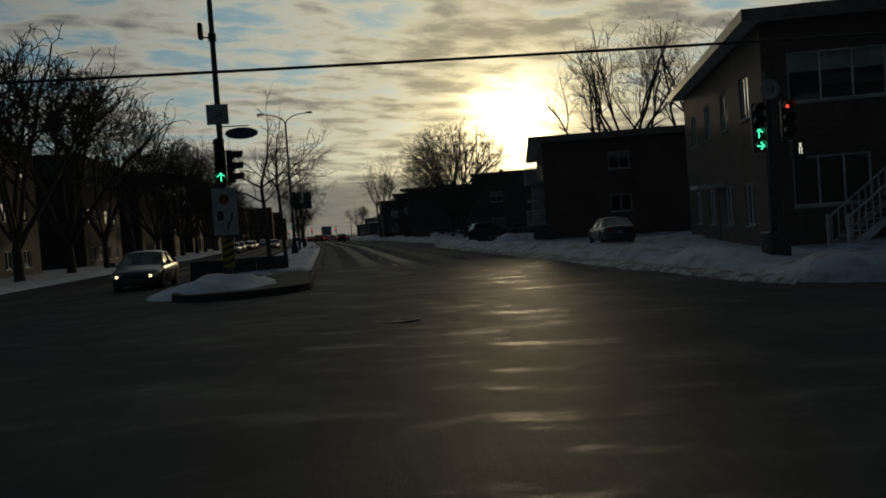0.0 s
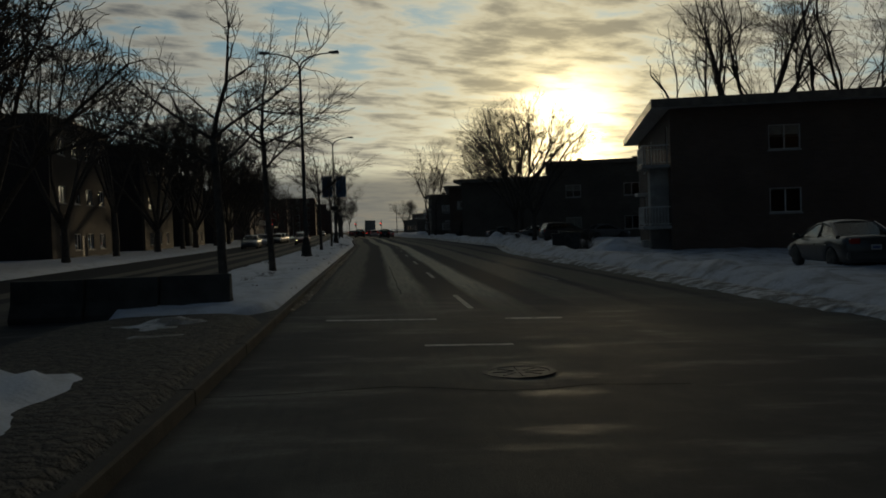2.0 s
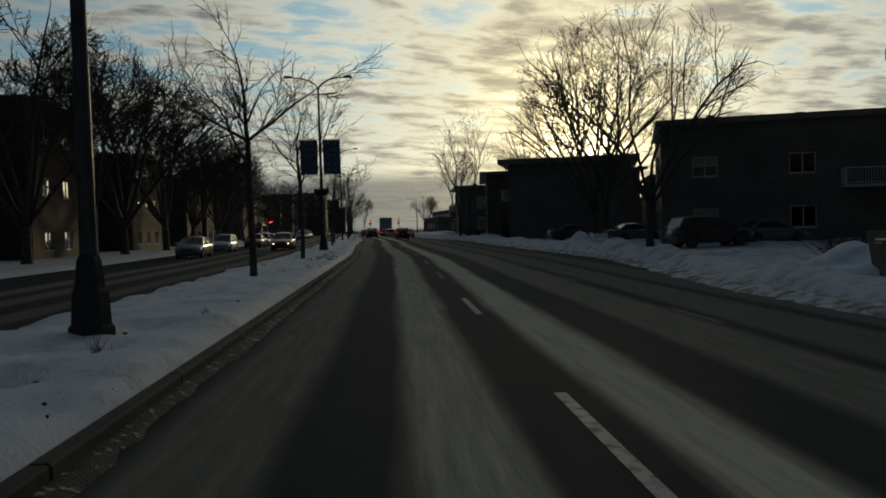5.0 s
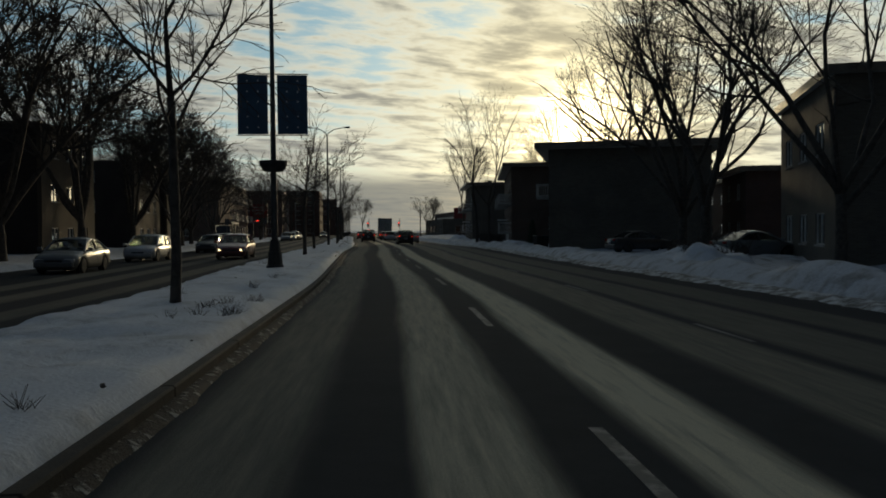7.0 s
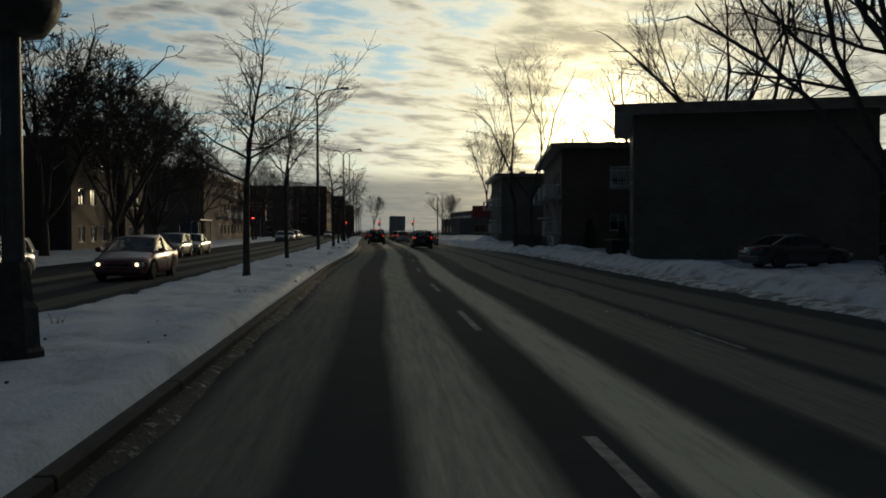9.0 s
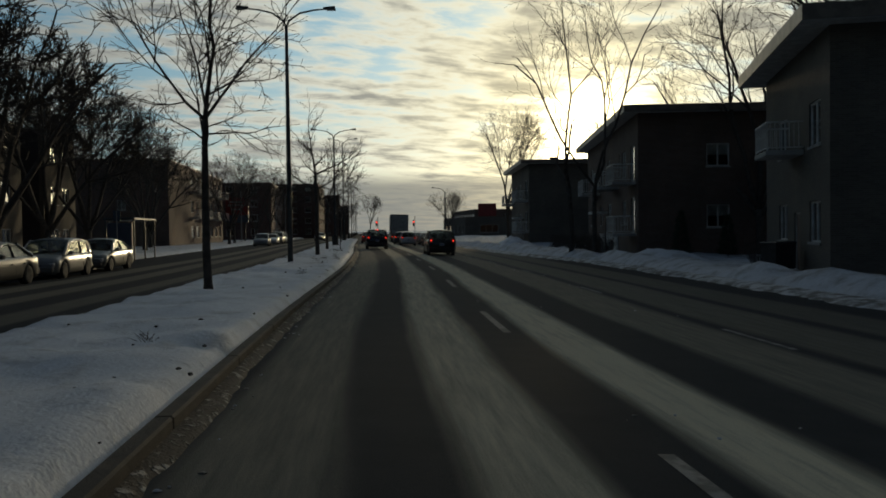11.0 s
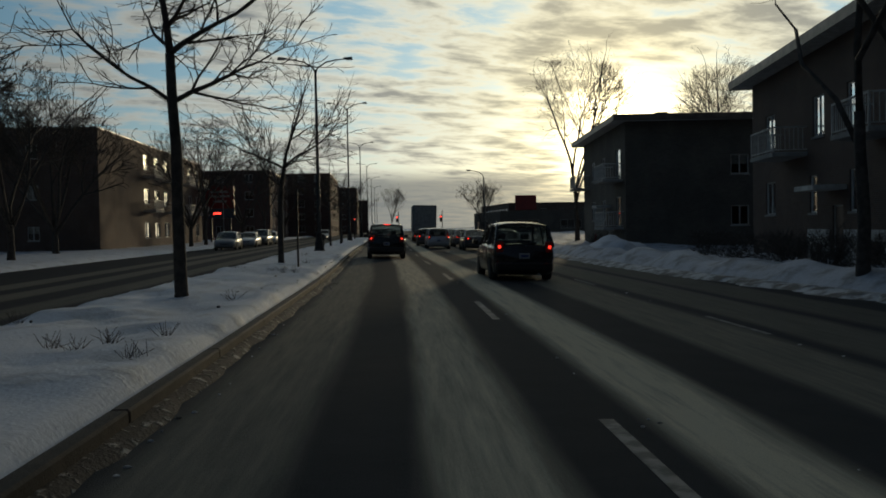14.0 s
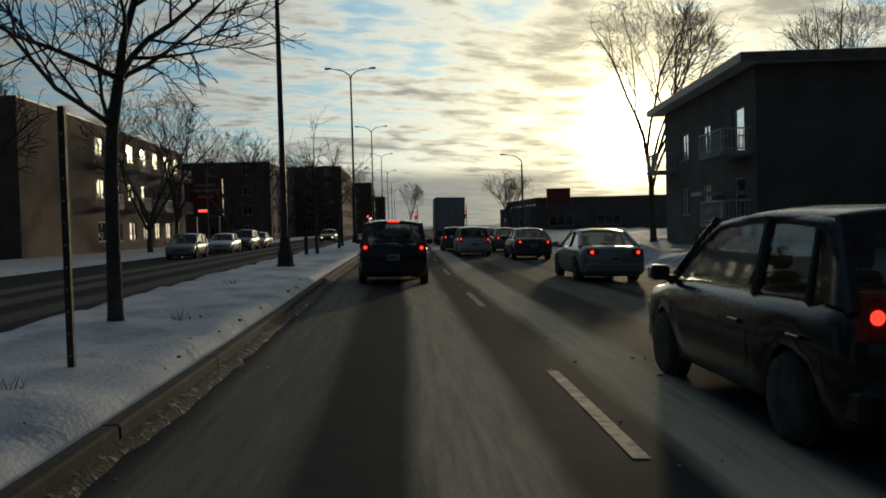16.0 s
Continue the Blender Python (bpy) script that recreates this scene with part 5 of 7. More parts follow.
    rear_b = [(-wb * 0.96, b0[0], zb0 - 0.03), (wb * 0.96, b0[0], zb0 - 0.03)]
    front_b = [(-wb * 0.98, f0[0], zb1 - 0.03), (wb * 0.98, f0[0], zb1 - 0.03)]
    mid_y = (b1[0] + f1[0]) / 2 - 0.05
    zmid = interp(deck, mid_y)
    for s in (0, 1):
        sx = -1 if s == 0 else 1
        part("pillar", G().pipe([rear_b[s], rear_t[s]], [0.055, 0.045] if tall else [0.075, 0.06], 6), paint, c)
        part("pillar", G().pipe([front_b[s], front_t[s]], [0.045, 0.04], 6), paint, c)
        part("pillar", G().pipe([(sx * wb * 0.985, mid_y, zmid - 0.03), (sx * wt * 0.985, mid_y, zt)], [0.04, 0.035], 6), BLACK, c)
        # side frame: an arched ring of painted sheet round the windows
        def ramp(y, r0, r1, q1, q0):
            if y < r1:
                return 1 - (1 - max(y - r0, 0.0) / (r1 - r0)) ** 1.7
            if y > q1:
                return 1 - (1 - max(q0 - y, 0.0) / (q0 - q1)) ** 1.12
            return 1.0

        def crest(y, drop, *ends):
            fy = min(max((y - b1[0]) / (f1[0] - b1[0]), 0.0), 1.0)
            top = zr - 0.070 - drop - 0.085 * max(2 * fy - 1, 0) ** 2 - 0.06 * max(1 - 2 * fy, 0) ** 2
            low = interp(deck, y) + 0.2 * drop
            return low + (top - low) * ramp(y, *ends)

        def side(y, z, d=0.0):
            low = interp(deck, y)
            return (sx * (wb * 0.985 + (wt - wb) * min(max((z - low) / (zr - 0.07 - low), 0.0), 1.0) - d), y, z)
        rear = 0.40 if kind == "hatch" else 0.26
        outer = (b0[0], b1[0] + 0.05, f1[0] - 0.05, f0[0])
        inner = (b0[0] + rear, b0[0] + rear + 0.22, f1[0] - 0.12, f0[0] - 0.16)
        ns = 30
        ring_o = [side(y, crest(y, 0.0, *outer)) for y in steps(outer[0], outer[3], ns)]
        ring_i = [side(y, crest(y, 0.075, *inner)) for y in steps(inner[0], inner[3], ns)]
        fr = G()
        back = lambda pts: [(x - sx * 0.03, y, z) for x, y, z in pts]
        vs = ring_o + ring_i + back(ring_o) + back(ring_i)
        m1 = ns + 1
        quads = [(t, t + 1, m1 + t + 1, m1 + t) for t in range(ns)] + [(2 * m1 + t, 3 * m1 + t, 3 * m1 + t + 1, 2 * m1 + t + 1) for t in range(ns)]
        quads += [(t, 2 * m1 + t, 2 * m1 + t + 1, t + 1) for t in range(ns)] + [(m1 + t, m1 + t + 1, 3 * m1 + t + 1, 3 * m1 + t) for t in range(ns)]
        fr.add(vs, quads if sx < 0 else [tuple(reversed(f)) for f in quads])
        part("side_frame", fr, paint, c, smooth=True)
        # side glass under the arch
        rq = mid_y - 0.80
        cuts = (inner[0] + 0.02, mid_y - 0.02, inner[3] - 0.02) if not tall else (inner[0] + 0.02, rq, mid_y - 0.02, inner[3] - 0.02)
        if tall:
            part("pillar", G().pipe([side(rq - 0.03, interp(deck, rq) - 0.02, 0.01), side(rq + 0.02, crest(rq, 0.06, *inner), 0.01)], [0.028, 0.024], 6), BLACK, c)
        for ya, yb in zip(cuts, cuts[1:]):
            gl, vs = G(), []
            for y in steps(ya + 0.015, yb - 0.015, 8):
                vs += [side(y, interp(deck, y) - 0.02, 0.012), side(y, crest(y, 0.068, *inner), 0.012)]
            inn = [(x - sx * 0.005, y, z) for x, y, z in vs]
            q = len(vs)
            fcs = [(2 * t, 2 * t + 2, 2 * t + 3, 2 * t + 1) for t in range(8)] + [(q + 2 * t + 1, q + 2 * t + 3, q + 2 * t + 2, q + 2 * t) for t in range(8)]
            fcs += [(2 * t, q + 2 * t, q + 2 * t + 2, 2 * t + 2) for t in range(8)] + [(2 * t + 3, q + 2 * t + 3, q + 2 * t + 1, 2 * t + 1) for t in range(8)]
            fcs += [(0, 1, q + 1, q), (16, q + 16, q + 17, 17)]
            gl.add(vs + inn, fcs if sx > 0 else [tuple(reversed(f)) for f in fcs])
            part("side_window", gl, CAR_GLASS, c).visible_shadow = False
        # mirror
        mr = part("wing_mirror", G().bevel_box(sx * (W + 0.02) if sx > 0 else -(W + 0.21), f0[0] - 0.28, zb1 + 0.0, sx * (W + 0.21) if sx > 0 else -(W + 0.02), f0[0] - 0.12, zb1 + 0.15, 0.03), paint if kind != "suv" else BLACK, c)
        part("mirror_stalk", G().box(min(sx * W * 0.93, sx * (W + 0.03)), f0[0] - 0.24, zb1 - 0.02, max(sx * W * 0.93, sx * (W + 0.03)), f0[0] - 0.16, zb1 + 0.05), BLACK, c)
        # wheels
        for ya in (fa, ra):
            wx = sx * (W - 0.115)
            rot = Matrix.Translation((wx, ya, wr)) @ Matrix.Rotation(radians(90 * sx), 4, "Y")
            ty = part("tyre", G().lathe([(wr * 0.62, -0.105), (wr * 0.93, -0.105), (wr * 0.995, -0.07), (wr, 0.0), (wr * 0.995, 0.07), (wr * 0.93, 0.105), (wr * 0.62, 0.105)], 24, rot), RUBBER, c, smooth=True)
            rimg = G().lathe([(wr * 0.64, 0.02), (wr * 0.64, 0.098), (wr * 0.58, 0.102), (wr * 0.55, 0.055), (wr * 0.2, 0.065), (wr * 0.16, 0.09), (0.02, 0.092)], 20, rot)
            for i in range(5):
                a = i * 2 * math.pi / 5
                rimg.box(wr * 0.15, -0.035, 0.055, wr * 0.58, 0.035, 0.09, rot @ Matrix.Rotation(a, 4, "Z"))
            part("rim", rimg, RIM, ty)
            part("wheel_arch", G().lathe([(wr * 1.15, -0.10), (wr * 1.15, 0.03)], 20, rot), BLACK, c)
        # door seams, handles, sill
        seam = G()
        for y in (mid_y, f0[0] - 0.2, b0[0] + 0.32):
            seam.box(min(sx * (W * 1.001 - 0.002), sx * (W * 1.001 + 0.0025)), y - 0.005, gc + 0.22, max(sx * (W * 1.001 - 0.002), sx * (W * 1.001 + 0.0025)), y + 0.005, belt * 0.70)
        part("door_seam", seam, BLACK, c)
        for y in (mid_y + 0.12, b0[0] + 0.48 if kind != "sedan" else b0[0] + 0.55):
            part("door_handle", G().bevel_box(min(sx * (W - 0.01), sx * (W + 0.025)), y, belt * 0.74, max(sx * (W - 0.01), sx * (W + 0.025)), y + 0.2, belt * 0.74 + 0.035, 0.008), paint, c)
        # lamps
        ty = -L / 2
        if kind == "sedan":
            tl = G().bevel_box(min(sx * W * 0.48, sx * W * 0.84), ty - 0.012, belt - 0.19, max(sx * W * 0.48, sx * W * 0.84), ty + 0.10, belt - 0.02, 0.03)
        else:
            tl = G().bevel_box(min(sx * W * 0.64, sx * W * 0.875), ty - 0.012, belt - 0.22, max(sx * W * 0.64, sx * W * 0.875), ty + 0.16, belt + 0.10, 0.03)
        lamp = part("tail_lamp", tl, TAIL_OFF, c)
        if lit:
            cx = sx * W * (0.70 if kind == "sedan" else 0.78)
            bz = belt - (0.105 if kind == "sedan" else 0.05)
            part("brake_bulb", G().tube((cx, ty - 0.0125, bz), (cx, ty - 0.022, bz), 0.048, 0.040, 14), AMBER_ON if signal and sx > 0 else TAIL_ON, lamp, "lit brake light")
        hx = sx * W * 0.66
        hl = part("headlamp", G().bevel_box(hx - 0.19, L / 2 - 0.24, belt - 0.47, hx + 0.19, L / 2 - 0.005, belt - 0.31, 0.03), LAMP_CLEAR, c)
        if heads:
            part("bulb", G().tube((hx, L / 2 - 0.01, belt - 0.39), (hx, L / 2 + 0.004, belt - 0.39), 0.06, 0.06, 12), LAMP_ON, hl, "lit headlight")
    for name, tp, bt in (("rear_window", rear_t, rear_b), ("windscreen", front_t, front_b)):
        gl = G()
        sgn = -1 if name == "rear_window" else 1
        pts = [(bt[0][0] * 0.93, bt[0][1], bt[0][2] + 0.02), (bt[1][0] * 0.93, bt[1][1], bt[1][2] + 0.02), (tp[1][0] * 0.95, tp[1][1], tp[1][2] + 0.02), (tp[0][0] * 0.95, tp[0][1], tp[0][2] + 0.02)]
        ins = [(x, y - sgn * 0.006, z - 0.003) for x, y, z in pts]
        fcs = [(0, 1, 2, 3), (7, 6, 5, 4), (0, 4, 5, 1), (1, 5, 6, 2), (2, 6, 7, 3), (3, 7, 4, 0)]
        gl.add(pts + ins, fcs if sgn < 0 else [tuple(reversed(f)) for f in fcs])
        part(name, gl, CAR_GLASS, c).visible_shadow = False
    ty = -L / 2
    part("rear_bumper", G().bevel_box(-W * 0.90, ty - 0.05, gc + 0.10, W * 0.90, ty + 0.30, gc + 0.36, 0.05), paint if kind != "suv" else BLACK, c)
    part("front_bumper", G().bevel_box(-W * 0.84, L / 2 - 0.30, gc + 0.08, W * 0.84, L / 2 + 0.05, gc + 0.32, 0.05), paint, c)
    part("grille", G().bevel_box(-W * 0.38, L / 2 - 0.06, belt - 0.48, W * 0.38, L / 2 + 0.012, belt - 0.36, 0.01), BLACK, c)
    pz = belt - 0.30 if tall else belt - 0.28
    pl = part("licence_plate", G().bevel_box(-0.15, ty - 0.025, pz - 0.075, 0.15, ty - 0.0135, pz + 0.075, 0.003), PLATE, c)
    part("plate_bar", G().box(-0.11, ty - 0.028, pz - 0.035, 0.11, ty - 0.0255, pz + 0.03), PLATE_INK, pl)
    part("exhaust", G().tube((W * 0.45, ty + 0.2, gc + 0.03), (W * 0.45, ty - 0.06, gc + 0.03), 0.03, 0.03, 10), GALV, c)
    if lit and kind == "suv":
        part("high_brake_light", G().box(-0.16, b1[0] - 0.02, zt + 0.015, 0.16, b1[0] - 0.005, zt + 0.045), TAIL_ON, c, "lit high brake light")
    if rails:
        for sx in (-1, 1):
            r = part("roof_rail", G().pipe([(sx * wt * 0.86, b1[0] + 0.15, zr - 0.06), (sx * wt * 0.86, b1[0] + 0.25, zr + 0.02), (sx * wt * 0.86, f1[0] - 0.25, zr + 0.02), (sx * wt * 0.86, f1[0] - 0.1, zr - 0.06)], [0.018] * 4, 6), CHROME, c)
    # inside
    for sx in (-0.36, 0.36):
        st = part("front_seat", G().bevel_box(sx - 0.23, 0.0, gc + 0.15, sx + 0.23, 0.5, gc + 0.42, 0.05).bevel_box(sx - 0.22, -0.16, gc + 0.42, sx + 0.22, 0.0, belt + 0.12, 0.05), SEAT, c)
        part("headrest", G().bevel_box(sx - 0.13, -0.17, belt + 0.14, sx + 0.13, -0.06, belt + 0.32, 0.04), SEAT, st)
    part("rear_seat", G().bevel_box(-0.62, -0.95, gc + 0.15, 0.62, -0.80, belt + 0.06, 0.05), SEAT, c)
    part("dashboard", G().bevel_box(-W * 0.8, 0.62, belt - 0.25, W * 0.8, 1.0, belt + 0.0, 0.05), BLACK, c)
    return c


P_WHITE = paint_material("dirty_white_paint", (0.52, 0.53, 0.54))
P_SILVER = paint_material("silver_paint", (0.22, 0.225, 0.23))
P_GREY = paint_material("grey_paint", (0.12, 0.125, 0.13))
P_BLACK = paint_material("black_paint", (0.010, 0.011, 0.012), (0.06, 0.06, 0.058), salt=0.10, rough=0.26)
P_DARK = paint_material("charcoal_paint", (0.035, 0.037, 0.04), salt=0.30)
P_BLUE = paint_material("dark_blue_paint", (0.03, 0.045, 0.075), salt=0.35)
P_RED = paint_material("dark_red_paint", (0.16, 0.02, 0.018), salt=0.35)
P_GREEN = paint_material("grey_green_paint", (0.10, 0.115, 0.105), salt=0.4)


def on_road(xr, y, turn=0.0):
    """On the road with the cross fall's tilt."""
    tilt = Matrix.Rotation(0.028 if xr > -2.3 else -0.012, 4, "Y")
    return Matrix.Translation((xr + bend(y), y, fall(xr) + 0.001)) @ Matrix.Rotation(radians(heading(y) + turn), 4, "Z") @ tilt


def at_road(x, y, turn=0.0):
    return on_road(x - bend(y), y, turn)


# the queue ahead
car(at_road(-3.0, 179.5), P_BLACK, "black sport utility vehicle with roof rails and lit brake lights", 4.6, 1.84, 1.70, "suv", rails=True)
car(at_road(2.85, 180.4), P_SILVER, "dirty silver sedan braking in the queue", 4.55, 1.78, 1.46, "sedan")
car(at_road(1.62, 163.2), P_BLACK, "black hatchback with salt-dusted flanks standing in the queue", 4.45, 1.82, 1.68, "hatch")
car(at_road(2.35, 195.6), P_DARK, "charcoal sedan braking in the queue", 4.6, 1.80, 1.45, "sedan")
car(at_road(-0.15, 199.8), P_WHITE, "white hatchback braking in the queue", 4.2, 1.75, 1.52, "hatch")
car(at_road(2.1, 206.9), P_GREY, "grey sedan braking in the queue", 4.5, 1.78, 1.45, "sedan")
car(at_road(-0.9, 208.5), P_DARK, "dark hatchback braking in the queue", 4.2, 1.75, 1.50, "hatch")
car(at_road(1.4, 218.5), P_SILVER, "silver sedan in the queue", 4.5, 1.78, 1.45, "sedan")
car(at_road(-5.0, 213.0), P_RED, "dark red sedan braking in the queue", 4.5, 1.78, 1.45, "sedan")
car(at_road(0.5, 232.0), P_DARK, "dark sedan far up the queue", 4.5, 1.78, 1.45, "sedan")
car(at_road(-6.0, 236.0), P_BLUE, "dark blue hatchback far up the queue", 4.2, 1.78, 1.5, "hatch")
car(at_road(-1.0, 250.0), P_WHITE, "white sedan far up the queue", 4.5, 1.78, 1.45, "sedan")

# parked along the far kerb, noses towards the camera
for i, (x, y, p, k, w) in enumerate(((-12.7, 103.0, P_GREY, "sedan", "grey sedan"), (-12.9, 116.0, P_WHITE, "hatch", "white hatchback"), (-13.0, 134.6, P_DARK, "sedan", "charcoal sedan"), (-13.0, 140.2, P_SILVER, "hatch", "silver hatchback"),
                                     (-13.0, 145.8, P_GREEN, "sedan", "grey-green sedan"), (-12.9, 206.5, P_SILVER, "hatch", "silver van-like hatchback"), (-12.9, 216.8, P_WHITE, "sedan", "white sedan"),
                                     (-12.9, 224.5, P_GREEN, "suv", "tan sport utility vehicle"), (-12.9, 231.0, P_WHITE, "sedan", "pale sedan"))):
    car(on_road(x, y, 180 + random.uniform(-1.5, 1.5)), p, f"salt-dusted {w} parked along the snowy kerb", 4.5 if k != "hatch" else 4.25, 1.78, {"sedan": 1.45, "hatch": 1.52, "suv": 1.68}[k], k, lit=False, group="cars parked across the street")
car(on_road(-8.0, 116.5, 180), P_RED, "dark red sedan with lit headlights coming down the far carriageway", 4.5, 1.78, 1.45, "sedan", lit=False, heads=True)
car(on_road(-8.4, 250.0, 180), P_DARK, "dark sedan with lit headlights coming down the far carriageway", 4.5, 1.78, 1.45, "sedan", lit=False, heads=True)
car(on_road(-8.3, 27.2, 180), P_DARK, "dark sedan with lit headlights waiting at the crossing", 4.6, 1.80, 1.45, "sedan", lit=False, heads=True)
# parked in yards on the near side
car(pose(14.4, 38.0, -0.05, 0, 0, -6), P_DARK, "charcoal sedan parked in a snowy front yard", 4.5, 1.78, 1.45, "sedan", lit=False, group="cars parked in the yards")
car(pose(17.2, 123.5, -0.10, 0, 0, -80), P_DARK, "dark sedan parked across a snowy front yard", 4.6, 1.8, 1.46, "sedan", lit=False, group="cars parked in the yards")
car(pose(19.0, 109.5, -0.10, 0, 0, -78), P_SILVER, "silver sedan parked behind the snowbank", 4.5, 1.78, 1.45, "sedan", lit=False, group="cars parked in the yards")
car(pose(18.0, 91.5, -0.05, 0, 0, -82), P_DARK, "dark sport utility vehicle parked across a front yard", 4.6, 1.84, 1.72, "suv", lit=False, group="cars parked in the yards")
car(pose(23.0, 95.0, -0.10, 0, 0, -80), P_GREY, "grey sedan parked between two houses", 4.6, 1.8, 1.46, "sedan", lit=False, group="cars parked in the yards")

# box truck
tk = thing("box_truck", at_road(-1.3, 231.0), "grey box truck standing in the queue", "truck")
part("cargo_box", G().bevel_box(-1.25, -5.0, 1.05, 1.25, 1.6, 3.95, 0.04), material("dull_grey_box", (0.17, 0.18, 0.185), (0.13, 0.135, 0.14), 1.0, 0.6), tk)
part("rear_door", G().box(-1.12, -5.015, 1.15, -0.01, -5.003, 3.82).box(0.01, -5.015, 1.15, 1.12, -5.003, 3.82), SIGN_BACK, tk)
part("chassis", G().bevel_box(-0.5, -4.9, 0.65, 0.5, 4.2, 1.04, 0.03), BLACK, tk)
part("cab", G().bevel_box(-1.1, 1.75, 0.55, 1.1, 4.1, 2.7, 0.15), P_WHITE, tk)
part("rear_bumper", G().bevel_box(-1.15, -5.1, 0.45, 1.15, -4.95, 0.62, 0.02), STEEL, tk)
for sx in (-1, 1):
    for y in (-3.4, 3.0):
        part("tyre", G().lathe([(0.28, -0.14), (0.46, -0.14), (0.5, -0.08), (0.5, 0.08), (0.46, 0.14), (0.28, 0.14)], 18, Matrix.Translation((sx * 0.95, y, 0.5)) @ Matrix.Rotation(radians(90), 4, "Y")), RUBBER, tk, smooth=True)
    part("tail_lamp", G().bevel_box(sx * 1.0 - 0.07, -5.12, 0.68, sx * 1.0 + 0.07, -5.02, 0.84, 0.01), TAIL_ON, tk, "lit brake light")

# ---------------------------------------------------------------- road markings and covers


def painted(name, x0, x1, y0, y1, label, category="road marking", group="", mat=LINE):
    """Paint laid just over the road, following its fall and bend."""
    n = max(2, int((y1 - y0) / 1.0))
    nx = max(2, int((x1 - x0) / 0.8)) if x1 - x0 > 0.9 else 1
    vs, fs = [], []
    for j in range(n + 1):
        y = y0 + (y1 - y0) * j / n
        for i in range(nx + 1):
            x = x0 + (x1 - x0) * i / nx
            vs.append((x + bend(y), y, fall(x) + 0.006))
    for j in range(n):
        for i in range(nx):
            q = j * (nx + 1) + i
            fs.append((q, q + 1, q + nx + 2, q + nx + 1))
    return tagged(G().add(vs, fs).ob(name, mat), label, category, group, "structure")


for y in [29.3 + 10.28 * i for i in range(8)] + [109.8 + 10.3 * i for i in range(18)]:
    painted("lane_dash", 1.66, 1.78, y, y + 3.3, "worn white lane dash on salted asphalt", group="lane dashes", mat=LINE if y < 70 else LINE_FADED)
    painted("lane_dash", 5.33, 5.43, y + 8.6, y + 11.0, "faded white lane dash on salted asphalt", group="lane dashes", mat=LINE_FADED)
painted("stop_line", -1.0, 0.9, 27.3, 27.5, "worn white line across the lanes at the crossing")
painted("stop_line", 2.1, 3.1, 27.3, 27.5, "worn white line across the lanes at the crossing")
painted("crossing_line", 0.5, 1.7, 24.1, 24.25, "worn white edge line of the pedestrian crossing")
for x, y in ((-0.17, 7.46), (1.4, 22.0)):
    mh = thing("manhole_cover", pose(x, y, fall(x) + 0.003), "round cast iron manhole cover sunk in the asphalt", "manhole cover", "manhole covers")
    part("ring", G().lathe([(0.33, 0.0), (0.40, 0.0), (0.40, 0.012), (0.34, 0.012), (0.33, 0.004)], 28), IRON, mh)
    lid = G().lathe([(0.325, 0.0), (0.325, 0.006), (0.02, 0.007)], 28)
    for a in range(8):
        lid.box(0.08, -0.012, 0.006, 0.29, 0.012, 0.012, Matrix.Rotation(a * math.pi / 4, 4, "Z"))
    part("lid", lid, IRON, mh)


def tar_seam(pts, w, label):
    """A ragged tar-filled crack."""
    vs, fs = [], []
    for i, (x, y) in enumerate(pts):
        for s in (-1, 1):
            vs.append((x + bend(y) + (s * w if abs(pts[-1][1] - pts[0][1]) > abs(pts[-1][0] - pts[0][0]) else 0), y + (0 if abs(pts[-1][1] - pts[0][1]) > abs(pts[-1][0] - pts[0][0]) else s * w), fall(x) + 0.004))
    for i in range(len(pts) - 1):
        fs.append((2 * i, 2 * i + 1, 2 * i + 3, 2 * i + 2))
    return tagged(G().add(vs, fs).ob("road_crack", TAR), label, "crack", "road cracks", "structure")


for y in (10.5, 15.2, 21.0):
    ph = random.uniform(0, 9)
    tar_seam([(-2.0 + 0.5 * i, y + 0.5 * rough(i * 0.5, ph, 1.3) + 0.02 * i) for i in range(random.randint(6, 11))], random.uniform(0.007, 0.014), "dark ragged crack across the asphalt")
tar_seam([(0.46 + 0.05 * rough(j, 3, 3.0), 33 + 0.6 * j) for j in range(26)], 0.012, "dark ragged crack along the lane")

# ---------------------------------------------------------------- the crossing: signals, signs, barrier, snow heaps


def heap(x, y, a, b, h, seed, label, mat=SNOW, n=22):
    """A lumpy pile of snow."""
    vs, fs = [], []
    for j in range(n + 1):
        r = j / n
        for i in range(32):
            w = 2 * math.pi * i / 32
            k = 1 + 0.22 * noise.noise(Vector((math.cos(w) * 1.5, math.sin(w) * 1.5, seed)))
            px, py = math.cos(w) * a * r * k, math.sin(w) * b * r * k
            z = h * (1 - r ** 1.8) * (1 + 0.6 * noise.noise(Vector((px * 0.9, py * 0.9, seed + 5)))) + 0.07 * noise.noise(Vector((px * 3, py * 3, seed)))
            vs.append((px, py, max(z, 0.0) - 0.06 if r > 0.98 else z))
    for j in range(n):
        for i in range(32):
            k2 = (i + 1) % 32
            fs.append((j * 32 + i, (j + 1) * 32 + i, (j + 1) * 32 + k2, j * 32 + k2))
    return tagged(G().add(vs, fs).ob("snow_mound", mat, smooth=True, at=pose(x, y, 0)), label, "snow pile", "snow piles")


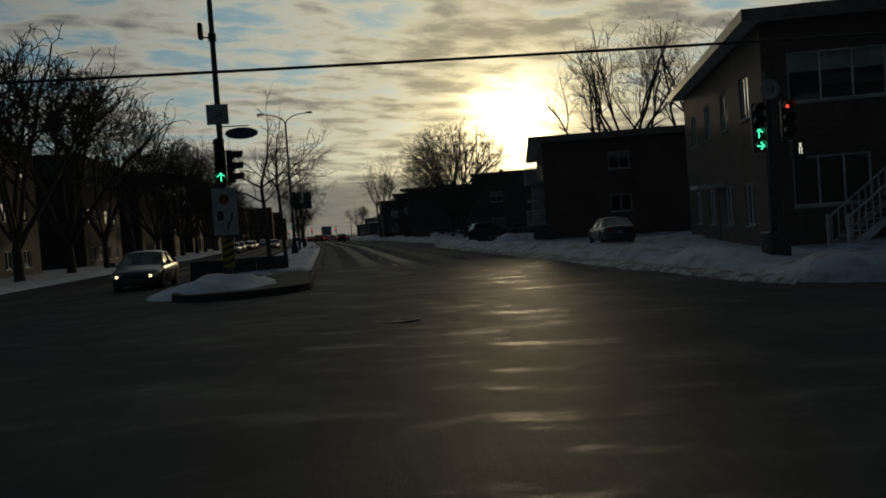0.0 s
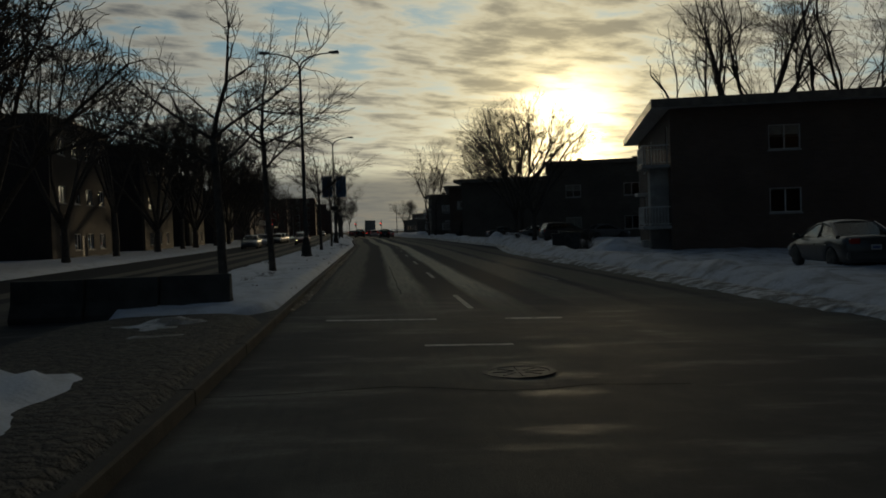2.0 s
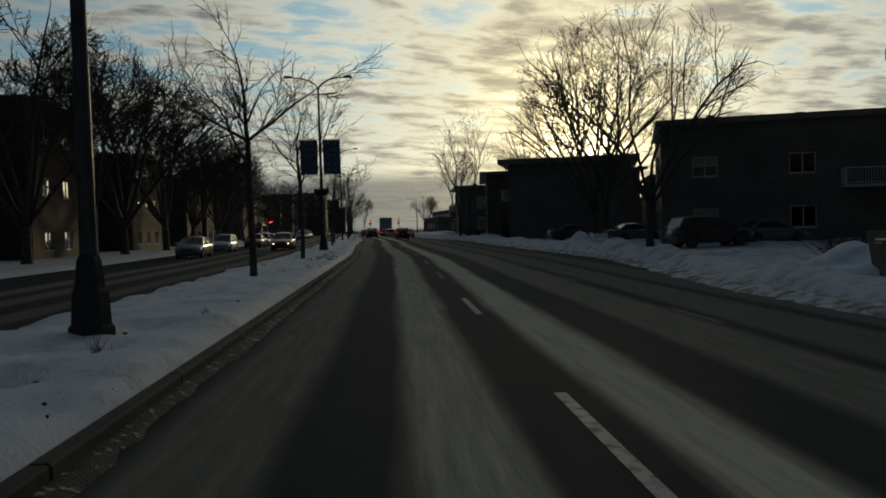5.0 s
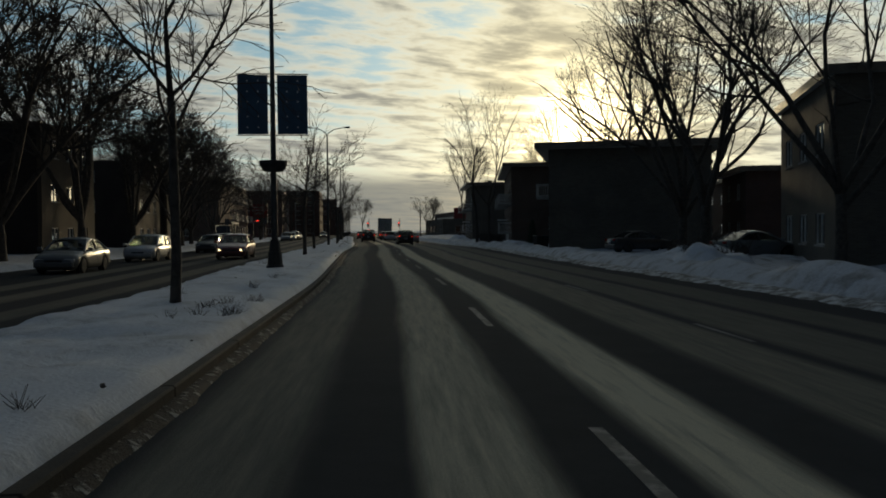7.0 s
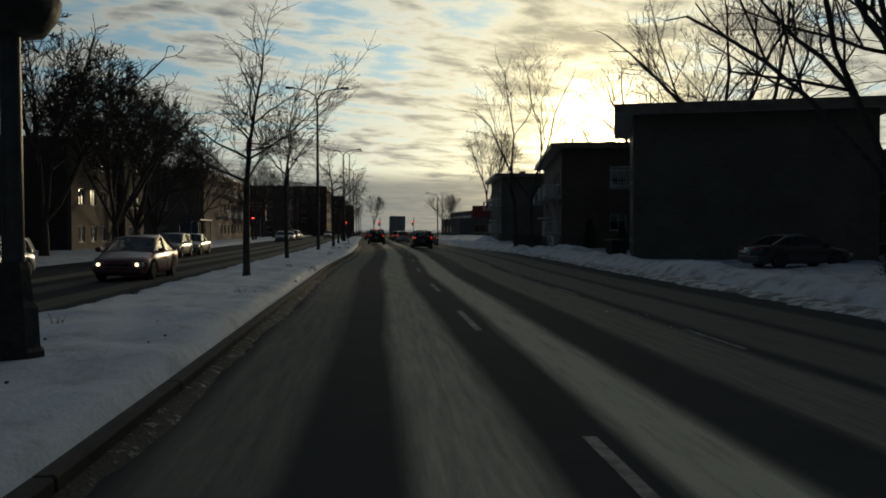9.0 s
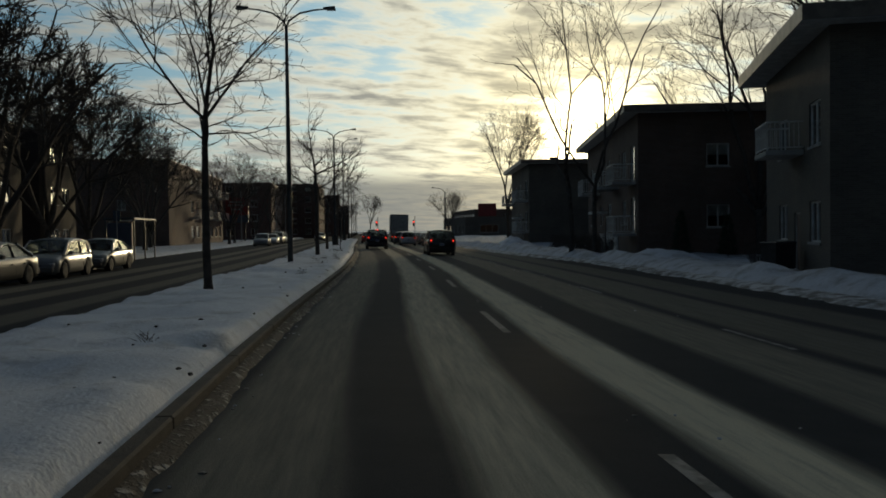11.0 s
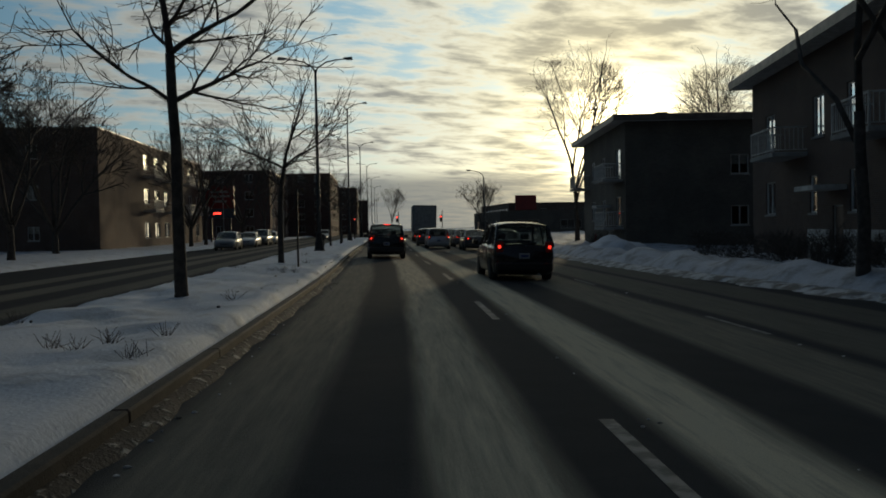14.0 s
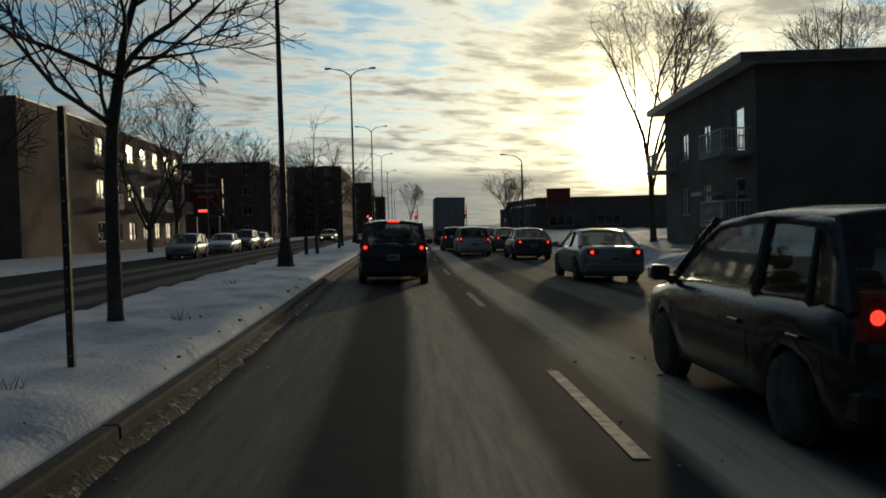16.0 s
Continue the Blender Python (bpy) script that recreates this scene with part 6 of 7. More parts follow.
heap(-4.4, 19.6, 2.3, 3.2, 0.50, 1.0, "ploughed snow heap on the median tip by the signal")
heap(-3.4, 26.0, 1.4, 2.6, 0.22, 6.0, "low dirty snow heap before the barrier", DIRTY_SNOW)
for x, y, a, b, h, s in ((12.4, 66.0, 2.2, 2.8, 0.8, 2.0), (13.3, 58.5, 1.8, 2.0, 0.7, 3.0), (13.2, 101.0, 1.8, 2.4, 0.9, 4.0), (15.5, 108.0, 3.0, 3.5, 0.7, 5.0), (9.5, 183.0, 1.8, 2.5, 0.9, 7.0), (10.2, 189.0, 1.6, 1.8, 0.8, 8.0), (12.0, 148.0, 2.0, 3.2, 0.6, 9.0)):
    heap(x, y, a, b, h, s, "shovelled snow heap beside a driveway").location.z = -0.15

bar = thing("barrier", pose(0, 0, 0.0), "dark weathered concrete barrier across the median tip", "barrier")
for i in range(3):
    x1 = -2.95 - i * 1.35
    prof = [(0.30, 0.0), (0.30, 0.10), (0.16, 0.35), (0.10, 0.78), (-0.10, 0.78), (-0.16, 0.35), (-0.30, 0.10), (-0.30, 0.0)]
    part("barrier_block", G().prism([(-x, z) for x, z in prof], 0, 1.32, Matrix.Translation((x1, 29.6 - 0.10 * i, 0.02)) @ Matrix.Rotation(radians(90), 4, "Z")), material("soot_dark_concrete", (0.060, 0.057, 0.052), (0.035, 0.033, 0.030), 2.0, 0.85, 0, 0.008, 30.0) if i == 0 else bpy.data.materials["soot_dark_concrete"], bar)


def arrow(g, cx, cz, y, size, turn, m=None):
    """An arrow of three strokes."""
    r = Matrix.Translation((cx, y, cz)) @ Matrix.Rotation(radians(turn), 4, "Y")
    r = m @ r if m is not None else r
    w = size * 0.065
    g.box(-w, -0.006, -size * 0.55, w, 0, size * 0.30, r)
    for s in (-1, 1):
        g.box(-w, -0.006, -size * 0.62, w, 0, 0.04 * size, r @ Matrix.Translation((0, 0, size * 0.55)) @ Matrix.Rotation(radians(s * 48), 4, "Y"))


def signal_head(parent, x, y, z, n=3, turn=0.0, green=None, red=False):
    """A stack of hooded signal lenses; green: the turns of lit arrows, from the top."""
    m = Matrix.Translation((x, y, z)) @ Matrix.Rotation(radians(turn), 4, "Z")
    h = part("signal_head", G().bevel_box(-0.17, -0.10, 0, 0.17, 0.10, 0.36 * n, 0.03, m), BLACK, parent)
    for i in range(n):
        c = 0.18 + 0.36 * i
        hood, arc = G(), [math.pi * (-0.12 + 1.24 * q / 9) for q in range(10)]
        rim = [(r * math.cos(a), y - (0.05 * math.sin(a) if y < -0.2 else 0.0), c + r * math.sin(a)) for r, y in ((0.150, -0.102), (0.155, -0.36), (0.1475, -0.36), (0.1425, -0.102)) for a in arc]
        quads = [(10 * e + q, 10 * e + q + 1, 10 * ((e + 1) % 4) + q + 1, 10 * ((e + 1) % 4) + q) for e in range(4) for q in range(9)]
        hood.add(rim, quads + [(30, 20, 10, 0), (9, 19, 29, 39)], m)
        part("visor", hood, BLACK, h)
        ln = part("lens", G().tube((0, -0.103, c), (0, -0.12, c), 0.135, 0.12, 20, m=m), SIGN_BLACK, h)
        if green and i < len(green) and green[i] is not None:
            g = G()
            arrow(g, 0, c, -0.124, 0.235, green[i], m)
            part("lit_arrow", g, GREEN_ON, ln, "glowing green arrow")
        if red and i == n - 1:
            part("lit_lens", G().tube((0, -0.121, c), (0, -0.125, c), 0.05, 0.05, 16, m=m), RED_ON, ln, "glowing red signal lens")
    return h


sl = thing("traffic_signal", pose(-4.45, 21.4, 0.15), "tall signal mast with green arrow signals and signs, in snow", "traffic signal")
part("mast", G().pipe([(0, 0, -0.2), (0, 0, 4.5), (0, 0, 12.2)], [0.11, 0.10, 0.075], 14), STEEL, sl, smooth=True)
signal_head(sl, -0.02, -0.26, 3.30, 4, 0.0, (0,))
signal_head(sl, 0.28, 0.02, 3.30, 3, 80.0)
part("sign_panel", G().bevel_box(-0.36, -0.14, 5.22, 0.34, -0.115, 5.88, 0.01), SIGN_BACK, sl, "square lane sign with an arrow")
g = G()
arrow(g, -0.01, 5.5, -0.142, 0.28, 50)
part("sign_arrow", g, SIGN_BLACK, sl)
ov = part("oval_sign", G().tube((0, 0, 0), (0, 0.03, 0), 0.19, 0.19, 32, m=Matrix.Translation((0.70, -0.02, 4.92)) @ Matrix.Diagonal((2.8, 1, 1, 1))), SIGN_BLUE, sl, "dark oval street sign hanging from an arm")
part("sign_arm", G().tube((0, 0, 5.16), (0.95, 0, 5.16), 0.018, 0.018, 8), STEEL, ov)
part("white_sign", G().bevel_box(-0.40, -0.15, 1.62, 0.38, -0.125, 3.15, 0.01), SIGN_WHITE, sl, "tall white regulatory sign panel")
g = G()
g.box(-0.26, -0.154, 2.1, -0.06, -0.151, 2.4)
part("sign_print", g, SIGN_BLACK, sl)
part("sign_print", G().pipe([(0.05, -0.153, 1.75), (0.06, -0.153, 1.95), (0.20, -0.153, 2.15), (0.22, -0.153, 2.35)], [0.035] * 4, 4), SIGN_BLACK, sl)
part("sign_print", G().tube((-0.01, -0.152, 2.78), (-0.01, -0.155, 2.78), 0.16, 0.16, 24), SIGN_RED, sl)
hz = part("hazard_marker", G().bevel_box(-0.20, -0.15, 0.55, 0.20, -0.13, 1.5, 0.008), YELLOW, sl, "yellow hazard board with black stripes")
for i in range(4):
    z = 0.62 + 0.22 * i
    part("stripe", G().add([(-0.19, -0.153, z), (0.19, -0.153, z + 0.14), (0.19, -0.153, z + 0.25), (-0.19, -0.153, z + 0.11), (-0.19, -0.150, z), (0.19, -0.150, z + 0.14), (0.19, -0.150, z + 0.25), (-0.19, -0.150, z + 0.11)], [(0, 1, 2, 3), (7, 6, 5, 4), (0, 4, 5, 1), (1, 5, 6, 2), (2, 6, 7, 3), (3, 7, 4, 0)]), SIGN_BLACK, hz)
sensor = part("sensor_arm", G().tube((0, 0, 8.05), (-0.36, 0, 8.10), 0.03, 0.03, 8), STEEL, sl)
part("sensor", G().bevel_box(-0.44, -0.12, 8.02, -0.28, 0.14, 8.55, 0.04), BLACK, sensor)
part("clamp", G().lathe([(0.13, 7.95), (0.13, 8.2)], 12), BLACK, sl)

sr = thing("traffic_signal", pose(12.0, 16.6, -0.15), "signal mast with green arrows, a red light and a crossing signal", "traffic signal")
part("mast", G().pipe([(0, 0, -0.2), (0, 0, 5.6)], [0.09, 0.075], 12), STEEL, sr, smooth=True)
part("cabinet", G().bevel_box(-0.34, -0.28, -0.2, 0.34, 0.28, 0.85, 0.04), STEEL, sr)
signal_head(sr, -0.48, -0.2, 3.2, 4, -12.0, (90, 0))
signal_head(sr, 0.46, -0.2, 3.6, 3, -12.0, None, True)
part("bracket", G().tube((-0.45, -0.06, 4.5), (0.45, -0.06, 4.5), 0.03, 0.03, 8).tube((-0.45, -0.06, 3.5), (0.45, -0.06, 3.5), 0.03, 0.03, 8), STEEL, sr)
ps = part("crossing_signal", G().bevel_box(0.52, -0.35, 2.95, 0.98, -0.12, 3.5, 0.03), BLACK, sr)
part("lit_symbol", G().box(0.72, -0.356, 3.28, 0.78, -0.352, 3.40).box(0.70, -0.3565, 3.08, 0.73, -0.3525, 3.27).box(0.77, -0.357, 3.08, 0.80, -0.353, 3.27), WHITE_ON, ps, "glowing white crossing symbol")
rs = part("round_sign", G().tube((0.02, -0.14, 5.05), (0.02, -0.11, 5.05), 0.30, 0.30, 28), SIGN_WHITE, sr, "round white sign with a black arrow")
g = G()
arrow(g, 0.02, 5.05, -0.142, 0.26, 90)
part("sign_arrow", g, SIGN_BLACK, rs)

# far signals with red lights, hung over the next crossing
for x, z in ((-6.5, 3.2), (2.2, 3.2), (-15.0, 3.0)):
    f = thing("traffic_signal", pose(x, 304.0, -0.1), "distant signal mast showing red at the next crossing", "traffic signal", "far signals")
    part("mast", G().pipe([(0.3, 0, -0.2), (0.3, 0, 5.0)], [0.08, 0.07], 8), STEEL, f)
    part("signal_head", G().bevel_box(-0.2, -0.12, z - 0.5, 0.2, 0.1, z + 0.8, 0.03), BLACK, f)
    part("lit_lens", G().tube((0, -0.125, z + 0.5), (0, -0.15, z + 0.5), 0.17, 0.17, 16), RED_ON, f, "glowing red signal lens")

# wires over the crossing
for n, (a, b, sag) in enumerate((((-34.2, 13.0, 5.5), (30.2, 13.0, 6.1), 0.35), ((-34.2, 13.0, 9.6), (30.2, 13.0, 11.2), 0.4))):
    pts = [Vector(a).lerp(Vector(b), i / 24) - Vector((0, 0, sag * 4 * (i / 24) * (1 - i / 24))) for i in range(25)]
    tagged(G().pipe(pts, [0.035 - 0.02 * n] * 25, 6).ob("overhead_cable", BLACK, smooth=True), "black cable strung over the crossing", "cable", "overhead cables")
for x in (-34.2, 30.2):
    u = thing("utility_pole", pose(x, 13.0, -0.3), "tall wooden utility pole carrying the cables", "utility pole", "utility poles")
    part("pole", G().pipe([(0, 0, -0.3), (0, 0, 12.5)], [0.17, 0.12], 10), WOOD_POST, u, smooth=True)
    part("crossarm", G().box(-0.06, -1.1, 11.4, 0.06, 1.1, 11.52), WOOD_POST, u)

# ---------------------------------------------------------------- front yards on the near side
st = thing("staircase", pose(16.2, 19.3, -0.15), "white-railed outdoor staircase climbing to a porch", "staircase")
for i in range(9):
    part("tread", G().bevel_box(i * 0.27, 0, 0.13 + i * 0.19, i * 0.27 + 0.31, 1.2, 0.18 + i * 0.19, 0.01), CONCRETE, st)
    for y in (0.03, 1.17):
        part("baluster", G().box(i * 0.27 + 0.12, y - 0.018, 0.18 + i * 0.19, i * 0.27 + 0.156, y + 0.018, 1.06 + i * 0.19), TRIM, st)
for y in (0.03, 1.17):
    part("handrail", G().pipe([(0.0, y, 1.02), (2.43, y, 1.02 + 1.71)], [0.035, 0.035], 6), TRIM, st)
    part("stringer", G().prism([(0, -0.05), (0.35, -0.05), (2.46, 1.45), (2.46, 1.66), (0, 0.10)], y - 0.03, y + 0.03), TRIM, st)
    part("newel", G().bevel_box(-0.05, y - 0.05, -0.05, 0.05, y + 0.05, 1.15, 0.01), TRIM, st)
part("landing", G().bevel_box(2.45, -0.1, 1.70, 5.2, 2.2, 1.86, 0.02), CONCRETE, st)
for x in (2.6, 5.0):
    part("landing_post", G().bevel_box(x - 0.06, 0.0, -0.05, x + 0.06, 0.12, 1.70, 0.01), TRIM, st)


def bin_(x, y, turn, label):
    b = thing("wheeled_bin", pose(x, y, -0.12, 0, 0, turn), label, "bin", "wheeled bins")
    part("body", G().add([(-0.26, -0.30, 0.08), (0.26, -0.30, 0.08), (0.26, 0.30, 0.08), (-0.26, 0.30, 0.08), (-0.31, -0.38, 1.0), (0.31, -0.38, 1.0), (0.31, 0.36, 1.0), (-0.31, 0.36, 1.0)], [(3, 2, 1, 0), (4, 5, 6, 7), (0, 1, 5, 4), (1, 2, 6, 5), (2, 3, 7, 6), (3, 0, 4, 7)]), BLACK, b)
    part("lid", G().bevel_box(-0.33, -0.41, 1.005, 0.33, 0.40, 1.08, 0.03), BLACK, b)
    for s in (-1, 1):
        part("wheel", G().tube((s * 0.22, 0.33, 0.10), (s * 0.28, 0.33, 0.10), 0.1, 0.1, 14), RUBBER, b)
    part("handle", G().tube((-0.22, 0.43, 0.98), (0.22, 0.43, 0.98), 0.018, 0.018, 8), BLACK, b)


bin_(12.4, 136.5, 20, "black wheeled bin half sunk in snow")
bin_(13.1, 137.2, -10, "black wheeled bin half sunk in snow")
bin_(10.9, 62.6, 80, "black wheeled bin beside a snowbank")
dp = thing("dumpster", pose(11.8, 63.6, -0.15, 0, 0, 80), "low dark waste container beside a snowbank", "waste container")
part("tub", G().add([(-0.9, -0.55, 0.1), (0.9, -0.55, 0.1), (0.9, 0.45, 0.1), (-0.9, 0.45, 0.1), (-1.0, -0.7, 1.1), (1.0, -0.7, 1.1), (1.0, 0.6, 1.25), (-1.0, 0.6, 1.25)], [(3, 2, 1, 0), (4, 5, 6, 7), (0, 1, 5, 4), (1, 2, 6, 5), (2, 3, 7, 6), (3, 0, 4, 7)]), STEEL, dp)
part("lid", G().prism([(-1.03, 1.13), (1.03, 1.13), (1.03, 1.18), (-1.03, 1.18)], -0.72, -0.03, Matrix.Rotation(radians(5), 4, "X")).prism([(-1.03, 1.13), (1.03, 1.13), (1.03, 1.18), (-1.03, 1.18)], 0.0, 0.62, Matrix.Rotation(radians(5), 4, "X")), BLACK, dp)

hy = thing("fire_hydrant", pose(11.6, 199.0, -0.12), "red fire hydrant standing in the snow", "fire hydrant")
part("barrel", G().lathe([(0.16, -0.1), (0.16, 0.08), (0.11, 0.10), (0.11, 0.62), (0.14, 0.64), (0.14, 0.68), (0.10, 0.78), (0.04, 0.84), (0.04, 0.90)], 16), SIGN_RED, hy, smooth=True)
for a in (0, 90, 180):
    part("outlet", G().tube((0, 0, 0), (0.20, 0, 0), 0.055, 0.055, 12, m=Matrix.Translation((0, 0, 0.48)) @ Matrix.Rotation(radians(a), 4, "Z")), SIGN_RED, hy)


def shrub(x, y, z, r, h, seed, label):
    """A bare shrub of many upright shoots."""
    rnd = random.Random(seed)
    g = G()
    for i in range(70):
        a, q = rnd.uniform(0, 6.28), rnd.uniform(0, 0.35) * r
        p = Vector((q * math.cos(a), q * math.sin(a), -0.05))
        d = Vector((math.cos(a) * rnd.uniform(0.2, 0.9), math.sin(a) * rnd.uniform(0.2, 0.9), 1)).normalized()
        hh = h * rnd.uniform(0.6, 1.1)
        pts = [p]
        for k in range(3):
            d = (d + Vector((rnd.gauss(0, 0.2), rnd.gauss(0, 0.2), 0.05))).normalized()
            pts.append(pts[-1] + d * hh / 3)
            for _ in range(2):
                e = (d + Vector((rnd.gauss(0, 0.7), rnd.gauss(0, 0.7), 0.2))).normalized()
                g.tube(pts[-1], pts[-1] + e * hh * 0.28, 0.006, 0.004, 3, False)
        g.pipe(pts, [0.011, 0.009, 0.007, 0.005], 3)
    return tagged(g.ob("shrub", TWIG, at=pose(x, y, z)), label, "shrub", "bare shrubs")


for i, (x, y, r, h) in enumerate(((12.6, 63.0, 0.9, 1.3), (13.6, 67.5, 1.0, 1.4), (14.8, 72.0, 0.9, 1.2), (16.5, 109.0, 1.2, 1.3), (17.8, 112.0, 1.2, 1.2), (15.2, 103.0, 1.0, 1.1), (12.2, 160.5, 1.0, 1.1), (12.4, 165.0, 1.1, 1.2), (12.8, 169.0, 1.0, 1.1), (11.0, 196.0, 0.9, 1.0), (13.4, 140.0, 0.9, 1.0))):
    shrub(x, y, -0.08, r, h, 300 + i, "leafless shrub standing in the snow")


def hedge(x0, y0, x1, y1, h, w, label, seed):
    """A clipped hedge built of short twigs, with an uneven top."""
    rnd = random.Random(seed)
    a, b = Vector((x0, y0, 0)), Vector((x1, y1, 0))
    d = (b - a).normalized()
    s = Vector((-d.y, d.x, 0))
    g = G()
    for i in range(int((b - a).length * 170)):
        p = a + d * rnd.uniform(0, (b - a).length) + s * rnd.uniform(-w, w) / 2 + Vector((0, 0, rnd.uniform(0.0, h)))
        e = Vector((rnd.gauss(0, 1), rnd.gauss(0, 1), rnd.gauss(0.6, 0.8))).normalized()
        g.tube(p, p + e * rnd.uniform(0.15, 0.35), 0.012, 0.006, 3, False)
    g.v = [(x - x0, y - y0, z) for x, y, z in g.v]
    return tagged(g.ob("hedge", TWIG, at=pose(x0, y0, -0.2)), label, "hedge", kind="stuff")


hedge(10.9, 156.5, 12.1, 178.0, 1.15, 0.7, "dense bare clipped hedge before the brick house", 71)
hedge(14.0, 104.5, 16.8, 116.0, 0.9, 0.6, "low bare hedge behind the snowbank", 72)

# ---------------------------------------------------------------- across the street
sh = thing("bus_shelter", street(-16.3, 160.0, 0.0), "glazed bus shelter with a dark advertising panel", "bus shelter")
part("roof", G().bevel_box(-0.95, -0.2, 2.42, 0.95, 5.2, 2.58, 0.04), STEEL, sh)
for x in (-0.85, 0.85):
    for y in (0.0, 2.5, 5.0):
        part("post", G().bevel_box(x - 0.04, y - 0.04, -0.1, x + 0.04, y + 0.04, 2.42, 0.008), STEEL, sh)
for y in (0.08, 2.58):
    part("glass_panel", G().box(-0.86, y, 0.25, -0.848, y + 2.36, 2.3), PANE, sh).visible_shadow = False
part("glass_panel", G().box(-0.78, 4.99, 0.25, 0.78, 5.0, 2.3), PANE, sh).visible_shadow = False
part("advert_panel", G().bevel_box(-0.75, -0.12, 0.2, 0.75, 0.08, 2.25, 0.03), SIGN_BLUE, sh, "dark framed advertising panel")
part("bench", G().bevel_box(-0.75, 1.0, 0.42, -0.40, 3.6, 0.47, 0.01).bevel_box(-0.62, 1.3, -0.1, -0.54, 1.38, 0.42, 0.004).bevel_box(-0.62, 3.2, -0.1, -0.54, 3.28, 0.42, 0.004), WOOD_POST, sh)
ss = thing("bus_stop_sign", street(-15.3, 156.0, 0.0), "bus stop sign on a thin steel post", "sign")
part("post", G().tube((0, 0, -0.1), (0, 0, 2.9), 0.03, 0.03, 8), GALV, ss)
part("panel", G().bevel_box(-0.2, -0.02, 2.3, 0.2, 0.0, 2.9, 0.005), SIGN_BLUE, ss)

gs = thing("roadside_sign", pose(-28.8, 252.0, 0), "tall red and white roadside price sign", "sign")
for x in (-1.3, 1.3):
    part("post", G().bevel_box(x - 0.12, -0.1, -0.3, x + 0.12, 0.1, 7.2, 0.02), STEEL, gs)
part("red_panel", G().bevel_box(-1.9, -0.25, 4.6, 1.9, 0.25, 7.6, 0.05), SIGN_RED, gs, "red sign panel")
part("white_panel", G().bevel_box(-1.9, -0.25, 3.3, 1.9, 0.25, 4.55, 0.05), SIGN_BLUE, gs, "dark price panel")
for z, w in ((6.7, 1.2), (6.1, 1.5), (5.4, 0.9)):
    part("printed_bar", G().box(-w, -0.262, z, w, -0.252, z + 0.28), SIGN_WHITE, gs)
part("lit_price_bar", G().box(-0.9, -0.262, 3.80, 0.1, -0.252, 4.05), RED_ON, gs, "glowing red price digits")
for x, y in ((-27.0, 246.0), (-24.5, 268.0), (-22.0, 262.0)):
    fp = thing("flag_pole", pose(x, y, -0.1), "slim pale steel mast beside the forecourt", "mast", "forecourt masts")
    part("mast", G().pipe([(0, 0, -0.1), (0, 0, 8.5)], [0.07, 0.05], 8), GALV, fp)
    part("floodlight", G().bevel_box(-0.3, -0.15, 8.4, 0.3, 0.15, 8.6, 0.03), STEEL, fp)
rb = thing("rooftop_sign", pose(22.0, 326.5, 4.78), "dark red rooftop sign on the commercial building", "sign")
part("panel", G().bevel_box(-2.4, -0.3, 0.25, 2.4, 0.3, 3.6, 0.06), SIGN_RED, rb)
for x in (-1.8, 1.8):
    part("leg", G().box(x - 0.1, -0.1, -0.1, x + 0.1, 0.1, 0.25), STEEL, rb)

# ---------------------------------------------------------------- litter in the snow
rnd = random.Random(5)
tufts = G()
spots = [(rnd.choice((rnd.uniform(-3.1, -2.5), rnd.uniform(-5.2, -2.6))), rnd.uniform(32, 175)) for i in range(26)]
# thicker clumps of dead stems where the verge was dug over
for cx, cy, n in ((-2.75, 80.6, 13), (-2.9, 146.2, 5), (-3.0, 161.5, 6), (-3.4, 37.5, 4)):
    spots += [(cx + rnd.gauss(0, 0.28), cy + rnd.gauss(0, 0.8)) for _ in range(n)]
for x, y in spots:
    for k in range(rnd.randint(12, 22)):
        p = Vector((x + bend(y) + rnd.gauss(0, 0.05), y + rnd.gauss(0, 0.06), 0.26))
        tufts.tube(p, p + Vector((rnd.gauss(0, 0.08), rnd.gauss(0, 0.08), rnd.uniform(0.06, 0.19))), 0.0035, 0.002, 3, False)
tagged(tufts.ob("dry_grass", TWIG), "dry grass stems poking through the median snow", "grass", kind="stuff")
clods = G()
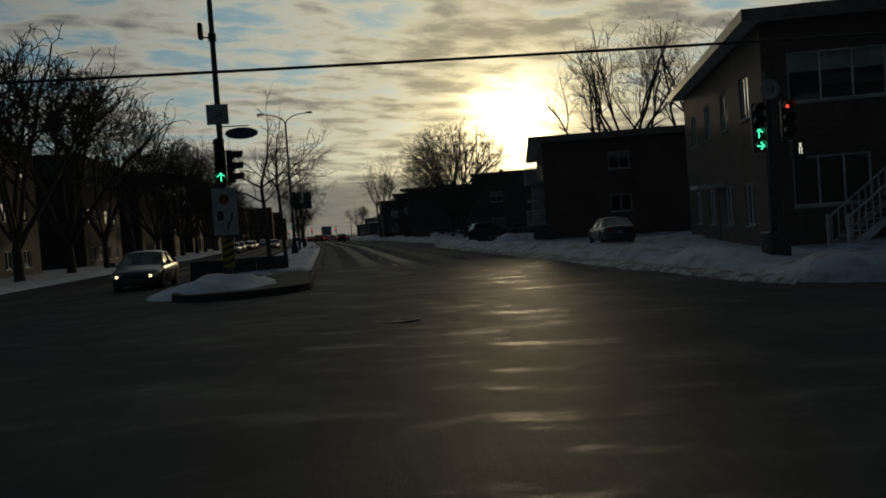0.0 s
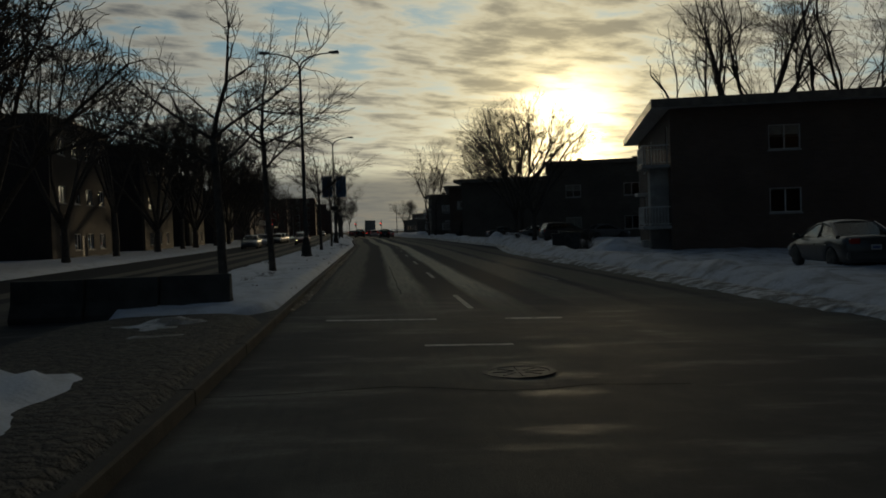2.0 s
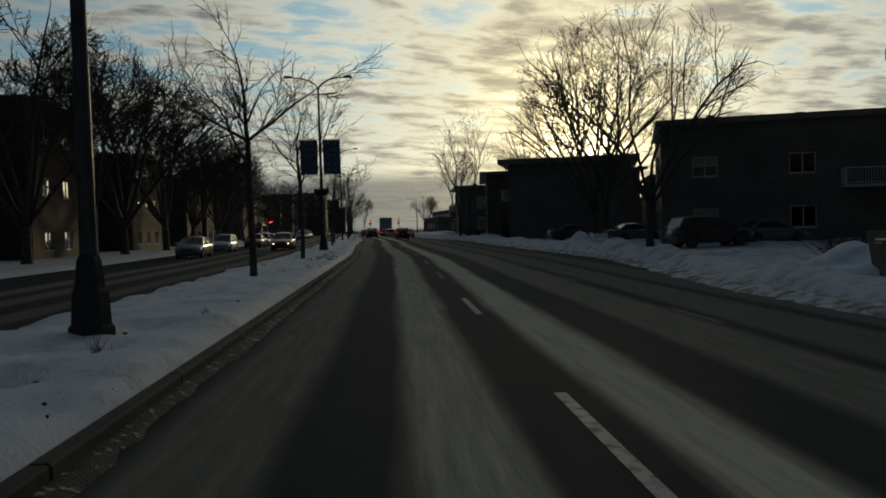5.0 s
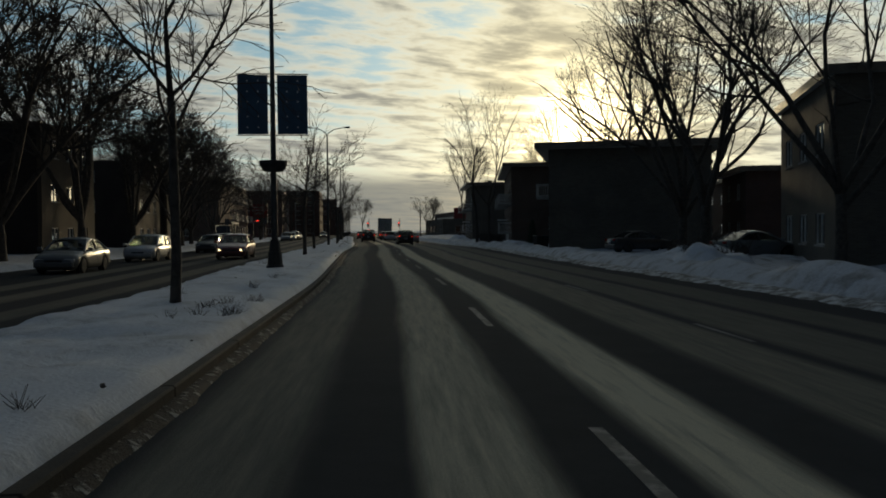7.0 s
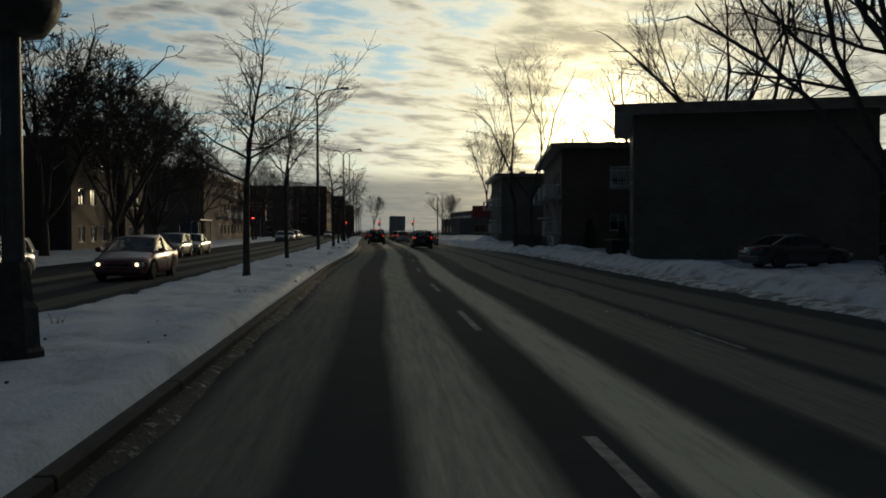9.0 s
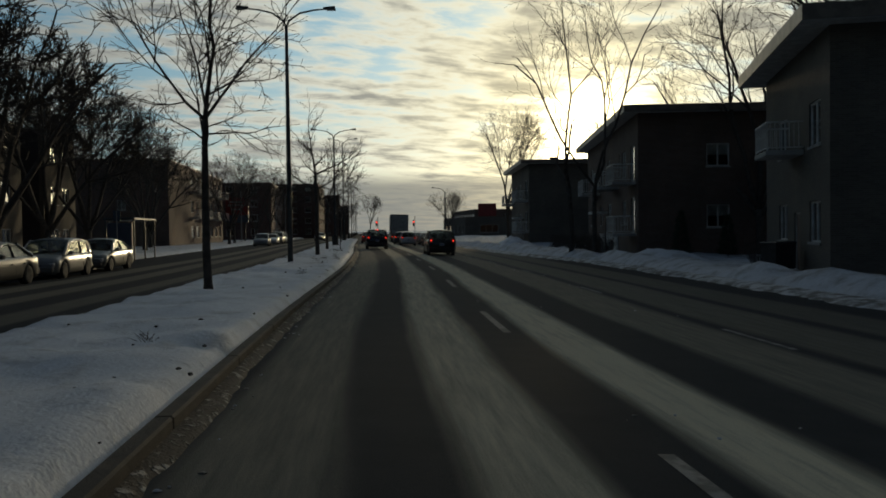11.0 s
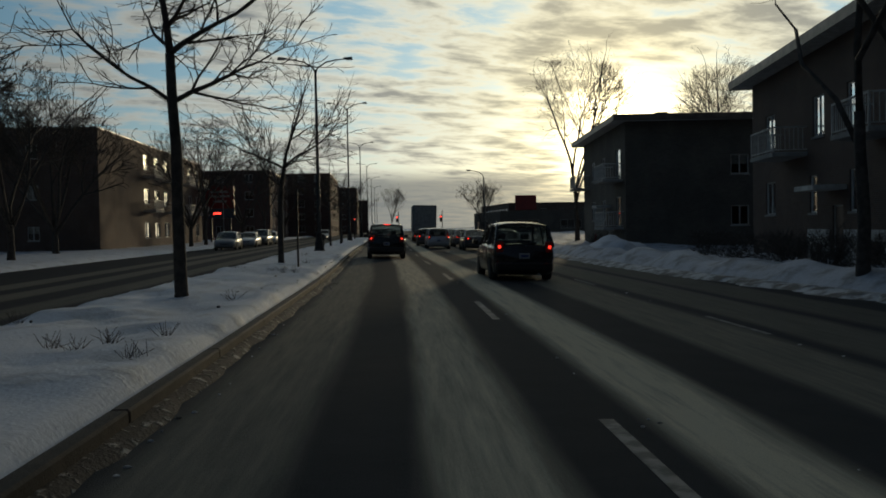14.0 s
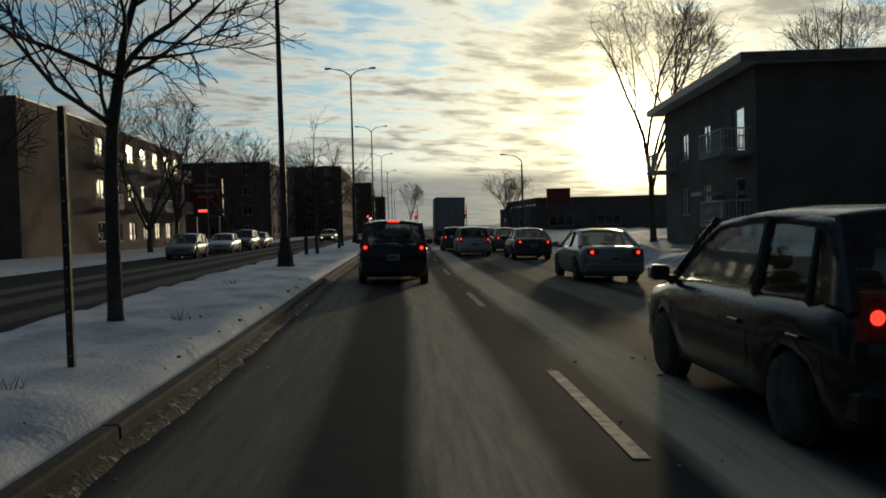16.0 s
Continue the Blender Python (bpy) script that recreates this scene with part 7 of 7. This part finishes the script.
for i in range(190):
    y = rnd.uniform(30, 178)
    f = rnd.random()
    x = MED_R + 0.25 - abs(rnd.gauss(0, 0.9)) if f < 0.8 else rnd.uniform(-5.5, -2.4)
    r = rnd.uniform(0.010, 0.032) * (1.4 if f > 0.95 else 1)
    if x < -5.7 or x > MED_R + 0.1:
        continue
    m = Matrix.Translation((x + bend(y), y, 0.335 + 0.5 * r - 0.06)) @ Matrix.Rotation(rnd.uniform(0, 6), 4, "Z") @ Matrix.Diagonal((1, rnd.uniform(0.6, 1.6), 0.5, 1))
    clods.lathe([(r * 0.6, -r), (r, -0.2 * r), (r * 0.8, 0.5 * r), (r * 0.2, r)], 5, m)
tagged(clods.ob("dirt_clods", GRIT), "scattered frozen dirt clods on the median snow", "dirt", kind="stuff")
ice = G()
for i in range(240):
    y = rnd.uniform(100, 178)
    x = rnd.choice((1.9, 2.1, 3.0, 4.9, 5.4)) + rnd.gauss(0, 0.10) if i % 2 else MED_R + 0.45 + abs(rnd.gauss(0, 0.12))
    r = rnd.uniform(0.008, 0.024)
    ice.lathe([(r * 0.6, -r * 0.4), (r, 0.0), (r * 0.5, r * 0.7)], 5, Matrix.Translation((x + bend(y), y, fall(x) + r * 0.3)) @ Matrix.Diagonal((rnd.uniform(0.6, 1.8), 1, 0.6, 1)))
tagged(ice.ob("ice_crumbs", DIRTY_SNOW), "crumbs of dirty ice lying on the asphalt", "ice", kind="stuff")


def conifer(x, y, h, r, seed):
    """A small upright evergreen of many short sprays on a thin stem."""
    rnd = random.Random(seed)
    t = thing("evergreen_shrub", pose(x, y, -0.1), "small dark evergreen standing before the brick house", "shrub", group="evergreens")
    part("stem", G().pipe([(0, 0, -0.1), (0, 0, h * 0.95)], [0.05, 0.01], 6), BARK, t)
    g = G()
    for i in range(900):
        z = h * (0.04 + 0.93 * rnd.random() ** 1.3)
        q = r * (1 - z / h) ** 0.7 * rnd.uniform(0.35, 1.0)
        a = rnd.uniform(0, 6.283)
        p = Vector((q * math.cos(a), q * math.sin(a), z))
        d = Vector((math.cos(a) + rnd.gauss(0, 0.4), math.sin(a) + rnd.gauss(0, 0.4), rnd.uniform(-0.2, 0.9))).normalized()
        g.tube(p, p + d * rnd.uniform(0.10, 0.22), 0.030, 0.006, 3, False)
    part("needles", g, EVERGREEN, t)
    return t


EVERGREEN = material("dark_evergreen", (0.035, 0.055, 0.030), (0.020, 0.032, 0.018), 6.0, 0.8)
conifer(14.8, 153.4, 2.6, 0.55, 81)
conifer(17.3, 153.0, 2.3, 0.55, 82)
